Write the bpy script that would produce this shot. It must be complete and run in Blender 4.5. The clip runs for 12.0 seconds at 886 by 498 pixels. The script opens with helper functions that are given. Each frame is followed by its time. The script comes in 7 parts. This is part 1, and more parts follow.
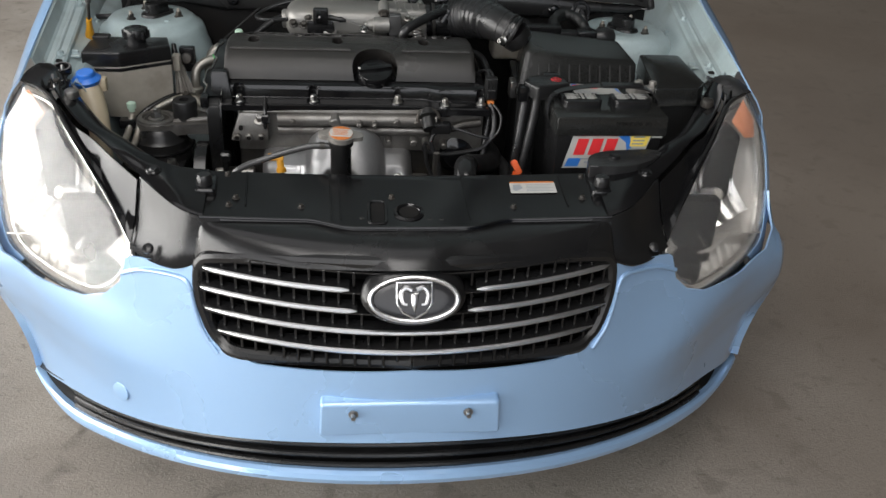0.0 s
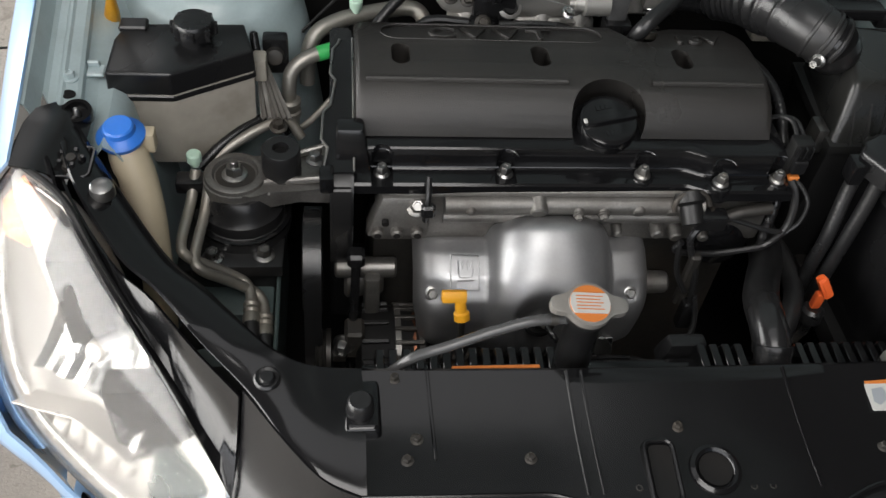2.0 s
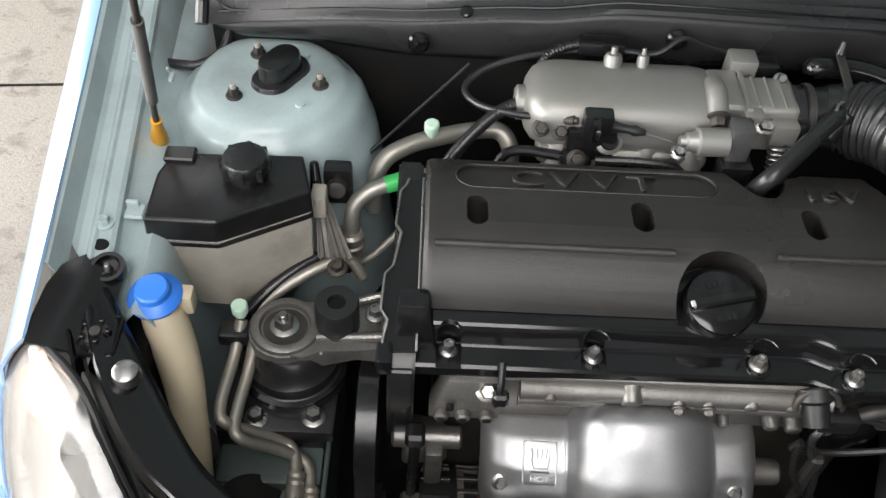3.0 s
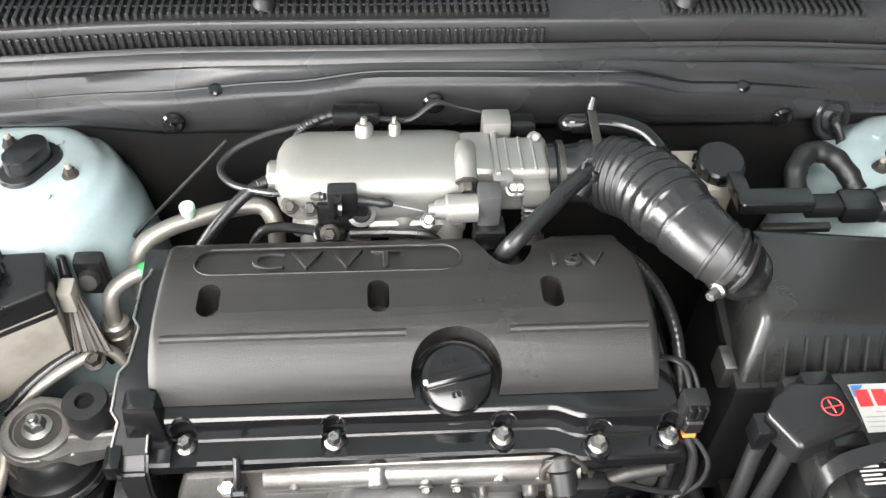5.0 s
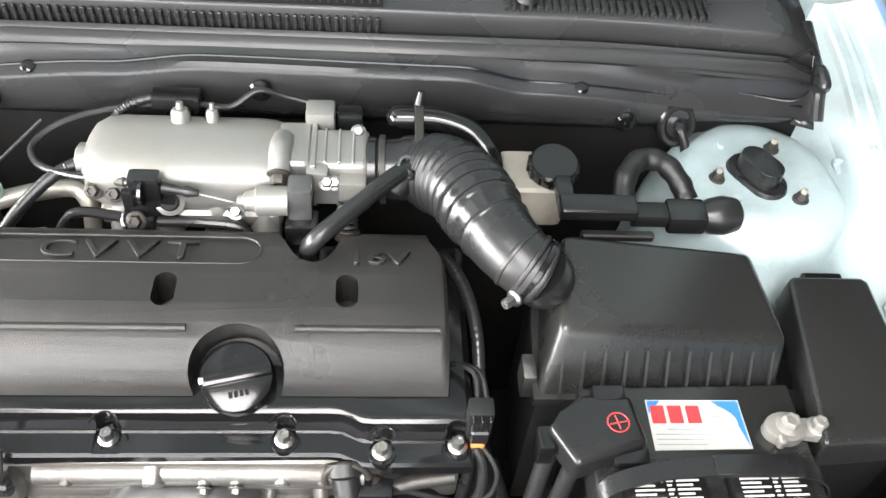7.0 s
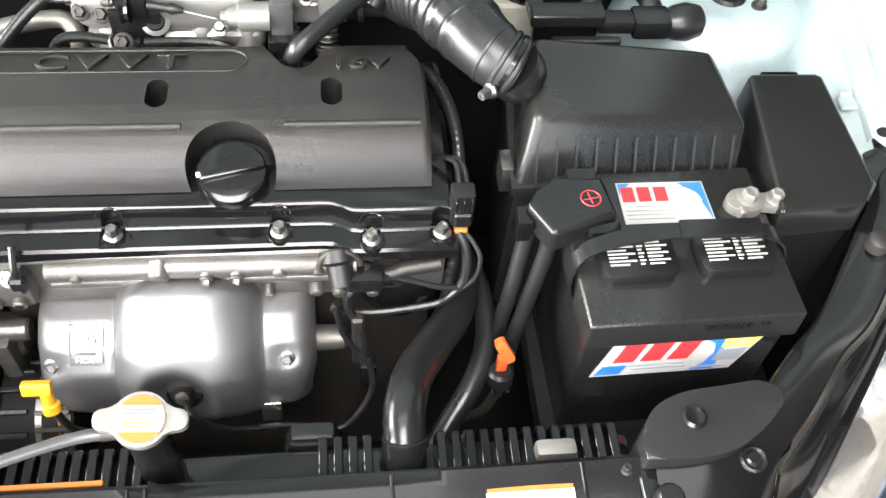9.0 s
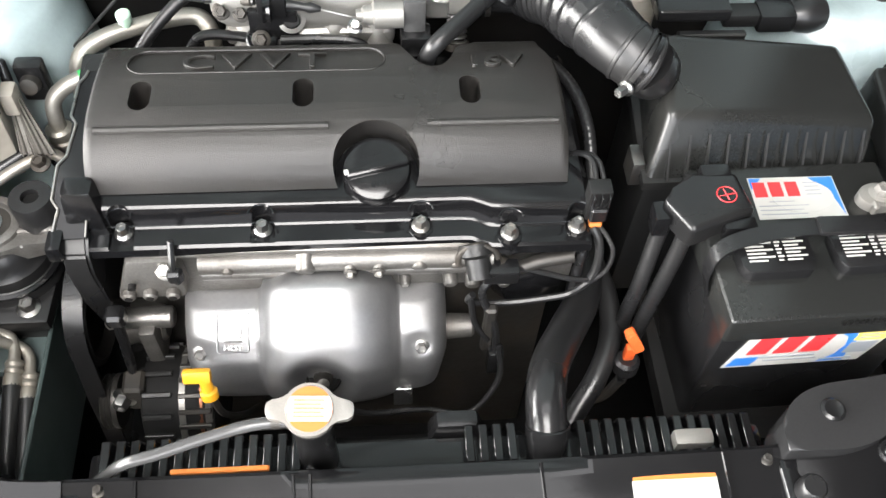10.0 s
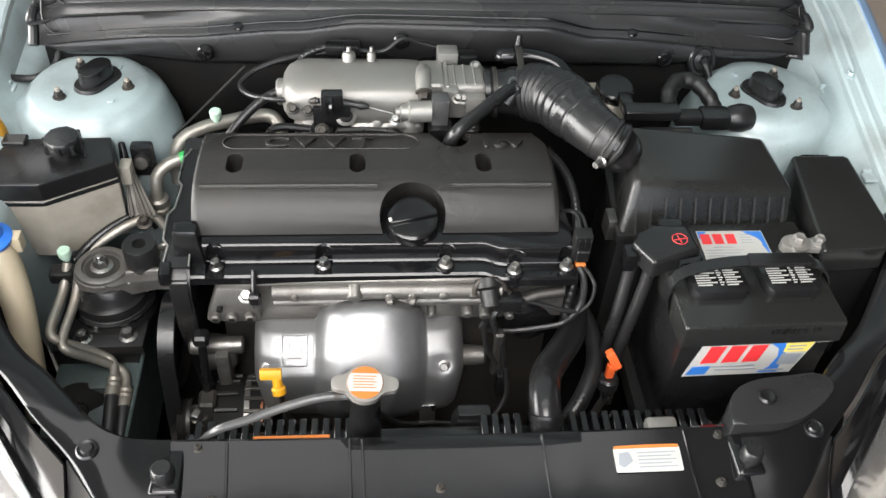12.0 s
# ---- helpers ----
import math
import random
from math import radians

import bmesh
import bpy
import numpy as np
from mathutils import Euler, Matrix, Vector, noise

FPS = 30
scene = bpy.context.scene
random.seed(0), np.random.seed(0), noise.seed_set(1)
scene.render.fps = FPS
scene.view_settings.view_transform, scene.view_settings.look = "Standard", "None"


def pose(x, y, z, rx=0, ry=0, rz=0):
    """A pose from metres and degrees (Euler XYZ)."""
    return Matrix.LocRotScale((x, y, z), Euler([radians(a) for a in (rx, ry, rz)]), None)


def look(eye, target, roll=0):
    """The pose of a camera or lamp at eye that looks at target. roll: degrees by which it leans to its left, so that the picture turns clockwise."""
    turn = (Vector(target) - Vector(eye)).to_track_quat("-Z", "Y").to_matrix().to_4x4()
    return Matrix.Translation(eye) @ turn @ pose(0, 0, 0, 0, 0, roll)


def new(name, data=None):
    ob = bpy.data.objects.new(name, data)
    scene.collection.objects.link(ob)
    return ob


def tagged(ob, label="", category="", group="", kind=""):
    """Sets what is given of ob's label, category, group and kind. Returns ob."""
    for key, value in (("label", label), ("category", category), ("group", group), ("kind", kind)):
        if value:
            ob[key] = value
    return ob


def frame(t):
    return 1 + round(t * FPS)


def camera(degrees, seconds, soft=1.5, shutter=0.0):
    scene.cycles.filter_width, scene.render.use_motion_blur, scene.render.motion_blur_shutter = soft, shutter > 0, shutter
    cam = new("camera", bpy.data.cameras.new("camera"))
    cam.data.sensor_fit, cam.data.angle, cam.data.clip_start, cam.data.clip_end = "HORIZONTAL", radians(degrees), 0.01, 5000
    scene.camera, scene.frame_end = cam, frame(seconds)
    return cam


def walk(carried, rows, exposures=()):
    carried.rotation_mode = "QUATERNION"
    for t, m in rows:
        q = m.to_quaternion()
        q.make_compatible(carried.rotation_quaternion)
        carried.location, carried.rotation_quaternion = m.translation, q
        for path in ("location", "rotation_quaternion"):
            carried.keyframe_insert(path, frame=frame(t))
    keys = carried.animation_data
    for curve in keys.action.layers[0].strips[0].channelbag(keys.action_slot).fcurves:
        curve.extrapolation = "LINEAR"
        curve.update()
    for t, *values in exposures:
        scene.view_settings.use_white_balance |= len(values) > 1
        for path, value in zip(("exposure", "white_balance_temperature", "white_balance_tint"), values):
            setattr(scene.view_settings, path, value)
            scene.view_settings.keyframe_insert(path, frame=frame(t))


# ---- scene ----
cam = camera(52.0, 12.0)
PATH = [
    (0, (-0.106, -1.15, 1.469), (0.108, 0.554, 0.445), 3.5),
    (0.5, (-0.099, -0.928, 1.485), (0.067, 0.723, 0.37), 4.3),
    (1, (-0.145, -0.703, 1.477), (-0.03, 0.866, 0.242), 4.9),
    (1.5, (-0.273, -0.444, 1.502), (-0.068, 1.025, 0.161), 5.6),
    (2, (-0.359, -0.238, 1.503), (-0.127, 1.104, 0.038), 7.0),
    (2.5, (-0.363, -0.076, 1.52), (-0.207, 1.221, 0.004), 7.0),
    (3, (-0.342, 0.012, 1.531), (-0.288, 1.333, 0.03), 4.4),
    (3.2, (-0.314, 0.035, 1.537), (-0.295, 1.358, 0.037), 3.0),
    (4.8, (-0.127, 0.058, 1.576), (-0.042, 1.399, 0.094), 1.9),
    (5, (-0.114, 0.069, 1.578), (0.017, 1.406, 0.097), 2.7),
    (5.5, (-0.082, 0.087, 1.585), (0.113, 1.411, 0.098), 4.6),
    (6, (-0.021, 0.105, 1.58), (0.145, 1.397, 0.062), 5.4),
    (6.5, (0.035, 0.106, 1.576), (0.154, 1.398, 0.055), 3.8),
    (7, (0.071, 0.089, 1.575), (0.239, 1.399, 0.073), 6.5),
    (7.5, (0.103, 0.051, 1.563), (0.32, 1.343, 0.053), 8.3),
    (7.7, (0.119, 0.028, 1.558), (0.336, 1.298, 0.028), 8.0),
    (9.3, (0.02, -0.051, 1.531), (0.226, 1.093, -0.097), 5.7),
    (9.5, (-0.011, -0.037, 1.536), (0.169, 1.083, -0.111), 4.3),
    (10, (-0.047, -0.035, 1.567), (0.093, 1.095, -0.077), 3.9),
    (10.5, (-0.071, -0.091, 1.593), (0.033, 1.123, 0.007), 1.9),
    (11, (-0.099, -0.209, 1.627), (0.039, 1.107, 0.127), 3.5),
    (11.5, (-0.112, -0.296, 1.66), (0.049, 1.063, 0.202), 4.9),
    (12, (-0.111, -0.328, 1.676), (0.06, 1.084, 0.27), 4.2),
]
EXPOSURES = [(0, -1.2), (1.5, -1.1), (2.5, -0.9), (3.2, -0.3), (4.8, 0.70), (5.5, 1.0), (7.7, 0.92), (9.3, 0.92), (10.0, 0.70), (11.5, 0.30), (12, 0.05)]
walk(cam, [(t, look(eye, target, roll)) for t, eye, target, roll in PATH], EXPOSURES)

# ---- light: a roofed shed, open to the daylight at the front and at one side ----
world = bpy.data.worlds.new("sky")
scene.world = world
world.use_nodes = True
wn = world.node_tree.nodes
sky = wn.new("ShaderNodeTexSky")
sky.sky_type = "NISHITA"
sky.sun_disc = False
sky.sun_elevation, sky.sun_rotation = radians(48), radians(230)
wn["Background"].inputs["Strength"].default_value = 0.08
world.node_tree.links.new(sky.outputs[0], wn["Background"].inputs["Color"])


def sun_lamp(elevation, azimuth, strength):
    data = bpy.data.lights.new("sun", "SUN")
    data.energy, data.angle, data.color = strength, radians(10), (1.0, 0.96, 0.9)
    ob = new("sun", data)
    d = Vector((math.sin(azimuth) * math.cos(elevation), math.cos(azimuth) * math.cos(elevation), math.sin(elevation)))
    ob.matrix_world = look(d * 20, (0, 0, 0))


def opening_lamp(name, eye, target, width, height, watts, colour):
    data = bpy.data.lights.new(name, "AREA")
    data.shape, data.size, data.size_y, data.energy, data.color = "RECTANGLE", width, height, watts, colour
    ob = new(name, data)
    ob.matrix_world = look(eye, target)


sun_lamp(radians(48), radians(230), 1.2)
opening_lamp("daylight_side", (-4.3, 0.2, 1.4), (0, 0.4, 0.75), 7.0, 2.7, 1100, (1.0, 0.98, 0.95))
opening_lamp("daylight_front", (-1.3, -5.0, 3.3), (0, 0.5, 1.0), 7.0, 3.2, 360, (0.98, 0.98, 1.0))
# unseen fill lamps added for sheen on the engine, each in a roof opening
ROOF_FILLS = {"rear": (-1.0, 5.5, 5.0, 2.2, 120), "middle": (-0.7, 0.9, 4.0, 2.2, 60), "front": (-0.8, -2.6, 2.6, 3.6, 400)}
for key, (lx, ly, lw, lh, watts) in ROOF_FILLS.items():
    opening_lamp("daylight_" + key + "_fill", (lx, ly, 5.06), (lx, ly + 0.0001, 0), lw, lh, watts, (1.0, 0.97, 0.94))

# ---- materials ----
def surface(name, colour, rough=0.5, metal=0.0, grain=60.0, vary=0.15, bump=0.1, wear=3.0, dirt=None, dirt_amount=0.35,
            coat=0.0, transmission=0.0, alpha=1.0, bump_distance=0.001, ior=1.5, rough_vary=0.12):
    m = bpy.data.materials.new(name)
    m.use_nodes = True
    n, l = m.node_tree.nodes, m.node_tree.links
    b = n["Principled BSDF"]
    co = n.new("ShaderNodeTexCoord")
    fine, broad = n.new("ShaderNodeTexNoise"), n.new("ShaderNodeTexNoise")
    fine.inputs["Scale"].default_value, fine.inputs["Detail"].default_value = grain, 4
    broad.inputs["Scale"].default_value, broad.inputs["Detail"].default_value = wear, 5
    for tex in (fine, broad):
        l.new(co.outputs["Object"], tex.inputs["Vector"])
    c = Vector(colour)
    ramp = n.new("ShaderNodeMix")
    ramp.data_type = "RGBA"
    ramp.inputs["A"].default_value = (*(c * (1 - vary)), 1)
    ramp.inputs["B"].default_value = (*[min(1, v) for v in c * (1 + vary)], 1)
    l.new(fine.outputs["Fac"], ramp.inputs["Factor"])
    mixed = ramp.outputs["Result"]
    if dirt is not None:
        edge = n.new("ShaderNodeMapRange")
        edge.inputs["From Min"].default_value, edge.inputs["From Max"].default_value = 0.48, 0.72
        edge.inputs["To Max"].default_value = dirt_amount
        l.new(broad.outputs["Fac"], edge.inputs["Value"])
        over = n.new("ShaderNodeMix")
        over.data_type = "RGBA"
        l.new(edge.outputs["Result"], over.inputs["Factor"])
        l.new(mixed, over.inputs["A"])
        over.inputs["B"].default_value = (*dirt, 1)
        mixed = over.outputs["Result"]
    l.new(mixed, b.inputs["Base Color"])
    rr = n.new("ShaderNodeMapRange")
    rr.inputs["From Min"].default_value, rr.inputs["From Max"].default_value = 0.3, 0.7
    rr.inputs["To Min"].default_value, rr.inputs["To Max"].default_value = max(0, rough - rough_vary), min(1, rough + rough_vary)
    l.new(broad.outputs["Fac"], rr.inputs["Value"])
    l.new(rr.outputs["Result"], b.inputs["Roughness"])
    b.inputs["Metallic"].default_value = metal
    b.inputs["Coat Weight"].default_value, b.inputs["Coat Roughness"].default_value = coat, 0.06
    b.inputs["Transmission Weight"].default_value, b.inputs["Alpha"].default_value, b.inputs["IOR"].default_value = transmission, alpha, ior
    if bump:
        bp = n.new("ShaderNodeBump")
        bp.inputs["Strength"].default_value, bp.inputs["Distance"].default_value = bump, bump_distance
        l.new(fine.outputs["Fac"], bp.inputs["Height"])
        l.new(bp.outputs["Normal"], b.inputs["Normal"])
    return m


PAINT = surface("light_blue_paint", (0.30, 0.475, 0.72), 0.28, 0.3, 900, 0.06, 0.02, 2.5, coat=0.9, rough_vary=0.06)
PAINT_BAY = surface("pale_blue_bay_paint", (0.35, 0.425, 0.435), 0.38, 0.0, 200, 0.08, 0.06, 9, dirt=(0.17, 0.185, 0.17), dirt_amount=0.55, coat=0.3)
# grimy rail paint, its base darkened for the shade low in the bay
PAINT_SHADED = surface("grimy_shaded_green_grey_paint", (0.062, 0.084, 0.082), 0.42, 0.0, 160, 0.15, 0.06, 8, dirt=(0.04, 0.04, 0.035), dirt_amount=0.6)
BLACK = surface("black_satin_plastic", (0.009, 0.009, 0.0095), 0.27, 0.0, 400, 0.2, 0.05, 5, dirt=(0.022, 0.021, 0.019), dirt_amount=0.25, rough_vary=0.08)
BLACK_GLOSS = surface("black_glossy_plastic", (0.006, 0.006, 0.0065), 0.14, 0.0, 300, 0.2, 0.03, 5, rough_vary=0.07)
BLACK_MATT = surface("black_matt_plastic", (0.007, 0.007, 0.007), 0.48, 0.0, 500, 0.25, 0.12, 6, dirt=(0.02, 0.0185, 0.0165), dirt_amount=0.3)
# weathered black, greyed further to carry reflected sky in its colour
FADED_SHEEN = surface("faded_sheen_black_plastic", (0.021, 0.021, 0.0215), 0.27, 0.0, 420, 0.2, 0.08, 5, dirt=(0.042, 0.040, 0.038), dirt_amount=0.35, rough_vary=0.09)
# dusty black for lids, lightened to paint in their grey reflections
DUSTY_SHEEN = surface("dusty_sheen_black_plastic", (0.014, 0.0145, 0.014), 0.24, 0.0, 420, 0.2, 0.05, 6, dirt=(0.040, 0.038, 0.034), dirt_amount=0.3, rough_vary=0.08)
COVER = surface("grained_dark_cover_plastic", (0.0175, 0.0162, 0.0150), 0.32, 0.0, 1000, 0.5, 0.62, 7, dirt=(0.04, 0.035, 0.031), dirt_amount=0.3, rough_vary=0.06, bump_distance=0.0009)
RUBBER = surface("black_rubber", (0.012, 0.012, 0.0125), 0.31, 0.0, 200, 0.2, 0.08, 9, dirt=(0.03, 0.028, 0.026), dirt_amount=0.25)
HOSE_GREY = surface("shiny_grey_hose", (0.055, 0.055, 0.055), 0.20, 0.0, 200, 0.15, 0.05, 12, rough_vary=0.06)
CAST = surface("cast_aluminium", (0.20, 0.192, 0.180), 0.44, 0.75, 350, 0.25, 0.4, 16, dirt=(0.075, 0.064, 0.054), dirt_amount=0.7)
CAST_PALE = surface("sandblasted_aluminium", (0.26, 0.252, 0.236), 0.45, 0.55, 500, 0.1, 0.2, 10, dirt=(0.23, 0.205, 0.18), dirt_amount=0.5)
SHIELD = surface("pressed_aluminium_shield", (0.37, 0.37, 0.375), 0.44, 0.85, 250, 0.08, 0.12, 9, dirt=(0.29, 0.27, 0.25), dirt_amount=0.4)
STEEL = surface("zinc_plated_steel", (0.34, 0.337, 0.33), 0.36, 1.0, 300, 0.12, 0.08, 30, dirt=(0.3, 0.26, 0.2), dirt_amount=0.4)
PIPE = surface("dull_aluminium_pipe", (0.30, 0.285, 0.255), 0.45, 0.7, 200, 0.12, 0.08, 20, dirt=(0.25, 0.21, 0.16), dirt_amount=0.5)
IRON = surface("dark_oily_metal", (0.05, 0.047, 0.043), 0.5, 0.6, 120, 0.3, 0.3, 12, dirt=(0.10, 0.08, 0.06), dirt_amount=0.5)
CHROME = surface("chrome_trim", (0.72, 0.72, 0.725), 0.33, 1.0, 60, 0.03, 0.0, 8, rough_vary=0.05)
TANK = surface("yellowed_translucent_plastic", (0.56, 0.48, 0.34), 0.42, 0.0, 40, 0.1, 0.05, 12, dirt=(0.34, 0.27, 0.17), dirt_amount=0.5, transmission=0.15)
TANK_GREY = surface("dusty_pale_reservoir_plastic", (0.31, 0.285, 0.245), 0.45, 0.0, 60, 0.15, 0.08, 14, dirt=(0.13, 0.11, 0.085), dirt_amount=0.75)
BLUE_CAP = surface("blue_plastic", (0.03, 0.17, 0.62), 0.38, 0.0, 200, 0.1, 0.05, 10, dirt=(0.1, 0.25, 0.6), dirt_amount=0.3)
YELLOW = surface("yellow_plastic", (0.64, 0.30, 0.015), 0.38, 0.0, 200, 0.1, 0.04, 20, dirt=(0.5, 0.3, 0.05), dirt_amount=0.4)
ORANGE = surface("orange_plastic", (0.80, 0.13, 0.03), 0.38, 0.0, 200, 0.1, 0.04, 20)
MINT = surface("pale_green_plastic_cap", (0.45, 0.62, 0.50), 0.45, 0.0, 150, 0.1, 0.05, 20, dirt=(0.3, 0.36, 0.28), dirt_amount=0.5)
GREEN = surface("green_tape", (0.04, 0.42, 0.10), 0.45, 0.0, 150, 0.1, 0.03, 20)
LABEL = surface("white_label_film", (0.43, 0.425, 0.405), 0.45, 0.0, 90, 0.05, 0.02, 15, dirt=(0.36, 0.35, 0.32), dirt_amount=0.3)
LABEL_RED = surface("red_label_ink", (0.66, 0.035, 0.04), 0.35, 0.0, 90, 0.05, 0.0, 15)
LABEL_BLUE = surface("blue_label_ink", (0.03, 0.16, 0.52), 0.35, 0.0, 90, 0.05, 0.0, 15)
LABEL_YELLOW = surface("yellow_label_ink", (0.78, 0.6, 0.10), 0.35, 0.0, 90, 0.05, 0.0, 15)
LABEL_GREY = surface("grey_label_ink", (0.25, 0.27, 0.29), 0.4, 0.0, 90, 0.05, 0.0, 15)
LABEL_ORANGE = surface("orange_label_ink", (0.50, 0.15, 0.025), 0.52, 0.0, 90, 0.05, 0.0, 15)
EMBLEM_GREY = surface("dark_emblem_field", (0.02, 0.02, 0.022), 0.25, 0.0, 90, 0.1, 0.0, 15)
REFLECTOR = surface("silvered_reflector", (0.70, 0.69, 0.68), 0.25, 1.0, 40, 0.05, 0.1, 8, bump_distance=0.003)
HOUSING = surface("grey_lamp_housing", (0.46, 0.44, 0.41), 0.36, 0.3, 40, 0.06, 0.0, 8)
AMBER = surface("amber_lamp_plastic", (0.60, 0.24, 0.13), 0.25, 0.0, 60, 0.06, 0.0, 8)
LENS = surface("hazy_clear_lens", (0.94, 0.94, 0.93), 0.17, 0.0, 80, 0.03, 0.05, 6, transmission=0.975, ior=1.2, coat=0.4)
# darker than bare metal: the shade of deep gaps is in this colour
DARK = surface("dark_metal_and_gap_shade", (0.006, 0.006, 0.006), 0.7, 0.0, 60, 0.3, 0.15, 8, dirt=(0.016, 0.013, 0.011), dirt_amount=0.5, ior=1.3)
COPPER = surface("copper_winding", (0.22, 0.09, 0.05), 0.4, 0.9, 300, 0.2, 0.1, 20)

ROOFING = surface("grey_painted_roof_sheet", (0.09, 0.088, 0.085), 0.6, 0.0, 12, 0.06, 0.05, 1.5)
WALLING = surface("plastered_wall", (0.07, 0.066, 0.06), 0.8, 0.0, 30, 0.06, 0.1, 1.2, dirt=(0.11, 0.10, 0.09), dirt_amount=0.4)


def concrete():
    """Worn floor: broad stains, trodden patches, specks and fine sand, dimmed to one side."""
    m = bpy.data.materials.new("stained_concrete")
    m.use_nodes = True
    n, l = m.node_tree.nodes, m.node_tree.links
    b = n["Principled BSDF"]
    co = n.new("ShaderNodeTexCoord")
    last = None
    for scale, low, high, dark, amount in ((0.8, 0.42, 0.66, (0.12, 0.10, 0.082), 0.75), (3.2, 0.50, 0.68, (0.36, 0.33, 0.29), 0.45), (12.0, 0.57, 0.67, (0.13, 0.115, 0.10), 0.55), (38.0, 0.62, 0.70, (0.07, 0.06, 0.05), 0.5), (160.0, 0.4, 0.7, (0.17, 0.15, 0.13), 0.5)):
        tex = n.new("ShaderNodeTexNoise")
        tex.inputs["Scale"].default_value, tex.inputs["Detail"].default_value, tex.inputs["Distortion"].default_value = scale, 6, 0.6
        l.new(co.outputs["Object"], tex.inputs["Vector"])
        edge = n.new("ShaderNodeMapRange")
        edge.inputs["From Min"].default_value, edge.inputs["From Max"].default_value, edge.inputs["To Max"].default_value = low, high, amount
        l.new(tex.outputs["Fac"], edge.inputs["Value"])
        mix = n.new("ShaderNodeMix")
        mix.data_type = "RGBA"
        l.new(edge.outputs["Result"], mix.inputs["Factor"])
        if last is None:
            mix.inputs["A"].default_value = (0.34, 0.312, 0.275, 1)
        else:
            l.new(last.outputs["Result"], mix.inputs["A"])
        mix.inputs["B"].default_value = (*dark, 1)
        last = mix
    # brown staining and painted dimming away from the open side, with a ragged border
    parts_of, border, dim_side = n.new("ShaderNodeSeparateXYZ"), n.new("ShaderNodeMath"), n.new("ShaderNodeTexNoise")
    dim_side.inputs["Scale"].default_value, dim_side.inputs["Detail"].default_value = 1.3, 6
    l.new(co.outputs["Object"], dim_side.inputs["Vector"])
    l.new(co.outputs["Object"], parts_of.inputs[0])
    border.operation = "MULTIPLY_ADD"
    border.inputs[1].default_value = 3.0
    l.new(dim_side.outputs["Fac"], border.inputs[0])
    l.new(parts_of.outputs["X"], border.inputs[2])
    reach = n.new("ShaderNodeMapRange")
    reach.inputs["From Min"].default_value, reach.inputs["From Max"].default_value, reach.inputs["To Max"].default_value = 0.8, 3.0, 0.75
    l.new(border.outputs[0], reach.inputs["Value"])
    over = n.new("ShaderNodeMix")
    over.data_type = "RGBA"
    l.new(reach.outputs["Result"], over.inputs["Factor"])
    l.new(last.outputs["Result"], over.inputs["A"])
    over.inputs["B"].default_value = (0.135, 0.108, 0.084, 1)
    l.new(over.outputs["Result"], b.inputs["Base Color"])
    b.inputs["Roughness"].default_value = 0.72
    bump = n.new("ShaderNodeBump")
    bump.inputs["Strength"].default_value, bump.inputs["Distance"].default_value = 0.4, 0.004
    l.new(tex.outputs["Fac"], bump.inputs["Height"])
    l.new(bump.outputs["Normal"], b.inputs["Normal"])
    return m


CONCRETE = concrete()
BRAID = surface("dusty_braided_metal", (0.16, 0.15, 0.135), 0.6, 0.3, 500, 0.3, 0.4, 20, dirt=(0.08, 0.07, 0.06), dirt_amount=0.5)
TANK_DARK = surface("grey_foam", (0.09, 0.088, 0.085), 0.75, 0.0, 300, 0.2, 0.3, 12)

# ---- building helpers ----
ORIGIN = {}


def thing(name, at, label, category, group="", kind=""):
    ob = new(name)
    ob.empty_display_size = 0.05
    ob.location = at
    ORIGIN[name if ob.name == name else ob.name] = Vector(at)
    return tagged(ob, label, category, group, kind)


def part(name, bm, material, parent=None, label="", flat=None, sharp=35):
    """Links a bmesh, written in world metres, as one mesh object under a thing or a part."""
    base = parent
    while base is not None and base.parent is not None:
        base = base.parent
    origin = ORIGIN[base.name] if base is not None else Vector((0, 0, 0))
    bmesh.ops.translate(bm, verts=bm.verts, vec=-origin)
    me = bpy.data.meshes.new(name)
    bmesh.ops.recalc_face_normals(bm, faces=bm.faces)
    bm.to_mesh(me)
    bm.free()
    if not flat:
        me.shade_smooth()
        me.set_sharp_from_angle(angle=radians(sharp))
    me.materials.append(material)
    ob = new(name, me)
    if parent is not None:
        ob.parent = parent
    if label:
        tagged(ob, label)
    return ob


def structure(name, bm, material, label, category, sharp=35):
    ob = part(name, bm, material, None, sharp=sharp)
    return tagged(ob, label, category, "", "structure")


def fresh():
    return bmesh.new()


def turned(verts, about, rx=0, ry=0, rz=0):
    m = Matrix.Translation(about) @ pose(0, 0, 0, rx, ry, rz) @ Matrix.Translation(-Vector(about))
    for v in verts:
        v.co = m @ v.co


def box(bm, lo, hi, bevel=0.004, seg=2, taper=(1, 1), turn=(0, 0, 0), skew=(0, 0)):
    """A bevelled box between two corners; taper scales its top, skew shifts its top."""
    lo, hi = Vector(lo), Vector(hi)
    mid, size = (lo + hi) / 2, hi - lo
    made = bmesh.ops.create_cube(bm, size=1)["verts"]
    for v in made:
        top = v.co.z > 0
        v.co = Vector((v.co.x * size.x * (taper[0] if top else 1), v.co.y * size.y * (taper[1] if top else 1), v.co.z * size.z)) + mid
        if top:
            v.co += Vector((skew[0], skew[1], 0))
    if any(turn):
        turned(made, mid, *turn)
    if bevel:
        edges = list({e for v in made for e in v.link_edges})
        bmesh.ops.bevel(bm, geom=edges, offset=min(bevel, min(size) * 0.45), segments=seg, profile=0.6, affect="EDGES")
    return bm


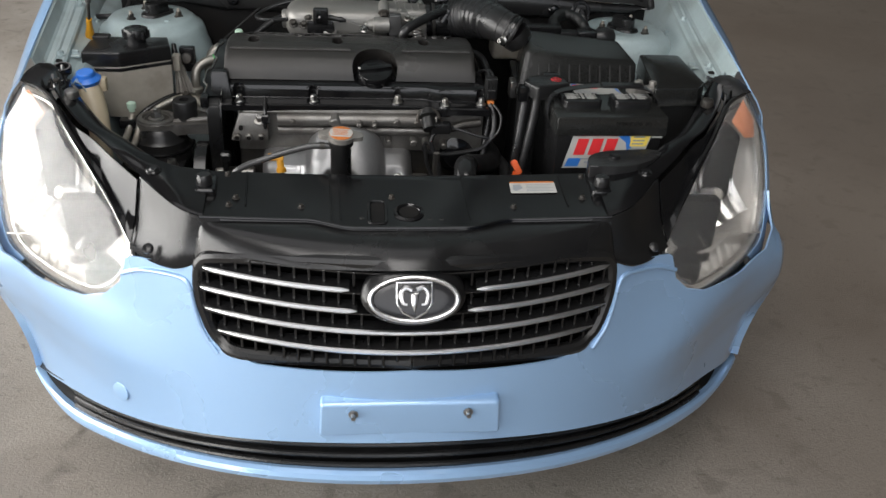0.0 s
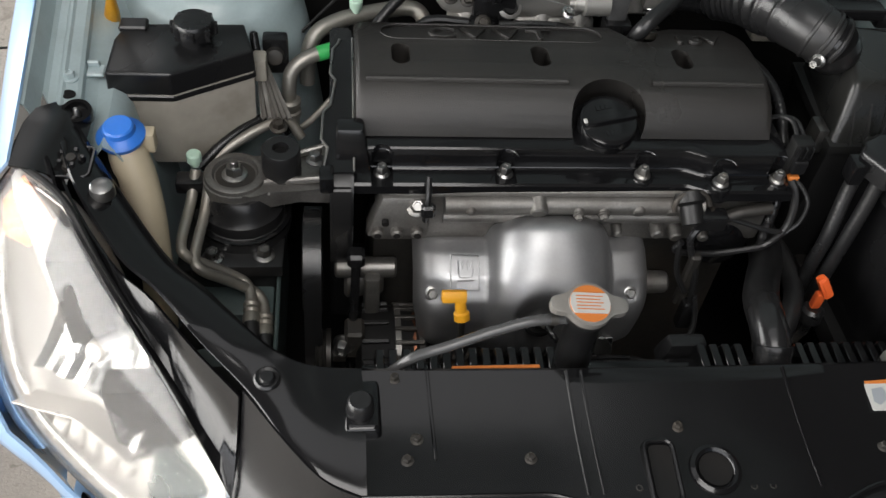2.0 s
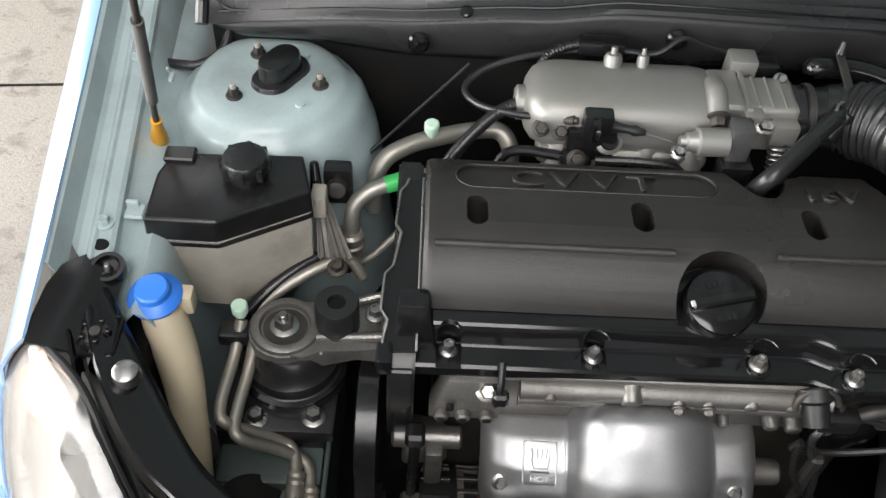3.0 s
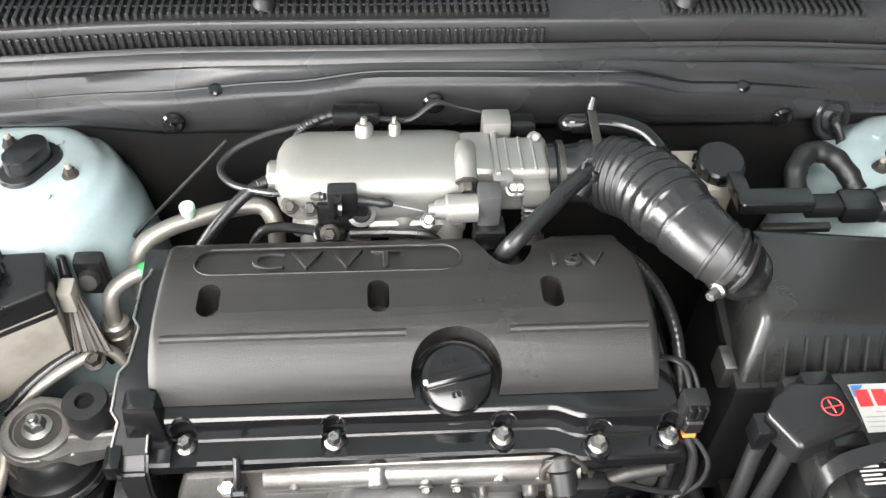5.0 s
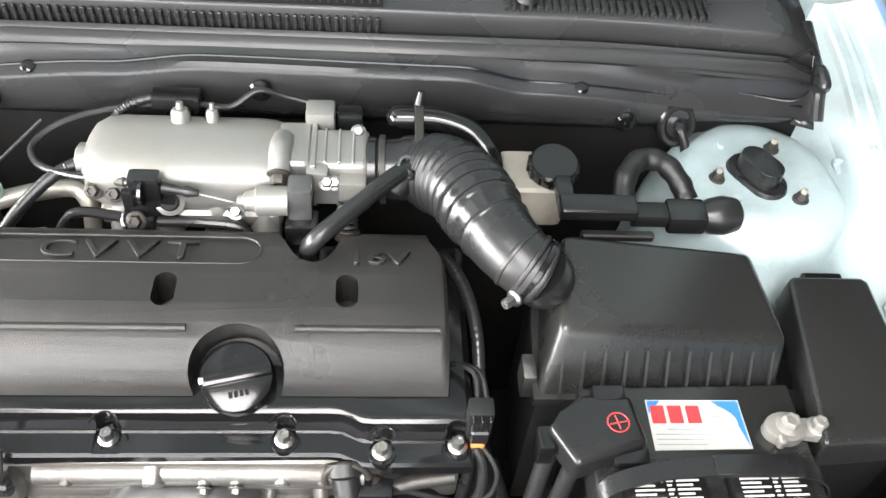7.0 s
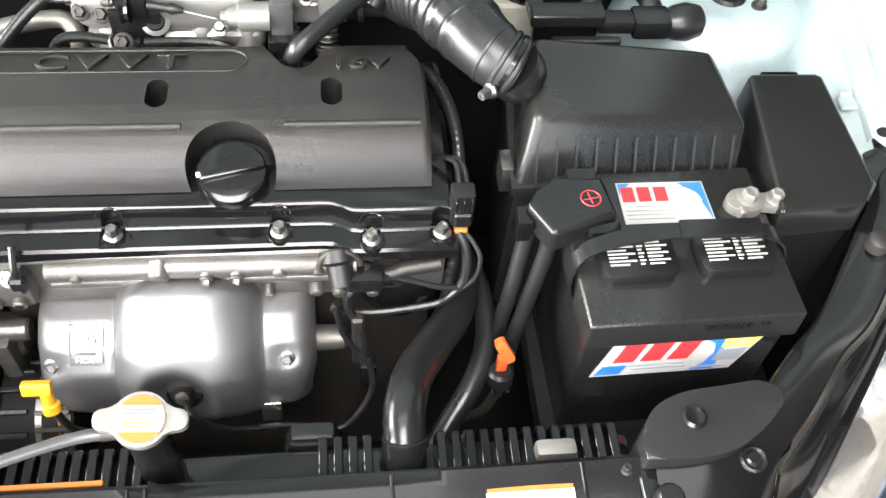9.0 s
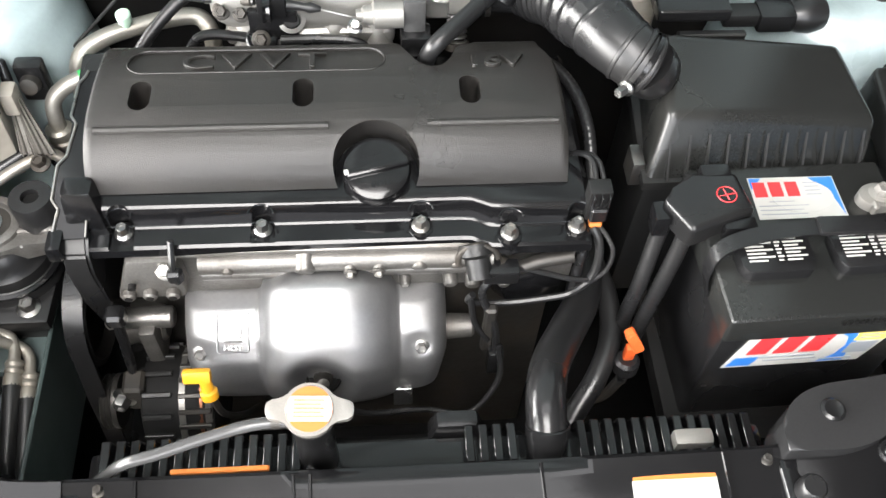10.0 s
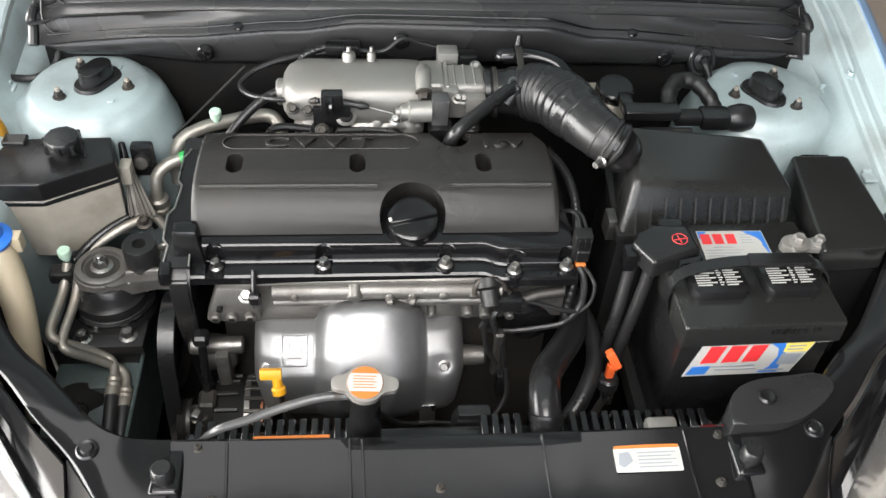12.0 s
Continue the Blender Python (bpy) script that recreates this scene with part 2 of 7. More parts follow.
def axes_of(way):
    w = Vector(way).normalized()
    a = Vector((0, 0, 1)) if abs(w.z) < 0.9 else Vector((1, 0, 0))
    u = a.cross(w).normalized()
    return u, w.cross(u), w


def lathe(bm, at, way, profile, seg=28, squash=1.0):
    """Turns a profile of (radius, height) round the line from at along way."""
    u, v, w = axes_of(way)
    at = Vector(at)
    rings = []
    for r, h in profile:
        if r < 1e-6:
            rings.append([bm.verts.new(at + w * h)])
        else:
            rings.append([bm.verts.new(at + w * h + (u * math.cos(a) * squash + v * math.sin(a)) * r) for a in (2 * math.pi * k / seg for k in range(seg))])
    for one, two in zip(rings, rings[1:]):
        for k in range(seg):
            j = (k + 1) % seg
            if len(one) > 1 and len(two) > 1:
                bm.faces.new((one[k], one[j], two[j], two[k]))
            elif len(one) > 1:
                bm.faces.new((one[k], one[j], two[0]))
            elif len(two) > 1:
                bm.faces.new((one[0], two[j], two[k]))
    return bm


def rod(bm, one, two, r, r2=None, seg=20, bevel=0.0):
    d = (Vector(two) - Vector(one)).length
    r2 = r if r2 is None else r2
    b = min(bevel, d * 0.4, r * 0.6, r2 * 0.6) if bevel else 0
    prof = [(0, 0), (r - b, 0)] + ([(r, b), (r2, d - b)] if b else [(r2 if False else r, 0.0), (r2, d)]) + [(r2 - b, d), (0, d)]
    clean = [p for k, p in enumerate(prof) if k == 0 or p != prof[k - 1]]
    return lathe(bm, one, Vector(two) - Vector(one), clean, seg)


def spline(points, steps=8):
    p = [Vector(q) for q in points]
    if len(p) < 3:
        return p
    p = [p[0] * 2 - p[1]] + p + [p[-1] * 2 - p[-2]]
    out = []
    for k in range(1, len(p) - 2):
        for s in range(steps):
            t = s / steps
            a, b, c, d = p[k - 1], p[k], p[k + 1], p[k + 2]
            out.append(0.5 * (2 * b + (c - a) * t + (2 * a - 5 * b + 4 * c - d) * t * t + (3 * b - a - 3 * c + d) * t * t * t))
    out.append(p[-2])
    return out


def tube(bm, points, r, seg=14, steps=8, smooth=True, wide=1.0):
    """A tube along points; r is a radius, or a function of the part of the way gone."""
    way = spline(points, steps) if smooth else [Vector(q) for q in points]
    u, v, w = axes_of(way[1] - way[0])
    rings, n = [], len(way)
    for k, c in enumerate(way):
        t = (way[min(k + 1, n - 1)] - way[max(k - 1, 0)]).normalized()
        u = (u - t * u.dot(t)).normalized()
        v = t.cross(u)
        rad = r(k / (n - 1)) if callable(r) else r
        rings.append([bm.verts.new(c + (u * math.cos(a) + v * math.sin(a) * wide) * rad) for a in (2 * math.pi * j / seg for j in range(seg))])
    for one, two in zip(rings, rings[1:]):
        for k in range(seg):
            j = (k + 1) % seg
            bm.faces.new((one[k], one[j], two[j], two[k]))
    bm.faces.new(rings[0][::-1])
    bm.faces.new(rings[-1])
    return bm


def sheet(bm, rows, thick=0.0, close=False):
    """A skin over rows of points, thickened along its normals."""
    grid = [[bm.verts.new(p) for p in row] for row in rows]
    faces = []
    for one, two in zip(grid, grid[1:]):
        m = len(one)
        for k in range(m if close else m - 1):
            j = (k + 1) % m
            faces.append(bm.faces.new((one[k], one[j], two[j], two[k])))
    if thick:
        bmesh.ops.recalc_face_normals(bm, faces=faces)
        bmesh.ops.solidify(bm, geom=faces, thickness=thick)
    return bm


def prism(bm, outline, z0, z1, bevel=0.003, seg=2, shrink=1.0, shift=(0, 0)):
    """An upright block over an outline of (x, y); its top may be shrunk about its middle."""
    cx, cy = sum(p[0] for p in outline) / len(outline), sum(p[1] for p in outline) / len(outline)
    low = [bm.verts.new((x, y, z0)) for x, y in outline]
    high = [bm.verts.new((cx + (x - cx) * shrink + shift[0], cy + (y - cy) * shrink + shift[1], z1)) for x, y in outline]
    n = len(outline)
    bm.faces.new(low[::-1])
    top = bm.faces.new(high)
    for k in range(n):
        j = (k + 1) % n
        bm.faces.new((low[k], low[j], high[j], high[k]))
    if bevel:
        edges = list(top.edges) + [e for v in high for e in v.link_edges if e not in top.edges]
        bmesh.ops.bevel(bm, geom=list(set(edges)), offset=bevel, segments=seg, profile=0.6, affect="EDGES", clamp_overlap=True)
    return bm


def dome(bm, outline, way, bulge, rings=6, closed_back=True):
    """A pillow over a closed outline of 3D points, bulging along way."""
    pts = [Vector(p) for p in outline]
    c = sum(pts, Vector()) / len(pts)
    w = Vector(way).normalized()
    last = [bm.verts.new(p) for p in pts]
    first = last
    for k in range(1, rings):
        s = math.cos(math.pi / 2 * k / rings)
        h = math.sin(math.pi / 2 * k / rings) * bulge
        ring = [bm.verts.new(c + (p - c) * s + w * h) for p in pts]
        for i in range(len(pts)):
            j = (i + 1) % len(pts)
            bm.faces.new((last[i], last[j], ring[j], ring[i]))
        last = ring
    tip = bm.verts.new(c + w * bulge)
    for i in range(len(pts)):
        bm.faces.new((last[i], last[(i + 1) % len(pts)], tip))
    if closed_back:
        bm.faces.new(first[::-1])
    return bm


def bolt(bm, at, way=(0, 0, 1), r=0.0065, h=0.007, washer=True):
    """A six-sided bolt head on a flange, with a dished top."""
    if washer:
        lathe(bm, at, way, [(0, 0), (r * 1.45, 0), (r * 1.45, h * 0.22), (r * 1.05, h * 0.4), (0, h * 0.4)], 18)
    lathe(bm, Vector(at) + Vector(way).normalized() * h * 0.3, way, [(r, 0), (r, h * 0.75), (r * 0.8, h), (r * 0.55, h), (r * 0.5, h * 0.8), (0, h * 0.8)], 6)
    return bm


def lettering(name, words, size, m, material, parent, deep=0.0008, squeeze=1.0, shear=0.0, bold=0.0, round_edge=0.0):
    """Words in the built-in font, centred, in the plane of the pose m (x along the words)."""
    cu = bpy.data.curves.new(name, "FONT")
    cu.body, cu.size, cu.extrude, cu.shear, cu.offset = words, size, deep, shear, bold
    cu.align_x, cu.align_y, cu.bevel_depth = "CENTER", "CENTER", round_edge
    tmp = new(name, cu)
    me = bpy.data.meshes.new_from_object(tmp.evaluated_get(bpy.context.evaluated_depsgraph_get()))
    bpy.data.objects.remove(tmp)
    me.name = name
    base = parent
    while base.parent is not None:
        base = base.parent
    me.transform(Matrix.Translation(-ORIGIN[base.name]) @ m @ Matrix.Diagonal((squeeze, 1, 1, 1)))
    me.materials.clear()
    me.materials.append(material)
    ob = new(name, me)
    ob.parent = parent
    return ob


def flat_on(bm, m, outline, deep=0.0006):
    """A thin plate of an outline given in the plane of the pose m."""
    low = [bm.verts.new(m @ Vector((x, y, 0))) for x, y in outline]
    high = [bm.verts.new(m @ Vector((x, y, deep))) for x, y in outline]
    n = len(outline)
    bm.faces.new(low[::-1])
    bm.faces.new(high)
    for k in range(n):
        j = (k + 1) % n
        bm.faces.new((low[k], low[j], high[j], high[k]))
    return bm


def plane_at(at, right, up):
    """A pose at a place with its x along right and its y near up."""
    x = Vector(right).normalized()
    z = x.cross(Vector(up)).normalized()
    y = z.cross(x)
    m = Matrix((x, y, z)).transposed().to_4x4()
    m.translation = at
    return m


def round_rect(w, h, r, n=4):
    out = []
    for cx, cy, a0 in ((w / 2 - r, h / 2 - r, 0), (-w / 2 + r, h / 2 - r, 90), (-w / 2 + r, -h / 2 + r, 180), (w / 2 - r, -h / 2 + r, 270)):
        out += [(cx + r * math.cos(radians(a0 + 90 * k / n)), cy + r * math.sin(radians(a0 + 90 * k / n))) for k in range(n + 1)]
    return out


def cut(bm, *tools):
    """Takes the tools' shapes out of bm, and returns what is left."""
    for tool in tools:
        held = []
        for b in (bm, tool):
            bmesh.ops.recalc_face_normals(b, faces=b.faces)
            me = bpy.data.meshes.new("cutting")
            b.to_mesh(me)
            b.free()
            held.append(new("cutting", me))
        mod = held[0].modifiers.new("cut", "BOOLEAN")
        mod.operation, mod.object, mod.solver = "DIFFERENCE", held[1], "EXACT"
        me = bpy.data.meshes.new_from_object(held[0].evaluated_get(bpy.context.evaluated_depsgraph_get()))
        bm = bmesh.new()
        bm.from_mesh(me)
        for ob in held:
            bpy.data.objects.remove(ob)
    return bm


def smooth_step(v, a, b):
    t = min(1, max(0, (v - a) / (b - a)))
    return t * t * (3 - 2 * t)


def between(v, table):
    """The value at v in a table of (place, value), straight between its entries."""
    if v <= table[0][0]:
        return table[0][1]
    for (a, p), (b, q) in zip(table, table[1:]):
        if v <= b:
            return p + (q - p) * (v - a) / (b - a)
    return table[-1][1]


def steps_of(a, b, n):
    return [a + (b - a) * k / n for k in range(n + 1)]


def loft(bm, rows):
    """A closed body through rings of points, with flat ends."""
    sheet(bm, rows, close=True)
    bm.verts.ensure_lookup_table()
    n = len(rows[0])
    bm.faces.new([bm.verts[k] for k in range(n)][::-1])
    bm.faces.new([bm.verts[n * (len(rows) - 1) + k] for k in range(n)])
    return bm

# ---- the shed: floor, with unseen roof and walls added to shape the light ----
def build_shed():
    bm = fresh()
    sheet(bm, [[(x, y, 0) for x in steps_of(-60, 60, 24)] for y in steps_of(-60, 60, 24)])
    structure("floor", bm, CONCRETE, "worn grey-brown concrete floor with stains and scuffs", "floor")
    joint = box(fresh(), (-6.9, -0.004, 0.0005), (-0.80, 0.004, 0.0025), 0)
    turned(joint.verts, (-1.33, 0, 0), 0, 0, 6)
    bmesh.ops.translate(joint, verts=joint.verts, vec=(0, 1.858, 0))
    structure("floor_joint", joint, DARK, "dark slab joint across the concrete floor", "floor joint")
    bm = fresh()
    xs = sorted({-7, 9} | {lx + s * lw / 2 for lx, _, lw, _, _ in ROOF_FILLS.values() for s in (-1, 1)})
    ys = sorted({-8, 9} | {ly + s * lh / 2 for _, ly, _, lh, _ in ROOF_FILLS.values() for s in (-1, 1)})
    for x0, x1 in zip(xs, xs[1:]):
        for y0, y1 in zip(ys, ys[1:]):
            mx, my = (x0 + x1) / 2, (y0 + y1) / 2
            if not any(abs(mx - lx) < lw / 2 and abs(my - ly) < lh / 2 for lx, ly, lw, lh, _ in ROOF_FILLS.values()):
                box(bm, (x0, y0, 5.0), (x1, y1, 5.12), 0)
    structure("ceiling", bm, ROOFING, "unseen grey sheet-metal shed roof, added to shade the car", "ceiling")
    for name, lo, hi in (("wall_back", (-7, 9, 0), (9, 9.2, 5)), ("wall_side", (9, -8, 0), (9.2, 9.2, 5))):
        bm = fresh()
        box(bm, lo, hi, 0)
        structure(name, bm, WALLING, "unseen plain plastered shed wall, added to close the place", "wall")


build_shed()


# ---- the car's body ----
car = thing("car", (0, 1.0, 0), "light blue compact sedan with its bonnet open, parked on concrete", "car")


def front_y(x, z):
    """How far back the front skin lies."""
    a = abs(x)
    return -0.013 + 0.7 * a * a + 0.2 * (z - 0.478) - 0.035 * smooth_step(a, 0.4, 0.65) * smooth_step(z, 0.45, 0.57) + 0.22 * max(0, 0.475 + 0.085 * smooth_step(a, 0.4, 0.75) - z) * smooth_step(a, 0.2, 0.75) - 0.020 * max(0, 1 - abs(z - 0.475) / 0.10) * smooth_step(a, 0.36, 0.55)


BUMPER_TOP = [(0, 0.548), (0.25, 0.535), (0.305, 0.545), (0.33, 0.575), (0.342, 0.62), (0.350, 0.680), (0.46, 0.666), (0.468, 0.660), (0.482, 0.615),
              (0.51, 0.588), (0.555, 0.570), (0.655, 0.565), (0.72, 0.575), (0.742, 0.60), (0.756, 0.655), (0.775, 0.640), (0.80, 0.600)]
LAMP = [(0.692, 0.478, 0.850), (0.728, 0.482, 0.800), (0.747, 0.472, 0.750), (0.756, 0.430, 0.662), (0.734, 0.363, 0.588), (0.655, 0.276, 0.568),
        (0.555, 0.190, 0.572), (0.508, 0.165, 0.592), (0.480, 0.168, 0.625), (0.467, 0.187, 0.668), (0.516, 0.258, 0.735), (0.597, 0.365, 0.807), (0.640, 0.430, 0.843)]


def lower_edge(a):
    return 0.418 - 0.36 * a * a + 0.13 * a ** 4


def lip_z(a):
    return 0.352 - 0.33 * a * a + 0.2 * a ** 4


def lip_y(x):
    """How far back the lip below the intake lies."""
    a = abs(x)
    return -0.0406 + 0.7 * a * a + 0.077 * (0.135 + 0.085 * smooth_step(a, 0.4, 0.75)) * smooth_step(a, 0.2, 0.75) + 2.5 * max(0, a - 0.6) ** 2


def sprung(x):
    """The bumper's one loose corner stands out from the wing."""
    return 0.028 * smooth_step(x, 0.60, 0.80)


def build_bumper():
    half = sorted({round(a, 4) for a in [k * 0.02 for k in range(38)] + [p for p, _ in BUMPER_TOP] + [0.336, 0.346, 0.475, 0.749, 0.757] if a <= 0.757})
    plan = [(s * a, None) for s in (-1,) for a in half[::-1]] + [(a, None) for a in half[1:]]
    plan = [(-0.800, 0.52), (-0.796, 0.47), (-0.788, 0.44), (-0.775, 0.415)] + plan + [(0.775, 0.415), (0.788, 0.44), (0.796, 0.47), (0.800, 0.52)]
    rows = []
    for v in steps_of(0, 1, 16):
        row = []
        for x, y in plan:
            top, low = between(abs(x), BUMPER_TOP), lower_edge(min(abs(x), 0.75))
            z = low + (top - low) * v
            tuck = 0.008 * smooth_step(abs(x), 0.52, 0.75) * smooth_step(0.52 - z, 0.0, 0.2)
            tuck += 0.030 * smooth_step(abs(x), 0.70, 0.80) * smooth_step(0.43 - z, 0, 0.17)
            tuck -= 0.024 * smooth_step(abs(x), 0.68, 0.78) * smooth_step(z, 0.36, 0.50) * (1 - smooth_step(z, 0.58, 0.655))
            wide = min(abs(x) - tuck + sprung(x) * (1 - smooth_step(z, 0.45, 0.60)), 0.757 + 0.09 * (1 - smooth_step(z, 0.49, 0.62)))
            row.append((math.copysign(wide, x), front_y(x, z) + 0.045 * smooth_step(abs(x), 0.715, 0.757) * smooth_step(z, 0.54, 0.655) if y is None else y + 0.05 * (z - 0.5), z))
        rows.append(row)
    bm = sheet(fresh(), rows, 0.004)
    bumper = part("bumper", bm, PAINT, car, "light blue painted plastic bumper skin", sharp=50)
    # the raised seat for a number plate, with two screws
    bm = fresh()
    box(bm, (-0.15, -0.022, 0.432), (0.15, 0.03, 0.497), 0.008, 3, taper=(0.98, 0.8))
    part("plate_seat", bm, PAINT, bumper)
    for x in (-0.094, 0.094):
        bm = fresh()
        lathe(bm, (x, -0.020, 0.478), (0, -1, 0), [(0, 0), (0.008, 0), (0.008, 0.002), (0.0045, 0.003), (0.004, 0.012), (0, 0.012)], 14)
        part("screw", bm, STEEL, bumper, "rusty screw")
    for s in (-1, 1):
        line = [(s * x, front_y(x, z) - 0.0005, z) for x, z in ((0.478, 0.632), (0.44, 0.648), (0.40, 0.654), (0.368, 0.655), (0.356, 0.640), (0.350, 0.610), (0.338, 0.570), (0.315, 0.538))]
        part("pressed_step", tube(fresh(), line, 0.0042, 10, 6), PAINT, bumper)
        # painted return under the lamp's outer edge
        rim = spline([(s * x, y, z) for x, y, z in ((0.728, 0.482, 0.800), (0.747, 0.472, 0.750), (0.756, 0.430, 0.662), (0.734, 0.363, 0.588), (0.690, 0.310, 0.572))], 6)
        part("lamp_return", sheet(fresh(), [[p + Vector((s * dx, dy, dz)) for p in rim] for dx, dy, dz in ((-0.004, 0.006, -0.002), (0.008, 0.014, -0.016), (0.022, 0.034, -0.050), (0.030, 0.060, -0.11))], 0.002), PAINT, bumper)
    # tow-eye cover
    bm = fresh()
    m = plane_at((-0.505, front_y(-0.505, 0.39) - 0.0035, 0.39), (1, -0.707, 0), (0, 0.15, 1))
    lathe(bm, m.translation, m.to_3x3() @ Vector((0, 0, 1)), [(0.0178, 0), (0.0178, 0.0012), (0.0165, 0.0016), (0, 0.0016)], 32)
    part("tow_eye_cover", bm, PAINT, bumper)
    # lower lip
    xs = steps_of(-0.750, 0.750, 70)

    def lip_row(dy, dz):
        return [(x + sprung(x), lip_y(x) + dy, lip_z(abs(x)) + dz * (1 - 0.6 * smooth_step(abs(x), 0.62, 0.735))) for x in xs]
    bm = sheet(fresh(), [lip_row(0.022, 0.004), lip_row(0.006, 0.009), lip_row(0.0, 0.007), lip_row(-0.003, 0.001), lip_row(-0.001, -0.007), lip_row(0.010, -0.013), lip_row(0.10, -0.04)], 0.003)
    part("lower_lip", bm, PAINT, bumper)
    # lower grille: dark recess with bars
    bm = fresh()
    xs = steps_of(-0.725, 0.725, 60)
    edge_y = {x: front_y(x, lower_edge(abs(x))) for x in xs}
    sheet(bm, [[(x, edge_y[x] + 0.006, lower_edge(abs(x)) + 0.004) for x in xs], [(x, edge_y[x] + 0.045, lower_edge(abs(x))) for x in xs],
               [(x, lip_y(x) + 0.050, lip_z(abs(x)) + 0.004) for x in xs], [(x, lip_y(x) + 0.018, lip_z(abs(x)) + 0.002) for x in xs]], 0.003)
    grille = part("lower_grille", bm, BLACK_MATT, car, "black plastic lower intake grille")
    for k in (0.22, 0.52, 0.80):
        bm = fresh()
        tube(bm, [(x, edge_y[x] * (1 - k) + lip_y(x) * k + 0.016, lower_edge(abs(x)) * (1 - k) + lip_z(abs(x)) * k) for x in xs[4:-4]], 0.0052, 8, 1, smooth=False)
        part("bar", bm, BLACK, grille)


build_bumper()


def build_headlight(side):
    lamp = [Vector((x * side, y, z)) for x, y, z in LAMP]
    ring = spline(lamp + [lamp[0]], 5)[:-1]
    c = sum(ring, Vector()) / len(ring)
    out = Vector((0.45 * side, -0.75, 0.5)).normalized()
    head = thing("headlight", c + Vector((0, 0.1, -0.2)), "clear swept-back headlight with an amber corner, slightly hazed", "headlight", "pair of headlights")
    bm = dome(fresh(), [p - out * 0.012 for p in ring], out, 0.018, 6, closed_back=False)
    bmesh.ops.recalc_face_normals(bm, faces=bm.faces)
    bmesh.ops.solidify(bm, geom=bm.faces[:], thickness=0.003)
    part("lens", bm, LENS, head, "clear plastic lens").visible_shadow = False
    bm = dome(fresh(), [c + (p - c) * 0.995 - out * 0.014 for p in ring], -out, 0.075, 8, closed_back=False)
    part("housing", bm, HOUSING, head)
    # faceted reflector round the bulb, with a smooth shade below it
    side_way = Vector((-out.y, out.x, 0)).normalized() * side
    up_way = out.cross(side_way).normalized() * (1 if out.cross(side_way).z > 0 else -1)
    mid = c + Vector((0.012 * side, 0.015, 0.0))
    rows = []
    for k, a in enumerate(steps_of(-0.080, 0.070, 20)):
        row = []
        for b in steps_of(-0.066, 0.072, 10):
            deep = 0.052 - 5.0 * (a * a + b * b) + (0.005 if k // 2 % 2 else 0)
            row.append(mid + side_way * a + up_way * (b + 0.25 * a) - out * (0.022 + max(0.003, deep)))
        rows.append(row)
    part("reflector", sheet(fresh(), rows, 0.0015), REFLECTOR, head, "silvered faceted reflector", sharp=12)
    bm = lathe(fresh(), mid - out * 0.066, out, [(0, 0), (0.014, 0), (0.0145, 0.024), (0.012, 0.032), (0.007, 0.033), (0, 0.031)], 22)
    part("bulb", bm, CHROME, head)
    bm = fresh()
    dome(bm, [Vector((x * side, y, z)) - out * 0.021 for x, y, z in ((0.690, 0.470, 0.840), (0.721, 0.474, 0.800), (0.726, 0.458, 0.765), (0.690, 0.425, 0.778), (0.655, 0.425, 0.812))], out, 0.005, 3)
    part("turn_signal", bm, AMBER, head, "amber turn signal cover")
    inset = [c + (p - c) * 0.90 - out * 0.026 for p in ring]
    part("bezel", tube(fresh(), inset + inset[:1], 0.0035, 8, 1, smooth=False), REFLECTOR, head, "bright inner bezel")
    # a shelf divides the lower chamber, with upright flutes behind it
    rows = [[mid + side_way * a + up_way * (-0.078 - 0.25 * abs(a)) - out * d for a in steps_of(-0.075, 0.085, 12)] for d in (0.020, 0.034, 0.060)]
    part("shelf", sheet(fresh(), rows, 0.002), HOUSING, head)
    for k in range(6):
        at = mid + side_way * (-0.062 + 0.024 * k) + up_way * (-0.108 - 0.012 * abs(k - 2.5)) - out * 0.046
        part("flute", dome(fresh(), [at + side_way * x + up_way * y for x, y in round_rect(0.021, 0.040, 0.004, 3)], out, 0.006, 3), HOUSING, head)
    part("bulb_shield", lathe(fresh(), mid - out * 0.040, out, [(0, 0.010), (0.010, 0.010), (0.0125, 0.006), (0.0135, -0.010), (0.012, -0.012)], 22), HOUSING, head)
    bm = fresh()
    tube(bm, [p - out * 0.017 for p in ring + ring[:1]], 0.0042, 8, 1, smooth=False)
    part("seal", bm, BLACK_MATT, head, "black rubber edge")


for hand in (-1, 1):
    build_headlight(hand)


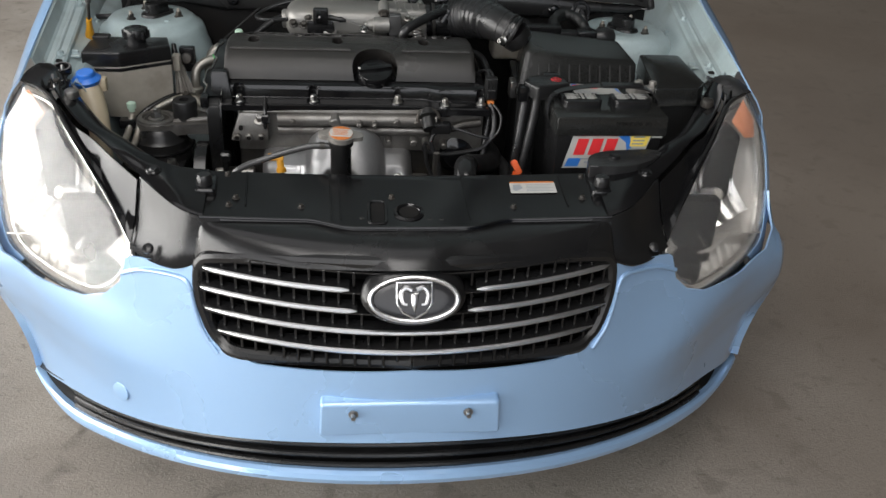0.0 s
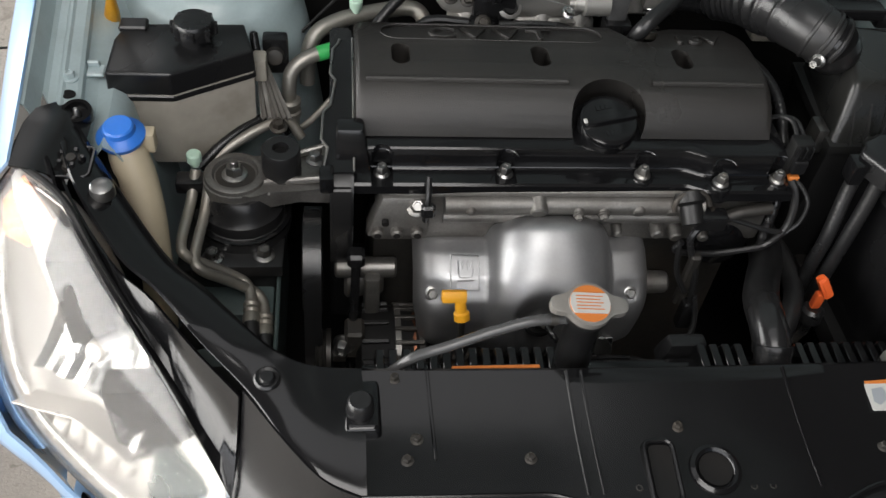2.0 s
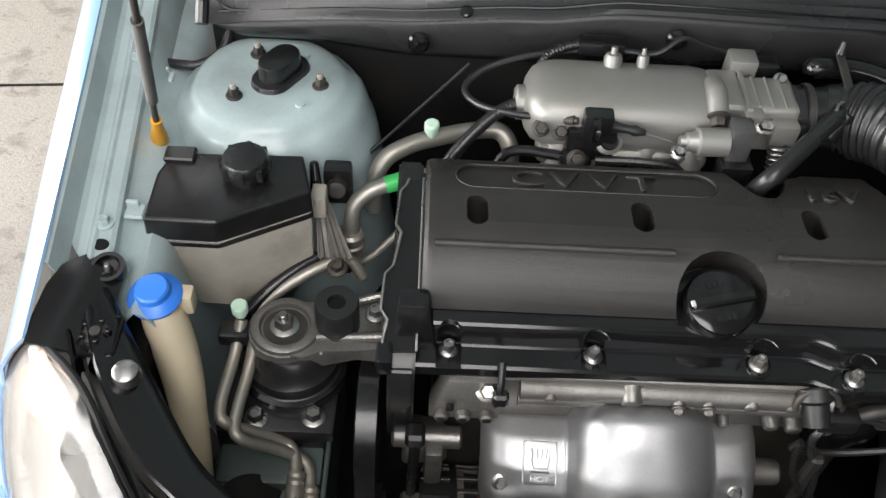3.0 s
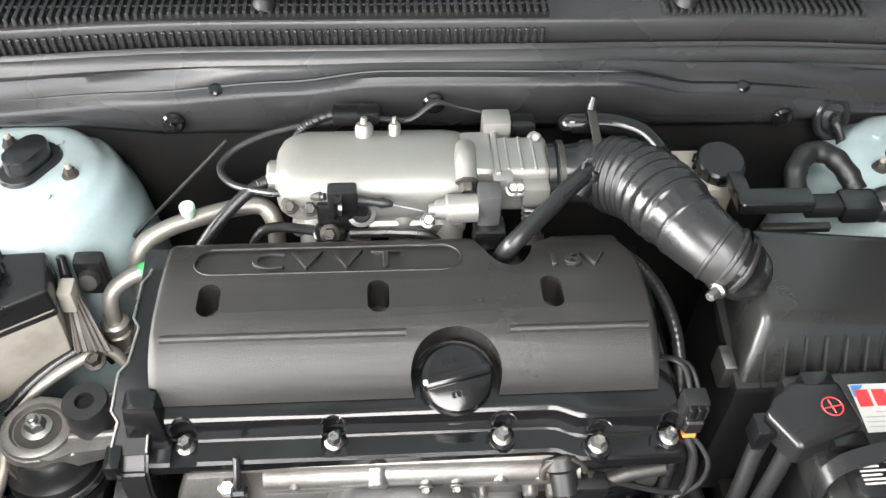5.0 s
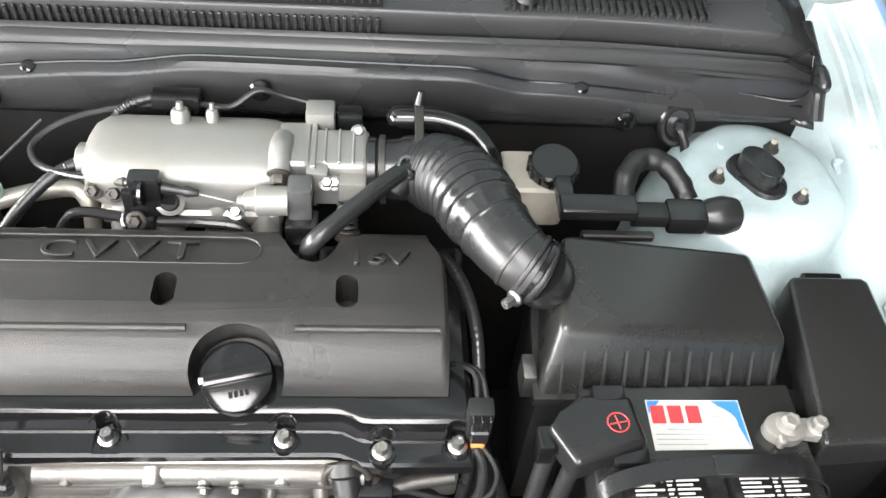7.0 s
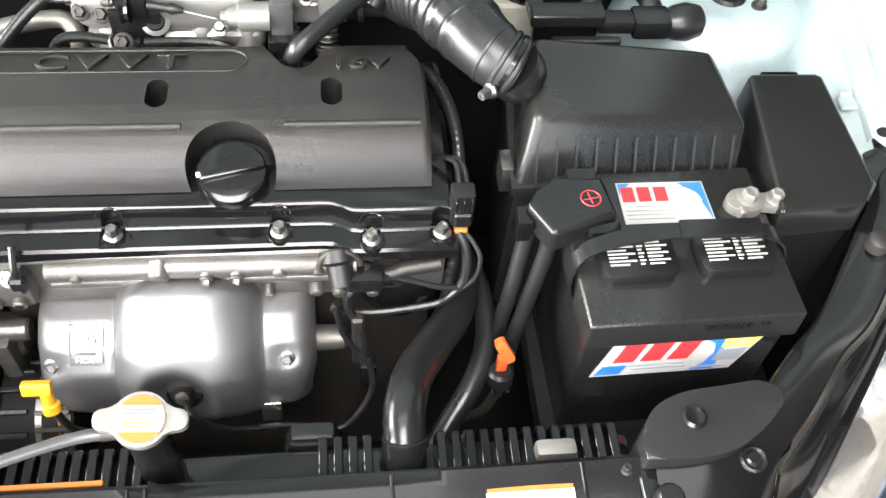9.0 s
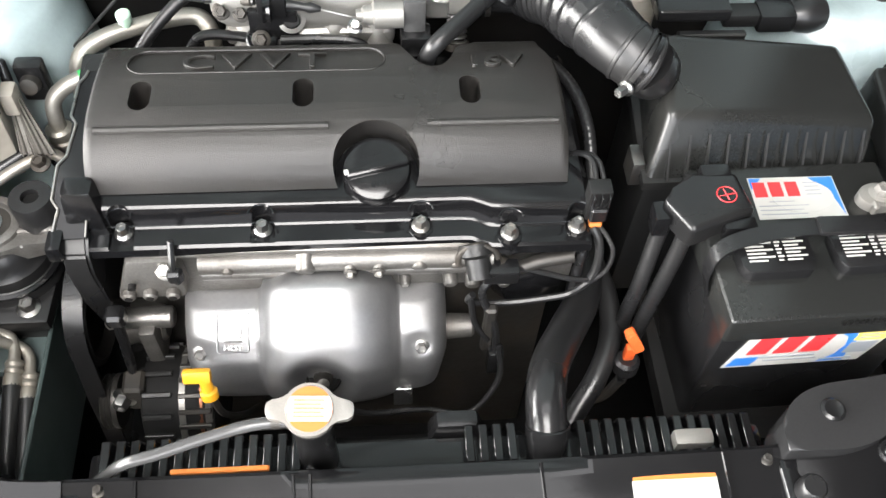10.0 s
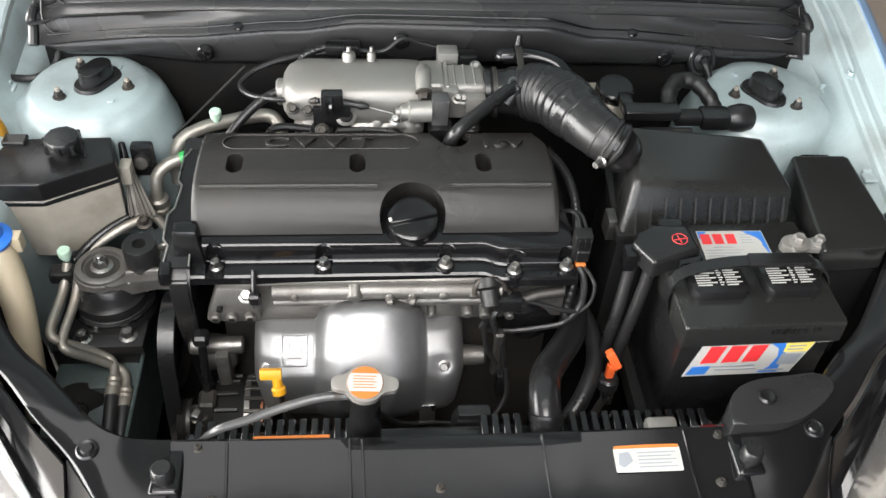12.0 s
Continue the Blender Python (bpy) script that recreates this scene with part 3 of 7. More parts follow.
def build_grille():
    g = thing("radiator_grille", (0, 0.06, 0.6), "black grille with four chrome bars and an oval badge", "grille")
    inner = [(0.0, 0.556), (0.25, 0.543), (0.31, 0.556), (0.335, 0.60), (0.343, 0.645), (0.335, 0.685), (0.29, 0.703), (0.08, 0.722), (0.0, 0.724)]
    loop = inner + [(-x, z) for x, z in inner[-2:0:-1]]
    ring = spline([(x, front_y(x, z), z) for x, z in loop + loop[:1]], 6)[:-1]
    bm = fresh()
    tube(bm, [p + Vector((0, 0.012, 0)) for p in ring + ring[:1]], 0.012, 10, 1, smooth=False)
    part("frame", bm, BLACK, g)
    # top cover of the grille, from the chrome bars up to the lock panel
    half = steps_of(0, 0.33, 22) + [0.337, 0.343, 0.347, 0.350, 0.352, 0.353]
    xs = [-a for a in half[:0:-1]] + half

    def cover_row(k):
        row = []
        for x in xs:
            a = abs(x)
            hump = math.exp(-(x / 0.062) ** 4)
            z0, y0 = between(a, [(0, 0.715), (0.09, 0.715), (0.29, 0.705), (0.325, 0.697), (0.340, 0.684), (0.348, 0.666), (0.353, 0.640)]), front_y(x, 0.70) + 0.004
            y1 = 0.124 + 0.025 * smooth_step(a, 0.09, 0.17) - 0.01 * smooth_step(a, 0.28, 0.35)
            z1 = 0.739 + 0.05 * x * x - 0.055 * smooth_step(a, 0.325, 0.353) ** 2
            lift = 0.017 * math.sin(math.pi * k ** 0.8) * (1 - 0.6 * smooth_step(a, 0.3, 0.35))
            row.append((x, y0 + (y1 - y0) * k - 0.012 * hump * (1 - k), z0 + (z1 - z0) * k + lift + 0.010 * hump * (1 - k)))
        return row
    part("top_cover", sheet(fresh(), [cover_row(k) for k in steps_of(0, 1, 24)], 0.003), BLACK, g, "black satin cover above the grille", sharp=75)
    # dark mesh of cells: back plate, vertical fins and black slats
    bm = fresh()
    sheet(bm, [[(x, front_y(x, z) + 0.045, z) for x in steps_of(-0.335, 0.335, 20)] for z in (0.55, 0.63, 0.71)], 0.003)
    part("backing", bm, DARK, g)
    levels = [0.562, 0.596, 0.630, 0.664, 0.698]
    for k, z in enumerate([0.578, 0.612, 0.646, 0.680]):
        wide = (0.312, 0.332, 0.338, 0.332)[k]
        gap = (0, 0, 0.088, 0.100)[k]
        spans = [(-wide, wide)] if gap == 0 else [(-wide, -gap), (gap, wide)]
        for a, b in spans:
            xs = steps_of(a, b, 24)
            bm = sheet(fresh(), [[(x, front_y(x, z) + dy, z + dz - 0.010 * (x / 0.34) ** 2 * 0) for x in xs] for dy, dz in ((0.022, 0.010), (0.002, 0.006), (0.0, -0.004), (0.022, -0.012))], 0.002)
            slat = part("slat", bm, BLACK, g)
            bm = fresh()
            tube(bm, [(x, front_y(x, z) - 0.0015, z + 0.0035) for x in xs], lambda s: 0.0042 * min(1, 14 * s + 0.25, 14 * (1 - s) + 0.25), 8, 1, smooth=False)
            part("chrome_bar", bm, CHROME, slat, "chrome strip")
    for z in levels:
        wide = between(z, [(0.555, 0.29), (0.60, 0.327), (0.65, 0.336), (0.70, 0.30)])
        n = int(2 * wide / 0.0225)
        for k in range(n + 1):
            x = -wide + 2 * wide * k / n
            if z > 0.62 and abs(x) < 0.075:
                continue
            bm = fresh()
            box(bm, (x - 0.0022, front_y(x, z) + 0.004, z - 0.013), (x + 0.0022, front_y(x, z) + 0.046, z + 0.013), 0.0008, 1)
            part("fin", bm, BLACK_GLOSS, g)
        bm = fresh()
        sheet(bm, [[(x, front_y(x, z) + dy, z + 0.0135) for x in steps_of(-wide, wide, 20)] for dy in (0.005, 0.045)], 0.003)
        part("shelf", bm, BLACK, g)
    # oval badge on its domed boss
    m = plane_at((0, 0.012, 0.680), (1, 0, 0), (0, 0.62, 1))
    nose = m.to_3x3() @ Vector((0, 0, 1))
    oval = [m @ Vector((0.083 * math.cos(a), 0.018 * (math.sin(a) > 0) * math.sin(a) + 0.046 * math.sin(a) + 0.004, -0.020)) for a in (2 * math.pi * k / 40 for k in range(40))]
    bm = dome(fresh(), oval, nose, 0.022, 7)
    boss = part("badge_boss", bm, BLACK, g)
    bm = fresh()
    tube(bm, [m @ Vector((0.068 * math.cos(a), 0.034 * math.sin(a), 0.004)) for a in (2 * math.pi * k / 48 for k in range(49))], 0.0042, 10, 1, smooth=False)
    part("badge_ring", bm, CHROME, g)
    bm = dome(fresh(), [m @ Vector((0.067 * math.cos(a), 0.033 * math.sin(a), 0.001)) for a in (2 * math.pi * k / 40 for k in range(40))], nose, 0.004, 4)
    part("badge_field", bm, EMBLEM_GREY, g)
    shield = [(-0.027, 0.026), (0.027, 0.026), (0.027, -0.006), (0.018, -0.020), (0, -0.030), (-0.018, -0.020), (-0.027, -0.006)]
    bm = fresh()
    tube(bm, [m @ Vector((x, y, 0.0065)) for x, y in shield + shield[:1]], 0.0018, 6, 1, smooth=False)
    lobe = [m @ Vector((x, y, 0.005)) for x, y in ((-0.007, 0.012), (0.007, 0.012), (0.006, -0.006), (0, -0.022), (-0.006, -0.006))]
    dome(bm, lobe, nose, 0.006, 3)
    for s in (-1, 1):
        tube(bm, [m @ Vector((s * x, y, 0.007)) for x, y in ((0.004, 0.014), (0.014, 0.018), (0.021, 0.008), (0.018, -0.006), (0.011, -0.008))], lambda t: 0.0048 - 0.003 * t, 8, 4)
    part("emblem", bm, CHROME, g, "chrome shield emblem")


build_grille()

RIDGE = [(0.478, 0.692, 0.850), (0.60, 0.696, 0.876), (0.80, 0.710, 0.902), (1.0, 0.726, 0.93), (1.5, 0.745, 0.965)]


def ridge(y):
    return between(y, [(a, b) for a, b, _ in RIDGE]), between(y, [(a, c) for a, _, c in RIDGE])


def build_fender(side):
    first = [(0, 0), (0.018, -0.022), (0.036, -0.052), (0.047, -0.10), (0.057, -0.19), (0.074, -0.29), (0.090, -0.42), (0.09, -0.56)]
    later = [(0, 0), (0.010, -0.002), (0.024, -0.011), (0.040, -0.045), (0.064, -0.14), (0.082, -0.26), (0.088, -0.40), (0.086, -0.58)]
    rows = []
    for y in [0.482, 0.50, 0.54, 0.6, 0.7, 0.8, 0.9, 1.0, 1.2, 1.5]:
        x, z = ridge(y)
        w = smooth_step(y, 0.482, 0.75)
        rows.append([(side * (x + p[0] * (1 - w) + q[0] * w), y, z + p[1] * (1 - w) + q[1] * w) for p, q in zip(first, later)])
    wing = part("fender", sheet(fresh(), rows, 0.003), PAINT, car, "light blue painted front wing", sharp=60)
    # inner wall of the wing, and its bolted flange with a bead, ending in a rounded tongue
    wall = [(0.0, -0.003), (0.005, -0.006), (0.014, -0.029)]
    lip = [(0.014, -0.029), (0.019, -0.033), (0.028, -0.033), (0.031, -0.030), (0.034, -0.030), (0.037, -0.033), (0.049, -0.034), (0.053, -0.037), (0.0545, -0.048)]

    def strip(prof, start):
        return [[(side * (ridge(y)[0] - d), y, ridge(y)[1] + dz) for d, dz in prof for y in [start(d) + (1.5 - start(d)) * s]] for s in steps_of(0, 1, 22)]
    part("wing_wall", sheet(fresh(), strip(wall, lambda d: 0.56), 0.002), PAINT_BAY, car)
    part("wing_flange", sheet(fresh(), strip(lip, lambda d: 0.578 + 0.022 * min(1, ((d - 0.034) / 0.019) ** 2)), 0.002), PAINT_BAY, car, "pale blue bolted flange inside the wing", sharp=25)
    for y, d in ((0.628, 0.040), (0.86, 0.042)):
        x, z = ridge(y)
        part("flange_bolt", bolt(fresh(), (side * (x - d), y, z - 0.034), r=0.0065), PAINT_BAY, wing)
    x, z = ridge(0.603)
    part("flange_hole", lathe(fresh(), (side * (x - 0.040), 0.603, z - 0.0338), (0, -0.13, 1), [(0.0085, 0), (0.008, 0.0012), (0, 0.0012)], 20, squash=0.8), DARK, wing)
    # inner apron: a ledge beside the tower, then down into the bay
    rows = []
    for y in steps_of(0.53, 1.3, 24):
        x, z = ridge(y)
        rows.append([(side * (x - d), y, zz) for d, zz in ((0.050, z - 0.044), (0.056, z - 0.052), (0.066, min(0.838, z - 0.058)), (0.084, 0.828), (0.094, 0.822), (0.101, 0.808), (0.112, 0.72), (0.13, 0.62), (0.15, 0.52))])
    part("inner_apron", sheet(fresh(), rows, 0.002), PAINT_BAY, car, "pale blue painted inner apron")
    for y, d in ((0.655, 0.064), (0.875, 0.064)):
        x, z = ridge(y)
        bm = fresh()
        box(bm, (side * (x - d) - 0.010, y - 0.010, 0.834), (side * (x - d) + 0.010, y + 0.010, 0.839), 0.0015, 1)
        box(bm, (side * (x - d) - 0.010, y + 0.004, 0.836), (side * (x - d) + 0.004, y + 0.010, 0.846), 0.0015, 1)
        part("bracket", bm, PAINT_BAY, wing)


def build_tower(side):
    c = Vector((0.528, 0.838, 0)) if side > 0 else Vector((-0.522, 0.850, 0))
    bm = fresh()
    lathe(bm, c, (0, 0, 1), [(0.150, 0.58), (0.136, 0.70), (0.126, 0.780), (0.121, 0.803), (0.116, 0.812), (0.113, 0.828), (0.108, 0.842), (0.101, 0.851), (0.094, 0.8535), (0.090, 0.8590), (0.083, 0.8625), (0.066, 0.864), (0.056, 0.8625), (0, 0.8625)], 56)
    for v in bm.verts:
        # pressed bead over the inner shoulder
        d = Vector((v.co.x - c.x, v.co.y - c.y))
        if 0.085 < d.length < 0.13:
            k = math.atan2(d.y, d.x * side)
            v.co.z -= 0.006 * smooth_step(math.sin(3 * k + 0.8), 0.1, 0.7) * smooth_step(d.length, 0.085, 0.095) * (1 - smooth_step(d.length, 0.112, 0.13))
    tower = part("strut_tower", bm, PAINT_BAY, car, "pale blue painted suspension tower", sharp=60)
    at = c + (Vector((-0.006, -0.008, 0.862)) if side > 0 else Vector((0.011, 0.008, 0.862)))
    way = Vector((0.1, -0.3, 1))
    for name, r, h, r2, material, label in (("strut_flange", 0.040, 0.006, 0.0, RUBBER, ""), ("strut_cap", 0.029, 0.026, 0.004, BLACK, "black rubber strut cap")):
        out = [(at.x + x, at.y + y) for x, y in round_rect(2 * r, 1.2 * r, 0.58 * r, 6)]
        bm = prism(fresh(), out, at.z, at.z + h, min(0.004, h * 0.4), 3, shrink=0.94)
        turned(bm.verts, at, 0, 0, -58 * side)
        part(name, bm, material, tower, label)
    for dx, dy in ((-0.055, -0.013), (0.036, -0.044), (0.025, 0.040)) if side > 0 else ((-0.036, -0.034), (0.059, -0.009), (-0.020, 0.044)):
        bm = bolt(fresh(), c + Vector((dx, dy, 0.8625)), r=0.0066, h=0.009)
        part("strut_nut", bm, IRON, tower)
        part("stud", rod(fresh(), c + Vector((dx, dy, 0.866)), c + Vector((dx, dy, 0.880)), 0.0040, 0.0036, 10, 0.001), TANK_GREY, tower, "pale stud tip")
    for k, (dx, dy) in enumerate(((-0.04, -0.045), (-0.035, 0.045))):
        part("weld_nut", lathe(fresh(), c + Vector((dx * side, dy, 0.8622)), (0, 0, 1), [(0, 0), (0.006, 0), (0.0055, 0.004), (0, 0.004)], 12), PAINT_BAY, tower)


for hand in (-1, 1):
    build_fender(hand)
    build_tower(hand)


def build_bonnet():
    """The raised bonnet: an outer skin, a pressed inner frame and two hinges."""
    tilt = radians(46)

    def at(u, v, drop):
        # u across, v from the hinges to the nose
        half = between(v, [(0, 0.655), (0.45, 0.625), (0.75, 0.575), (0.92, 0.50), (1.0, 0.40)])
        x = u * half
        far = 0.90 * v - 0.05 * abs(u) ** 3 * smooth_step(v, 0.8, 1.0)
        crown = 0.035 * (1 - u * u) + 0.03 * math.sin(math.pi * v) - 0.035 * smooth_step(v, 0.85, 1.0)
        return Vector((x, 1.03 - far * math.cos(tilt) + (crown - drop) * math.sin(tilt), 1.0 + far * math.sin(tilt) + (crown - drop) * math.cos(tilt)))
    us, vs = steps_of(-1, 1, 32), steps_of(0, 1, 24)
    bonnet = part("bonnet", sheet(fresh(), [[at(u, v, 0) for u in us] for v in vs], 0.0015), PAINT, car, "raised light blue bonnet", sharp=60)

    def ribbed(u, v):
        rib = max(math.exp(-((abs(u) - 0.93) / 0.07) ** 4), math.exp(-((v - 0.06) / 0.06) ** 4), math.exp(-((v - 0.92) / 0.06) ** 4), 0.9 * math.exp(-((abs(u) - 0.62 * v) / 0.08) ** 4))
        return 0.012 + 0.022 * rib
    part("inner_frame", sheet(fresh(), [[at(u * 0.985, 0.01 + v * 0.98, ribbed(u, v)) for u in steps_of(-1, 1, 48)] for v in steps_of(0, 1, 40)], 0.0015), PAINT_BAY, bonnet, sharp=60)
    for s in (-1, 1):
        part("hinge", tube(fresh(), [(s * 0.62, 1.06, 0.93), (s * 0.62, 1.05, 0.99), (s * 0.60, 0.98, 1.035), (s * 0.59, 0.93, 1.075)], 0.010, 10), PAINT_BAY, bonnet)


build_bonnet()


def lock_z(x):
    return 0.746 + 0.06 * min(abs(x), 0.42) ** 2


def build_lock_panel():
    panel = part("lock_panel", fresh(), BLACK_GLOSS, car, "glossy black plastic cover over the radiator")
    xs = steps_of(-0.338, 0.338, 56)

    def row(y, dz):
        return [(x, y if not callable(y) else y(x), lock_z(x) + dz) for x in xs]

    def front(x):
        a = abs(x)
        return 0.126 + 0.025 * smooth_step(a, 0.09, 0.17)

    def rear(x):
        return 0.277
    bm = fresh()
    rows = [[(x, rear(x), lock_z(x) - 0.02) for x in xs], [(x, rear(x), lock_z(x) + 0.016) for x in xs]]
    for k in steps_of(0, 1, 10):
        rows.append([(x, rear(x) - 0.004 + (front(x) - rear(x) + 0.004) * k, lock_z(x) + 0.018 - 0.020 * k - 0.004 * math.sin(math.pi * k)) for x in xs])
    rows.append([(x, front(x) - 0.006, lock_z(x) - 0.012) for x in xs])
    rows.append([(x, front(x) - 0.008, lock_z(x) - 0.03) for x in xs])
    sheet(bm, rows, 0.003)
    bm.to_mesh(panel.data)
    bm.free()
    panel.data.transform(Matrix.Translation((0, -1.0, 0)))
    panel.data.shade_smooth()
    panel.data.set_sharp_from_angle(angle=radians(40))
    part("front_bead", tube(fresh(), [(x, front(x) - 0.002, lock_z(x) - 0.003) for x in xs], 0.0028, 8, 1, smooth=False), BLACK_GLOSS, panel)
    # covers beside the lamps, and the corners that run down to the bumper
    inner = [(0.333, 0.277, 0.7705), (0.360, 0.277, 0.773), (0.385, 0.279, 0.776), (0.410, 0.289, 0.779), (0.437, 0.310, 0.782), (0.488, 0.364, 0.788), (0.535, 0.408, 0.797), (0.600, 0.500, 0.822), (0.636, 0.552, 0.842)]
    fold = [(0.333, 0.149, 0.7525), (0.372, 0.166, 0.760), (0.407, 0.203, 0.766), (0.446, 0.256, 0.772), (0.490, 0.300, 0.787), (0.535, 0.352, 0.800), (0.574, 0.385, 0.814), (0.622, 0.455, 0.834), (0.648, 0.515, 0.846)]
    outer = [(0.462, 0.192, 0.678), (0.488, 0.228, 0.712), (0.520, 0.270, 0.748), (0.578, 0.352, 0.798), (0.632, 0.435, 0.838), (0.660, 0.498, 0.848)]
    for s in (-1, 1):
        a, f, o = spline(inner, 6), spline(fold, 6), spline(outer, 6)
        rows = [[(s * p.x, p.y, p.z - 0.035) for p in a], [(s * p.x, p.y, p.z - 0.002) for p in a], [(s * (p.x + 0.003), p.y - 0.003, p.z + 0.002) for p in a]]
        for k in (0.3, 0.6, 0.94):
            rows.append([tuple(Vector((s * p.x, p.y, p.z)).lerp(Vector((s * q.x, q.y, q.z)), k) + Vector((0, 0, 0.003 * math.sin(math.pi * k)))) for p, q in zip(a, f)])
        rows.append([(s * q.x, q.y, q.z - 0.002) for q in f])
        part("lamp_shroud", sheet(fresh(), rows, 0.003), BLACK_GLOSS, car, "glossy black cover beside the headlight")
        rows = []
        for k in (0.0, 0.1, 0.4, 0.7, 1.0):
            rows.append([tuple(Vector((s * (q.x + 0.004), q.y - 0.004, q.z - 0.008)).lerp(Vector((s * r.x, r.y, r.z - 0.004)), k) - Vector((0, 0, 0.016 * math.sin(math.pi * k)))) for q, r in zip(spline(fold[3:], 6), o)])
        part("lamp_fillet", sheet(fresh(), rows, 0.003), BLACK_GLOSS, car)
        a = [(0.305, 0.148, 0.748), (0.335, 0.148, 0.7505), (0.372, 0.164, 0.757), (0.407, 0.201, 0.763), (0.448, 0.254, 0.769)]
        b = [(0.318, 0.112, 0.700), (0.345, 0.114, 0.686), (0.38, 0.117, 0.674), (0.42, 0.144, 0.669), (0.464, 0.188, 0.668)]
        rows = [[(s * (p[0] * (1 - k) + q[0] * k), p[1] * (1 - k) + q[1] * k, p[2] * (1 - k) + q[2] * k + bow * math.sin(math.pi * k)) for p, q in zip(spline(a, 5), spline(b, 5))] for bow in (-0.020,) for k in steps_of(0, 1, 10)]
        part("corner_cover", sheet(fresh(), rows, 0.003), BLACK, car)
        rows = []
        for y, lo, hi in ((0.478, 0.640, 0.690), (0.51, 0.634, 0.692), (0.545, 0.628, 0.690), (0.570, 0.628, 0.682), (0.588, 0.634, 0.668), (0.597, 0.642, 0.658)):
            rows.append([(s * (lo + (hi - lo) * k), y, 0.830 + 0.020 * k + 0.003 * math.sin(math.pi * k) - 0.5 * max(0, y - 0.575)) for k in steps_of(0, 1, 6)])
        part("lamp_top_cover", sheet(fresh(), rows, 0.002), BLACK, car, "black cover where the lamp meets the wing")
        # rubber bump stop on its seat, screws and rivets
        z = lock_z(0.335) + 0.006
        seat = part("stop_seat", box(fresh(), (min(s * 0.315, s * 0.357), 0.205, z - 0.02), (max(s * 0.315, s * 0.357), 0.268, z + 0.010), 0.006, 3, taper=(0.8, 0.9)), BLACK_GLOSS, panel)
        part("bump_stop", lathe(fresh(), (s * 0.338, 0.230, z + 0.006), (0, 0, 1), [(0, 0), (0.013, 0), (0.0135, 0.006), (0.0125, 0.018), (0.010, 0.021), (0, 0.021)], 24), RUBBER, panel, "black rubber bump stop")
        part("rivet", lathe(fresh(), (s * 0.425, 0.262, 0.7755), (0, -0.1, 1), [(0.013, 0), (0.013, 0.002), (0.011, 0.004), (0.008, 0.003), (0.006, 0.006), (0, 0.006)], 22), BLACK, panel)
        part("rivet", lathe(fresh(), (s * 0.425, 0.156, 0.686), (0, -0.6, 0.8), [(0.009, 0), (0.009, 0.004), (0.005, 0.006), (0, 0.006)], 18), BLACK, panel)
    for x, y in ((-0.304, 0.266), (-0.295, 0.185), (-0.285, 0.205), (-0.178, 0.185), (-0.028, 0.213), (-0.079, 0.152), (0.033, 0.150), (0.052, 0.150), (0.178, 0.186), (0.309, 0.264), (0.300, 0.206)):
        k = (0.277 - y) / 0.11
        part("screw", bolt(fresh(), (x, y, lock_z(x) + 0.016 - 0.020 * k), (0, 0, 1), 0.0045, 0.005), IRON, panel)
    for x in (-0.272, -0.132, -0.117, 0.096, 0.268):
        bm = fresh()
        tube(bm, [(x + 0.004 * k, 0.272 - 0.125 * k * (1 if abs(x) < 0.2 else 0.7), lock_z(x) + 0.0186 - 0.0200 * k * (1 if abs(x) < 0.2 else 0.7) - 0.004 * math.sin(math.pi * k * (1 if abs(x) < 0.2 else 0.7))) for k in steps_of(0, 1, 8)], 0.0017, 6, 1, smooth=False)
        part("seam", bm, BLACK_GLOSS, panel)
    # rims of the catch opening and a round hole; dark plates paint the shade inside
    for out, at, mat_ in ((round_rect(0.028, 0.062, 0.008), (-0.053, 0.166), BLACK_GLOSS),):
        bm = fresh()
        tube(bm, [(at[0] + x, at[1] + y, 0.7485 + 0.136 * y) for x, y in out + out[:1]], 0.0028, 8, 1, smooth=False)
        part("catch_rim", bm, mat_, panel)
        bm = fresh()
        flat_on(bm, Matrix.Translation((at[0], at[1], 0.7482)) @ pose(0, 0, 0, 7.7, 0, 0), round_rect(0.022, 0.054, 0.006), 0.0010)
        part("catch_shade", bm, DARK, panel)
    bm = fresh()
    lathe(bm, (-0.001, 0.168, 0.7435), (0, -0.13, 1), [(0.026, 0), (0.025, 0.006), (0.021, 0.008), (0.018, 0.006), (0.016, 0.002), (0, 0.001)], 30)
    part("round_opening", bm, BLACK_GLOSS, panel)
    part("hole_shade", lathe(fresh(), (-0.001, 0.168, 0.7455), (0, -0.13, 1), [(0.0165, 0), (0.0165, 0.0035), (0, 0.0035)], 26), DARK, panel)
    # white sticker with an orange head
    m = plane_at((0.219, 0.2415, lock_z(0.219) + 0.0106), (1, -0.01, 0.025), (0.04, 1, 0.13))
    st = part("warning_sticker", flat_on(fresh(), m, round_rect(0.080, 0.040, 0.002), 0.0006), LABEL, panel, "white warning sticker with an orange head")
    part("sticker_head", flat_on(fresh(), m, [(-0.039, 0.010), (0.039, 0.010), (0.039, 0.019), (-0.039, 0.019)], 0.0010), LABEL_ORANGE, st)
    bm = fresh()
    for k in range(5):
        flat_on(bm, m, [(-0.012, 0.005 - 0.0045 * k), (0.034 - 0.006 * (k % 2), 0.005 - 0.0045 * k), (0.034 - 0.006 * (k % 2), 0.0035 - 0.0045 * k), (-0.012, 0.0035 - 0.0045 * k)], 0.0009)
    flat_on(bm, m, [(-0.034, 0.004), (-0.022, 0.006), (-0.018, -0.006), (-0.030, -0.014), (-0.036, -0.010)], 0.0009)
    part("sticker_print", bm, LABEL_GREY, st)
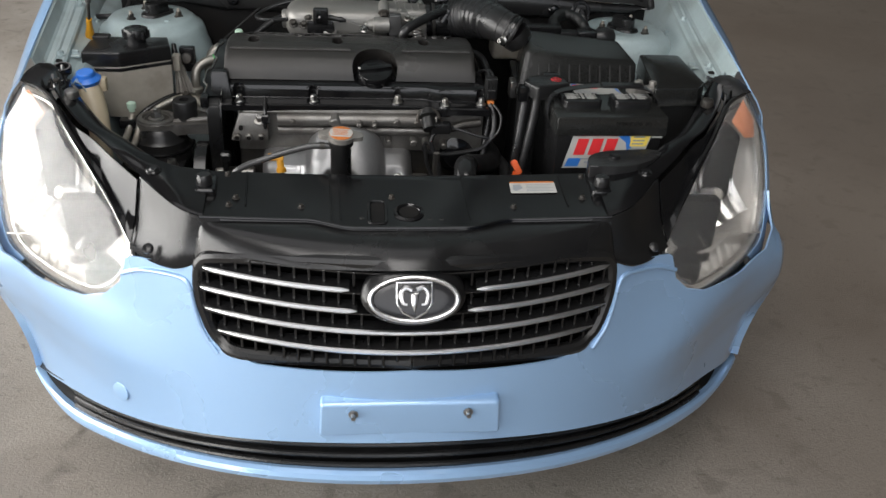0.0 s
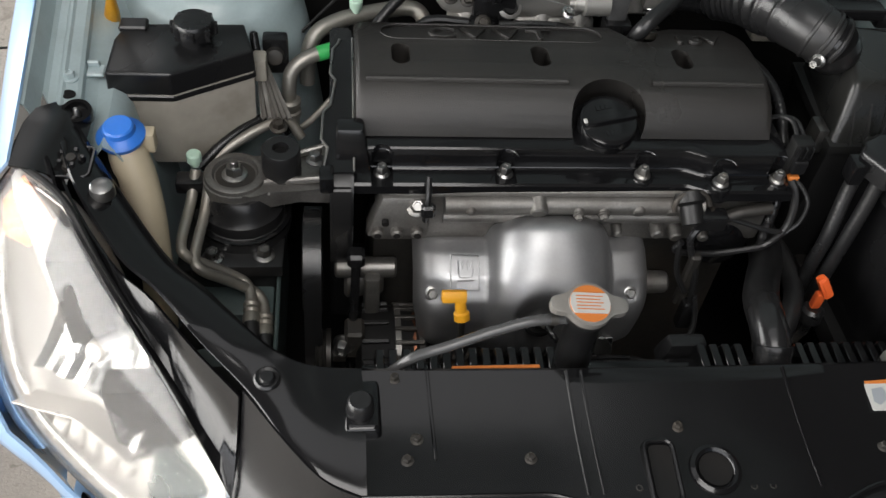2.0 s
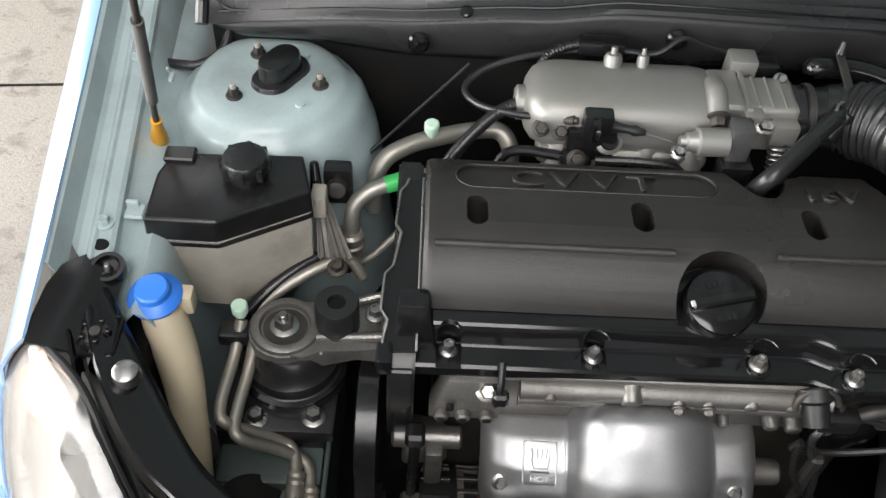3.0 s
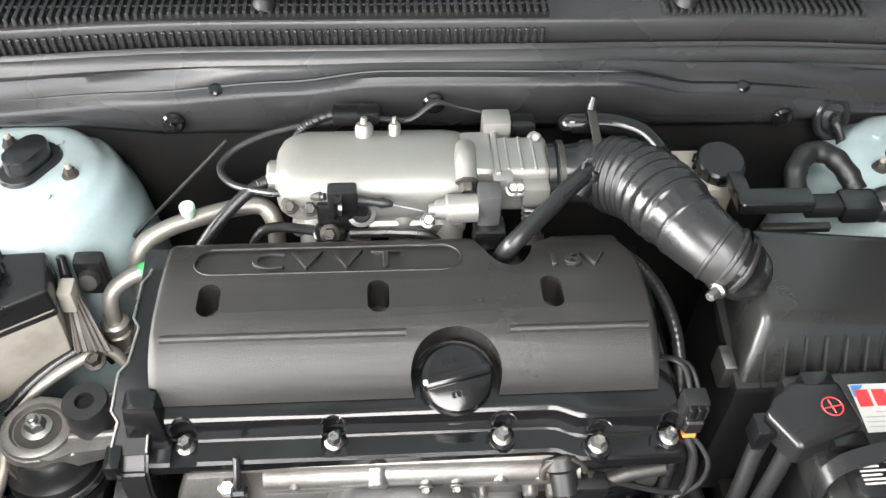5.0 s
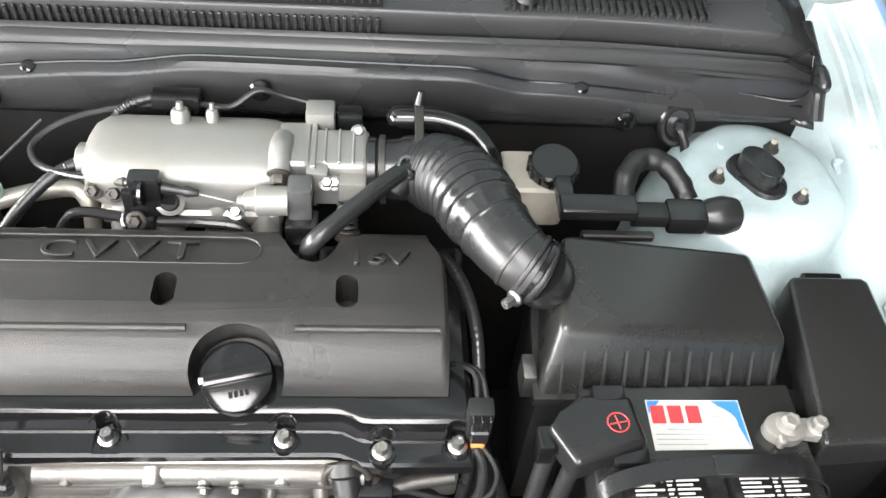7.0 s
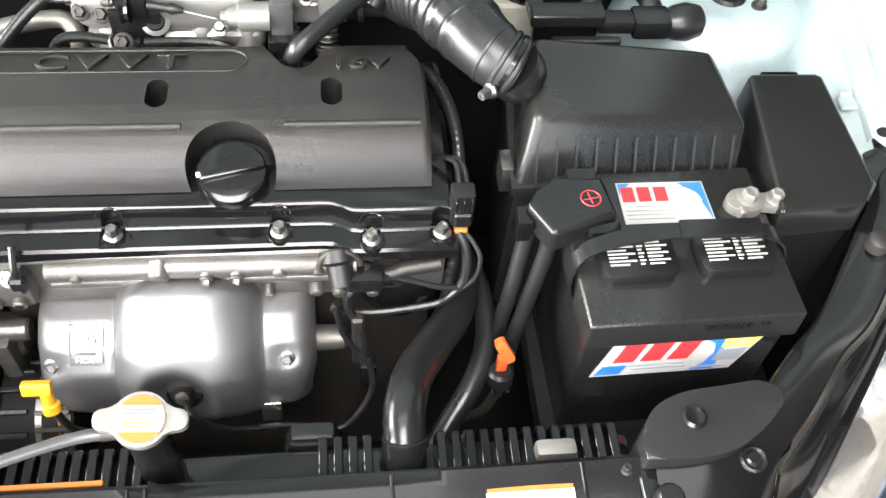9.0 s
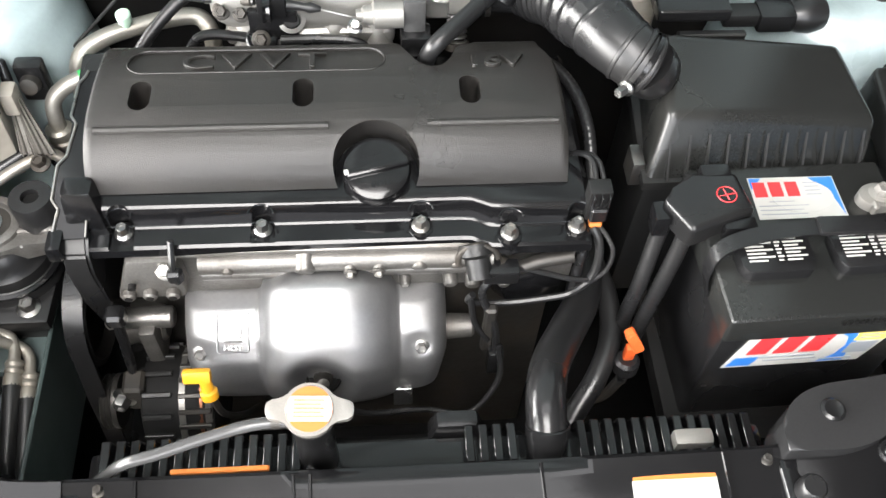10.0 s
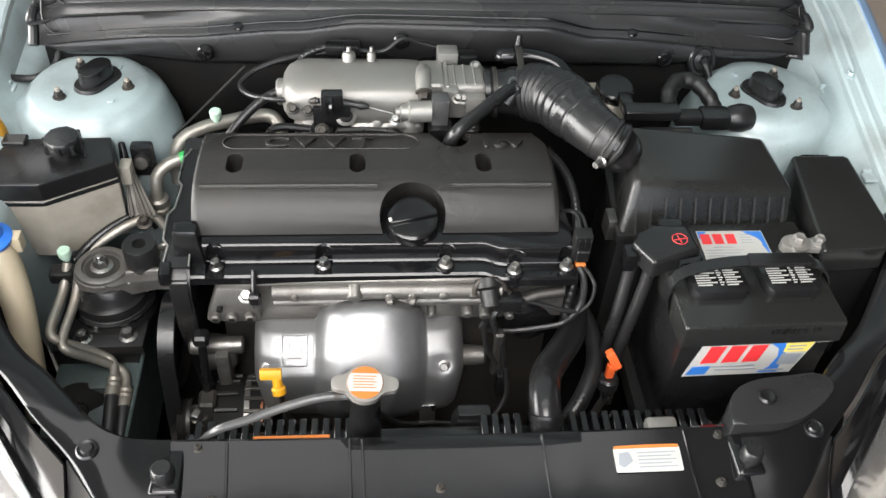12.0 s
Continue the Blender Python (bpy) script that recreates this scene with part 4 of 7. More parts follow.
    # rounded cover in the corner by the battery
    out = [(p.x, p.y) for p in spline([(0.322, 0.262), (0.325, 0.290), (0.342, 0.313), (0.371, 0.326), (0.412, 0.331), (0.456, 0.334), (0.468, 0.315), (0.43, 0.280), (0.387, 0.262), (0.322, 0.262)], 4)[:-1]]
    bm = prism(fresh(), out, 0.73, 0.790, 0.006, 3)
    part("corner_dome", bm, FADED_SHEEN, car, "rounded black plastic cover with a rivet")
    part("rivet", lathe(fresh(), (0.375, 0.300, 0.7895), (0, 0, 1), [(0.012, 0), (0.012, 0.002), (0.009, 0.004), (0.004, 0.003), (0, 0.003)], 20), BLACK, panel)
    return panel


build_lock_panel()


def eased(v, table):
    for (a, p), (b, q) in zip(table, table[1:]):
        if v <= b:
            return p + (q - p) * smooth_step(v, a, b)
    return table[-1][1]


def rows_end(rows, side):
    """The end points of a skin's rows, as one line."""
    return [Vector(row[0 if side < 0 else -1]) for row in rows[1:]]


def build_cowl():
    xs = steps_of(-0.605, 0.605, 92)
    cowl = part("cowl_skirt", fresh(), FADED_SHEEN, car, "black plastic cowl skirt at the bulkhead")

    def edge(x):
        return eased(x, [(-0.66, 0.895), (-0.39, 0.912), (-0.22, 0.925), (-0.11, 0.938), (0.169, 0.934), (0.261, 0.916), (0.54, 0.895), (0.66, 0.885)])

    def bottom(x):
        return 0.858 + 0.015 * smooth_step(abs(x), 0.35, 0.5) + 0.02 * smooth_step(abs(x), 0.56, 0.605)
    rows = []
    for k in steps_of(0, 1, 6):
        rows.append([(x, 0.915 - 0.008 * math.sin(math.pi * k), bottom(x) + (edge(x) - bottom(x)) * k) for x in xs])
    bm = sheet(fresh(), rows, 0.003)
    bm.to_mesh(cowl.data)
    bm.free()
    cowl.data.transform(Matrix.Translation((0, -1.0, 0)))
    cowl.data.shade_smooth()
    for x, z in ((-0.353, 0.885), (-0.051, 0.908), (0.376, 0.878)):
        bm = lathe(fresh(), (x, 0.904, z), (0, -1, 0.15), [(0, 0), (0.013, 0), (0.013, 0.003), (0.010, 0.006), (0.004, 0.007), (0.003, 0.011), (0, 0.011)], 20)
        part("clip", bm, BLACK_GLOSS, cowl)
    prof = [(0.907, 0.0), (0.898, 0.005), (0.902, 0.009), (0.914, 0.011), (0.920, 0.019), (0.924, 0.022), (0.928, 0.020), (0.934, 0.012), (0.938, 0.016), (0.943, 0.024), (0.947, 0.025), (0.951, 0.020), (0.954, 0.024), (0.957, 0.026), (0.960, 0.024), (0.963, 0.016),
            (0.966, 0.018), (0.967, 0.048), (0.970, 0.052), (1.03, 0.060), (1.04, 0.075), (1.25, 0.13)]
    rows = [[(x, y - 0.02 * smooth_step(abs(x), 0.3, 0.66) * (y > 0.92), edge(x) * w + 0.926 * (1 - w) + dz * (1 - 0.6 * smooth_step(abs(x), 0.550, 0.605))) for x in xs] for y, dz in prof for w in [1 - smooth_step(y, 0.90, 0.935)]]
    panel = part("cowl_panel", sheet(fresh(), rows, 0.003), FADED_SHEEN, car, "black plastic cowl panel below the windscreen", sharp=50)
    # air slots: slats on the deck and face; a dark box paints the deck's gap shade
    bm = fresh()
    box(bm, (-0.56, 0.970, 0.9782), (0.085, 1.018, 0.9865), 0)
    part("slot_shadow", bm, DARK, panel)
    deck, face = fresh(), fresh()
    box(deck, (-0.0024, -0.024, -0.003), (0.0024, 0.024, 0.006), 0.0014, 2)
    box(face, (-0.0024, -0.003, -0.010), (0.0024, 0.003, 0.010), 0.0012, 1)
    first = {}
    for k in range(69):
        x = -0.553 + 0.0093 * k
        back = 0.02 * smooth_step(abs(x), 0.3, 0.66)
        for kind, made, at in (("deck", deck, (x, 0.994 - back, 0.984)), ("face", face, (x, 0.965 - back, 0.958))):
            if kind not in first:
                first[kind] = part("slat", made, FADED_SHEEN, panel)
                first[kind].data.transform(Matrix.Translation((0, 1.0, 0)))
                ob = first[kind]
            else:
                ob = new("slat", first[kind].data)
                ob.parent = panel
            ob.location = Vector(at) - Vector((0, 1.0, 0))
    for k in range(2):
        bm = fresh()
        box(bm, (-0.56, 0.984 + 0.018 * k, 0.984), (0.085, 0.987 + 0.018 * k, 0.989), 0.001, 1)
        part("cross_bar", bm, BLACK_MATT, panel)
    for k in range(26):
        x = 0.225 + 0.0095 * k
        ob = new("slat", first["deck"].data)
        ob.parent = panel
        ob.location = Vector((x, 0.996 - 0.02 * smooth_step(abs(x), 0.3, 0.66), 0.981)) - Vector((0, 1.0, 0))
    for x in (-0.243, 0.25):
        bm = fresh()
        rod(bm, (x, 0.985, 0.985), (x, 0.985, 1.0), 0.014, 0.011, 20, 0.003)
        box(bm, (x - 0.008, 0.985, 0.995), (x + 0.008, 1.08, 1.012), 0.004, 2)
        part("wiper_arm_foot", bm, BLACK_MATT, panel, "black wiper arm foot")
    for x in (-0.299, 0.314):
        part("cowl_rivet", lathe(fresh(), (x, 0.905, edge(x) + 0.0105), (0, -0.4, 1), [(0.008, 0), (0.008, 0.002), (0.005, 0.004), (0, 0.0045)], 16), BLACK_GLOSS, cowl)


    for s in (-1, 1):
        part("end_trim", tube(fresh(), rows_end(rows, s)[::3], 0.008, 10, 5), FADED_SHEEN, panel)
    # pressed beads: along the lower edge, and a leaf shape at either end
    for dy, dz in ((0.905, 0.006), (0.9085, 0.0125)):
        bm = fresh()
        tube(bm, [(x, dy, edge(x) + dz) for x in steps_of(-0.585, 0.585, 70)], 0.0017, 6, 1, smooth=False)
        part("bead", bm, BLACK_GLOSS, cowl)
    for s in (-1, 1):
        bm = fresh()
        leaf = [(0.590, 0.938, 0.956), (0.588, 0.915, 0.932), (0.572, 0.906, 0.916), (0.53, 0.912, 0.9155), (0.47, 0.920, 0.9215), (0.40, 0.926, 0.934)]
        tube(bm, [(s * x, y, z) for x, y, z in leaf], 0.0017, 6, 6)
        tube(bm, [(s * x, y, z) for x, y, z in ((0.47, 0.920, 0.922), (0.52, 0.926, 0.934), (0.56, 0.938, 0.948), (0.588, 0.945, 0.962))], 0.0015, 6, 6)
        part("bead", bm, BLACK_GLOSS, cowl)
    part("drain_hose", tube(fresh(), [(-0.585, 0.950, 0.895), (-0.582, 0.928, 0.868), (-0.591, 0.908, 0.852), (-0.614, 0.892, 0.845), (-0.639, 0.893, 0.843), (-0.662, 0.903, 0.838)], 0.006, 12), RUBBER, cowl, "black rubber drain hose")
    part("grommet", lathe(fresh(), (0.440, 0.907, 0.874), (0.05, -1, 0.35), [(0.029, -0.004), (0.029, 0.003), (0.026, 0.006), (0.021, 0.006), (0.016, 0.002), (0.007, 0.004), (0.006, 0.012), (0, 0.012)], 32, squash=0.8), RUBBER, cowl, "black rubber cable grommet")
    part("grommet_cable", tube(fresh(), [(0.441, 0.905, 0.874), (0.446, 0.893, 0.868), (0.453, 0.882, 0.845), (0.452, 0.874, 0.800)], 0.006, 12), RUBBER, cowl)


build_cowl()


def build_bay():
    # bulkhead, tray and supports in near black, with the bay's deep shade painted in
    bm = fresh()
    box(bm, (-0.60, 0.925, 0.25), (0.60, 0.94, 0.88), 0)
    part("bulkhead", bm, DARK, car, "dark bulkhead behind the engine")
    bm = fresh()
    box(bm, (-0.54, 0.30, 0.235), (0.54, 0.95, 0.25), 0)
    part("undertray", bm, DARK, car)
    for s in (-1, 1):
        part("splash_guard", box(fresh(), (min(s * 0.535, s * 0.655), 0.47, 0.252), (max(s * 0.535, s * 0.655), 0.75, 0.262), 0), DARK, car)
    part("side_rail", box(fresh(), (-0.56, 0.24, 0.46), (-0.436, 0.95, 0.595), 0.008, 2), PAINT_SHADED, car, "grimy green-grey painted chassis rail, darkened for shade")
    part("rail_shelf", box(fresh(), (-0.552, 0.470, 0.590), (-0.437, 0.540, 0.612), 0.005, 2), PAINT_SHADED, car)
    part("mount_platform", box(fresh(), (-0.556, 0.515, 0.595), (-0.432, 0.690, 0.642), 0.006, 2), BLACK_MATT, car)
    part("rail_flange", box(fresh(), (-0.434, 0.26, 0.48), (-0.429, 0.66, 0.628), 0.002, 1), PAINT_SHADED, car)
    part("horn", lathe(fresh(), (-0.515, 0.452, 0.585), (0.3, -0.6, 0.8), [(0, 0), (0.038, 0), (0.040, 0.008), (0.030, 0.016), (0.012, 0.018), (0.010, 0.024), (0, 0.024)], 26), DARK, car, "black round horn")
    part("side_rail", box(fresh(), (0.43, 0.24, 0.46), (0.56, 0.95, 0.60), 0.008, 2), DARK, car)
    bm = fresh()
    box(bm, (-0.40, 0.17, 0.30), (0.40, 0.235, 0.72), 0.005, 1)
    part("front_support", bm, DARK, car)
    # dark blocks added behind the lamps, standing in for shade over the floor
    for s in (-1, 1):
        part("dark_gap_block", box(fresh(), (min(s * 0.60, s * 0.655), 0.40, 0.30), (max(s * 0.60, s * 0.655), 0.60, 0.79), 0.01, 2), DARK, car)
        part("dark_gap_block", box(fresh(), (min(s * 0.45, s * 0.60), 0.30, 0.30), (max(s * 0.45, s * 0.60), 0.335, 0.70), 0.01, 2), DARK, car)
    for s in (-1, 1):
        wheel = part("wheel", lathe(fresh(), (s * 0.55, 1.06, 0.295), (s, 0, 0), [(0.16, -0.02), (0.26, -0.02), (0.29, 0.0), (0.295, 0.03), (0.295, 0.12), (0.29, 0.15), (0.26, 0.17), (0.18, 0.165), (0.17, 0.13), (0, 0.12)], 40), RUBBER, car)


build_bay()

# ---- the engine ----
engine = thing("engine", (-0.1, 0.62, 0.25), "transverse four-cylinder engine with a dark grained plastic cover", "engine")
cap_way = Vector((0, -0.35, 1)).normalized()
HEAD_BOLTS = [(-0.308, 0.528, 0.796), (-0.166, 0.525, 0.799), (-0.003, 0.522, 0.801), (0.089, 0.509, 0.801), (0.161, 0.515, 0.801)]


def build_head():
    bm = fresh()
    box(bm, (-0.315, 0.54, 0.25), (0.16, 0.76, 0.70), 0.01)
    part("block", bm, IRON, engine)
    bm = fresh()
    box(bm, (-0.312, 0.512, 0.70), (0.168, 0.74, 0.790), 0.006, 2)
    tube(bm, [(-0.235, 0.506, 0.768), (-0.1, 0.505, 0.769), (0.05, 0.503, 0.770), (0.075, 0.500, 0.772)], 0.0125, 14)
    tube(bm, [(-0.30, 0.511, 0.783), (0.165, 0.506, 0.786)], 0.006, 10)
    tube(bm, [(-0.235, 0.510, 0.745), (0.06, 0.508, 0.746)], 0.009, 12)
    for x, r in ((-0.205, 0.007), (-0.125, 0.013), (-0.078, 0.008), (-0.048, 0.008), (-0.005, 0.010), (0.035, 0.009)):
        rod(bm, (x, 0.515, 0.776), (x, 0.491, 0.766), r, r * 0.85, 16, 0.002)
    part("cylinder_head", bm, CAST, engine, "cast aluminium cylinder head")
    bm = fresh()
    tube(bm, [Vector((0.056, 0.492, 0.778)) + Vector((math.cos(a), 0.25 * math.sin(a), 0.9 * math.sin(a))) * 0.021 for a in steps_of(0.1, math.pi + 0.3, 14)], 0.0035, 10, 1, smooth=False)
    tube(bm, [(0.078, 0.494, 0.770), (0.10, 0.494, 0.758), (0.125, 0.497, 0.764), (0.16, 0.50, 0.768)], 0.008, 12)
    part("sensor_seat", bm, IRON, engine)
    for x, z, r in ((-0.165, 0.728, 0.007), (-0.09, 0.727, 0.006), (-0.02, 0.728, 0.007), (0.03, 0.726, 0.009), (0.055, 0.722, 0.010), (0.09, 0.72, 0.008)):
        part("head_boss", rod(fresh(), (x, 0.515, z), (x, 0.497, z - 0.004), r, r * 0.85, 14, 0.002), CAST, engine)
    for x in (-0.078, -0.048):
        part("plug", bolt(fresh(), (x, 0.4905, 0.766), (0, -1, -0.35), 0.005, 0.005), CAST, engine)
    # cast bracket at the timing end
    bm = fresh()
    box(bm, (-0.326, 0.490, 0.728), (-0.252, 0.520, 0.783), 0.006, 2, taper=(0.72, 0.9), skew=(0.008, 0.008))
    for x in (-0.312, -0.290, -0.266):
        rod(bm, (x, 0.494, 0.738), (x, 0.484, 0.737), 0.0075, seg=14, bevel=0.002)
    part("end_bracket", bm, CAST, engine)
    for x, z in ((-0.312, 0.738), (-0.290, 0.738), (-0.266, 0.738), (-0.304, 0.758)):
        part("bracket_hole", rod(fresh(), (x, 0.489, z), (x, 0.4832, z - 0.001), 0.0042, seg=12), DARK, engine)
    part("bracket_bolt", bolt(fresh(), (-0.268, 0.500, 0.768), (0, -0.6, 0.8), 0.008, 0.012), STEEL, engine)
    bm = fresh()
    tube(bm, [(-0.258, 0.492, 0.755), (-0.257, 0.487, 0.785), (-0.256, 0.505, 0.812)], 0.0035, 8)
    box(bm, (-0.264, 0.480, 0.768), (-0.248, 0.492, 0.786), 0.003, 1)
    part("loom_clip", bm, BLACK, engine)


build_head()


def build_cam_cover():
    prof = [(0.74, 0.79), (0.74, 0.83), (0.552, 0.8310), (0.545, 0.8295), (0.539, 0.8280), (0.5355, 0.8255), (0.533, 0.819), (0.531, 0.804), (0.528, 0.8015), (0.509, 0.7985), (0.506, 0.796), (0.505, 0.785)]

    def ahead(x, y):
        return -0.011 * smooth_step(x, 0.045, 0.075) * smooth_step(0.56 - y, 0.0, 0.02)
    xs = [-0.350, -0.342, 0.04, 0.05, 0.06, 0.07, 0.08, 0.168, 0.175]
    bm = loft(fresh(), [[(x, y + ahead(x, y), z if 0 < k < len(xs) - 1 else 0.79 + (z - 0.79) * 0.8) for y, z in prof] for k, x in enumerate(xs)])
    tools = []
    for x, y, z in HEAD_BOLTS:
        arc = [(x + 0.0125 * math.cos(a), y + 0.0125 * math.sin(a)) for a in steps_of(0, math.pi, 14)]
        tools.append(prism(fresh(), arc + [(x - 0.0125, y - 0.06), (x + 0.0125, y - 0.06)], z - 0.001, z + 0.08, 0))
    bm = cut(bm, *tools)
    cover = part("camshaft_cover", bm, BLACK_GLOSS, engine, "glossy black camshaft cover with bolted edge", sharp=28)
    for x, y, z in HEAD_BOLTS:
        bm = lathe(fresh(), (x, y - 0.001, z - 0.020), (0, 0, 1), [(0, 0), (0.0135, 0), (0.0145, 0.016), (0.013, 0.0192), (0, 0.0192)], 24)
        rim = [(x + 0.0128 * math.cos(a), y + 0.0128 * math.sin(a), z + 0.0255) for a in steps_of(0.1, math.pi - 0.1, 12)]
        part("bolt_boss", bm, BLACK_GLOSS, cover)
        part("pocket_rim", tube(fresh(), rim, 0.0011, 6, 1, smooth=False), BLACK_GLOSS, cover)
        part("bolt", bolt(fresh(), (x, y, z - 0.001), (0, -0.1, 1), 0.0066, 0.011), STEEL, cover)
    bm = fresh()
    tube(bm, [(x, 0.5315 + ahead(x, 0.53), 0.803) for x in steps_of(-0.335, 0.165, 40)], 0.0016, 6, 1, smooth=False)
    part("step_edge", bm, BLACK_GLOSS, cover)
    bm = fresh()
    box(bm, (-0.362, 0.520, 0.790), (-0.318, 0.560, 0.852), 0.006, 2, taper=(0.7, 0.6), skew=(-0.004, 0.008))
    part("end_block", bm, BLACK_GLOSS, cover)


build_cam_cover()


def build_engine_cover():
    prof = [(0.735, 0.800), (0.734, 0.852), (0.730, 0.862), (0.722, 0.868), (0.70, 0.8745), (0.66, 0.882), (0.62, 0.8845), (0.60, 0.882), (0.585, 0.8765), (0.572, 0.868), (0.562, 0.857), (0.554, 0.844), (0.550, 0.832)]
    xs = [(-0.338, 0.80), (-0.337, 0.93), (-0.333, 0.985), (-0.328, 1.0), (0.142, 1.0), (0.147, 0.985), (0.151, 0.93), (0.152, 0.80)]
    bm = loft(fresh(), [[(x, y, 0.80 + (z - 0.80) * (s if z > 0.838 else 1)) for y, z in prof] for x, s in xs])
    tools = []
    for x in (-0.285, -0.120, 0.053):
        tools.append(prism(fresh(), [(x + px, 0.637 + py) for px, py in round_rect(0.0215, 0.042, 0.0106, 8)], 0.84, 0.94, 0))
    base = Vector((-0.047, 0.572, 0.822))
    tools.append(rod(fresh(), base, base + cap_way * 0.12, 0.044, seg=44))
    # notch in the back edge for the breather, cut corner, sunken name plate
    tool = fresh()
    prism(tool, [(p.x, p.y) for p in spline([(-0.030, 0.745), (-0.018, 0.722), (-0.002, 0.690), (0.010, 0.678), (0.026, 0.678), (0.038, 0.694), (0.046, 0.714), (0.062, 0.722), (0.075, 0.745)], 5)], 0.78, 0.95, 0)
    tools.append(tool)
    tool = fresh()
    prism(tool, [(0.128, 0.760), (0.136, 0.712), (0.150, 0.680), (0.154, 0.60), (0.20, 0.60), (0.20, 0.76)], 0.78, 0.95, 0)
    tools.append(tool)
    plate = Matrix.Translation((-0.170, 0.692, 0.8728)) @ pose(0, 0, 0, -10.5, 0, 0)
    tool = fresh()
    prism(tool, round_rect(0.272, 0.042, 0.0205, 8), 0, 0.05, 0)
    bmesh.ops.transform(tool, matrix=plate, verts=tool.verts)
    tools.append(tool)
    bm = cut(bm, *tools)
    edges = [e for e in bm.edges if len(e.link_faces) == 2 and e.calc_face_angle(0) > radians(35) and max(v.co.z for v in e.verts) > 0.838]
    bmesh.ops.bevel(bm, geom=edges, offset=0.0016, segments=2, affect="EDGES", clamp_overlap=True)
    cover = part("engine_cover", bm, COVER, engine, "dark grained plastic engine cover with raised lettering", sharp=30)
    bm = fresh()
    rim = [plate @ Vector((x, y, 0.0028)) for x, y in round_rect(0.272, 0.042, 0.0205, 8)]
    tube(bm, rim + rim[:1], 0.0013, 6, 1, smooth=False)
    part("plate_rim", bm, COVER, cover)
    # pale patch stands in for light caught by the corner facet
    bm = dome(fresh(), [(0.128, 0.712, 0.862), (0.137, 0.709, 0.861), (0.147, 0.690, 0.862), (0.146, 0.682, 0.868), (0.138, 0.688, 0.874), (0.130, 0.702, 0.871)], (0.6, 0.5, 1), 0.002, 3)
    part("corner_glint", bm, CAST_PALE, cover, "pale patch painting a glint on the corner facet")
    for a, b in ((-0.326, -0.094), (0.006, 0.141)):
        bm = fresh()
        tube(bm, [(x, 0.5935, 0.8792) for x in steps_of(a, b, 10)], lambda t: 0.0042, 10, 1, smooth=False)
        part("rib", bm, COVER, cover)
    for x, c in ((-0.232, "C"), (-0.193, "V"), (-0.152, "V"), (-0.112, "T")):
        lettering("lettering", c, 0.038, plate @ Matrix.Translation((x + 0.170, -0.001, 0)), COVER, cover, 0.0030, 1.38, 0.0, -0.0006, 0.0008)
    m = Matrix.Translation((0.083, 0.680, 0.8786)) @ pose(0, 0, 0, -10.5, 0, 0)
    lettering("lettering", "16V", 0.026, m, COVER, cover, 0.0032, 1.5, 0.0, -0.0002, 0.0007)
    # filler cap in its well
    bm = lathe(fresh(), base, cap_way, [(0, 0), (0.0425, 0), (0.0425, 0.004), (0, 0.004)], 40)
    part("filler_well", bm, BLACK_GLOSS, engine)
    c = Vector((-0.047, 0.566, 0.832))
    bm = lathe(fresh(), c, cap_way, [(0, -0.01), (0.031, -0.01), (0.032, 0.0), (0.0345, 0.002), (0.0350, 0.006), (0.0350, 0.017), (0.033, 0.021), (0.027, 0.023), (0, 0.0225)], 48)
    cap = part("oil_filler_cap", bm, BLACK_GLOSS, engine, "black oil filler cap with a raised bar")
    bm = fresh()
    box(bm, (-0.0325, -0.0055, 0.018), (0.0325, 0.0055, 0.029), 0.003, 2)
    m = plane_at(c, (1, 0.22, 0.05), (0, 1, 0.35))
    bmesh.ops.transform(bm, matrix=m, verts=bm.verts)
    part("grip", bm, BLACK_GLOSS, cap)
    bm = fresh()
    box(bm, (-0.034, -0.003, 0.0285), (-0.0295, 0.003, 0.0300), 0.0006, 1)
    bmesh.ops.transform(bm, matrix=m, verts=bm.verts)
    part("mark", bm, LABEL, cap, "white arrow mark")
    for y, w in ((0.017, 0.022), (-0.017, 0.020)):
        bm = fresh()
        for k in range(4):
            flat_on(bm, m @ Matrix.Translation((0, 0, 0.0224)), [(-w / 2 + w / 4 * k, y - 0.003), (-w / 2 + w / 4 * k + 0.0035, y - 0.003), (-w / 2 + w / 4 * k + 0.0035, y + 0.003), (-w / 2 + w / 4 * k, y + 0.003)], 0.0009)
        part("raised_print", bm, BLACK_GLOSS, cap)


build_engine_cover()


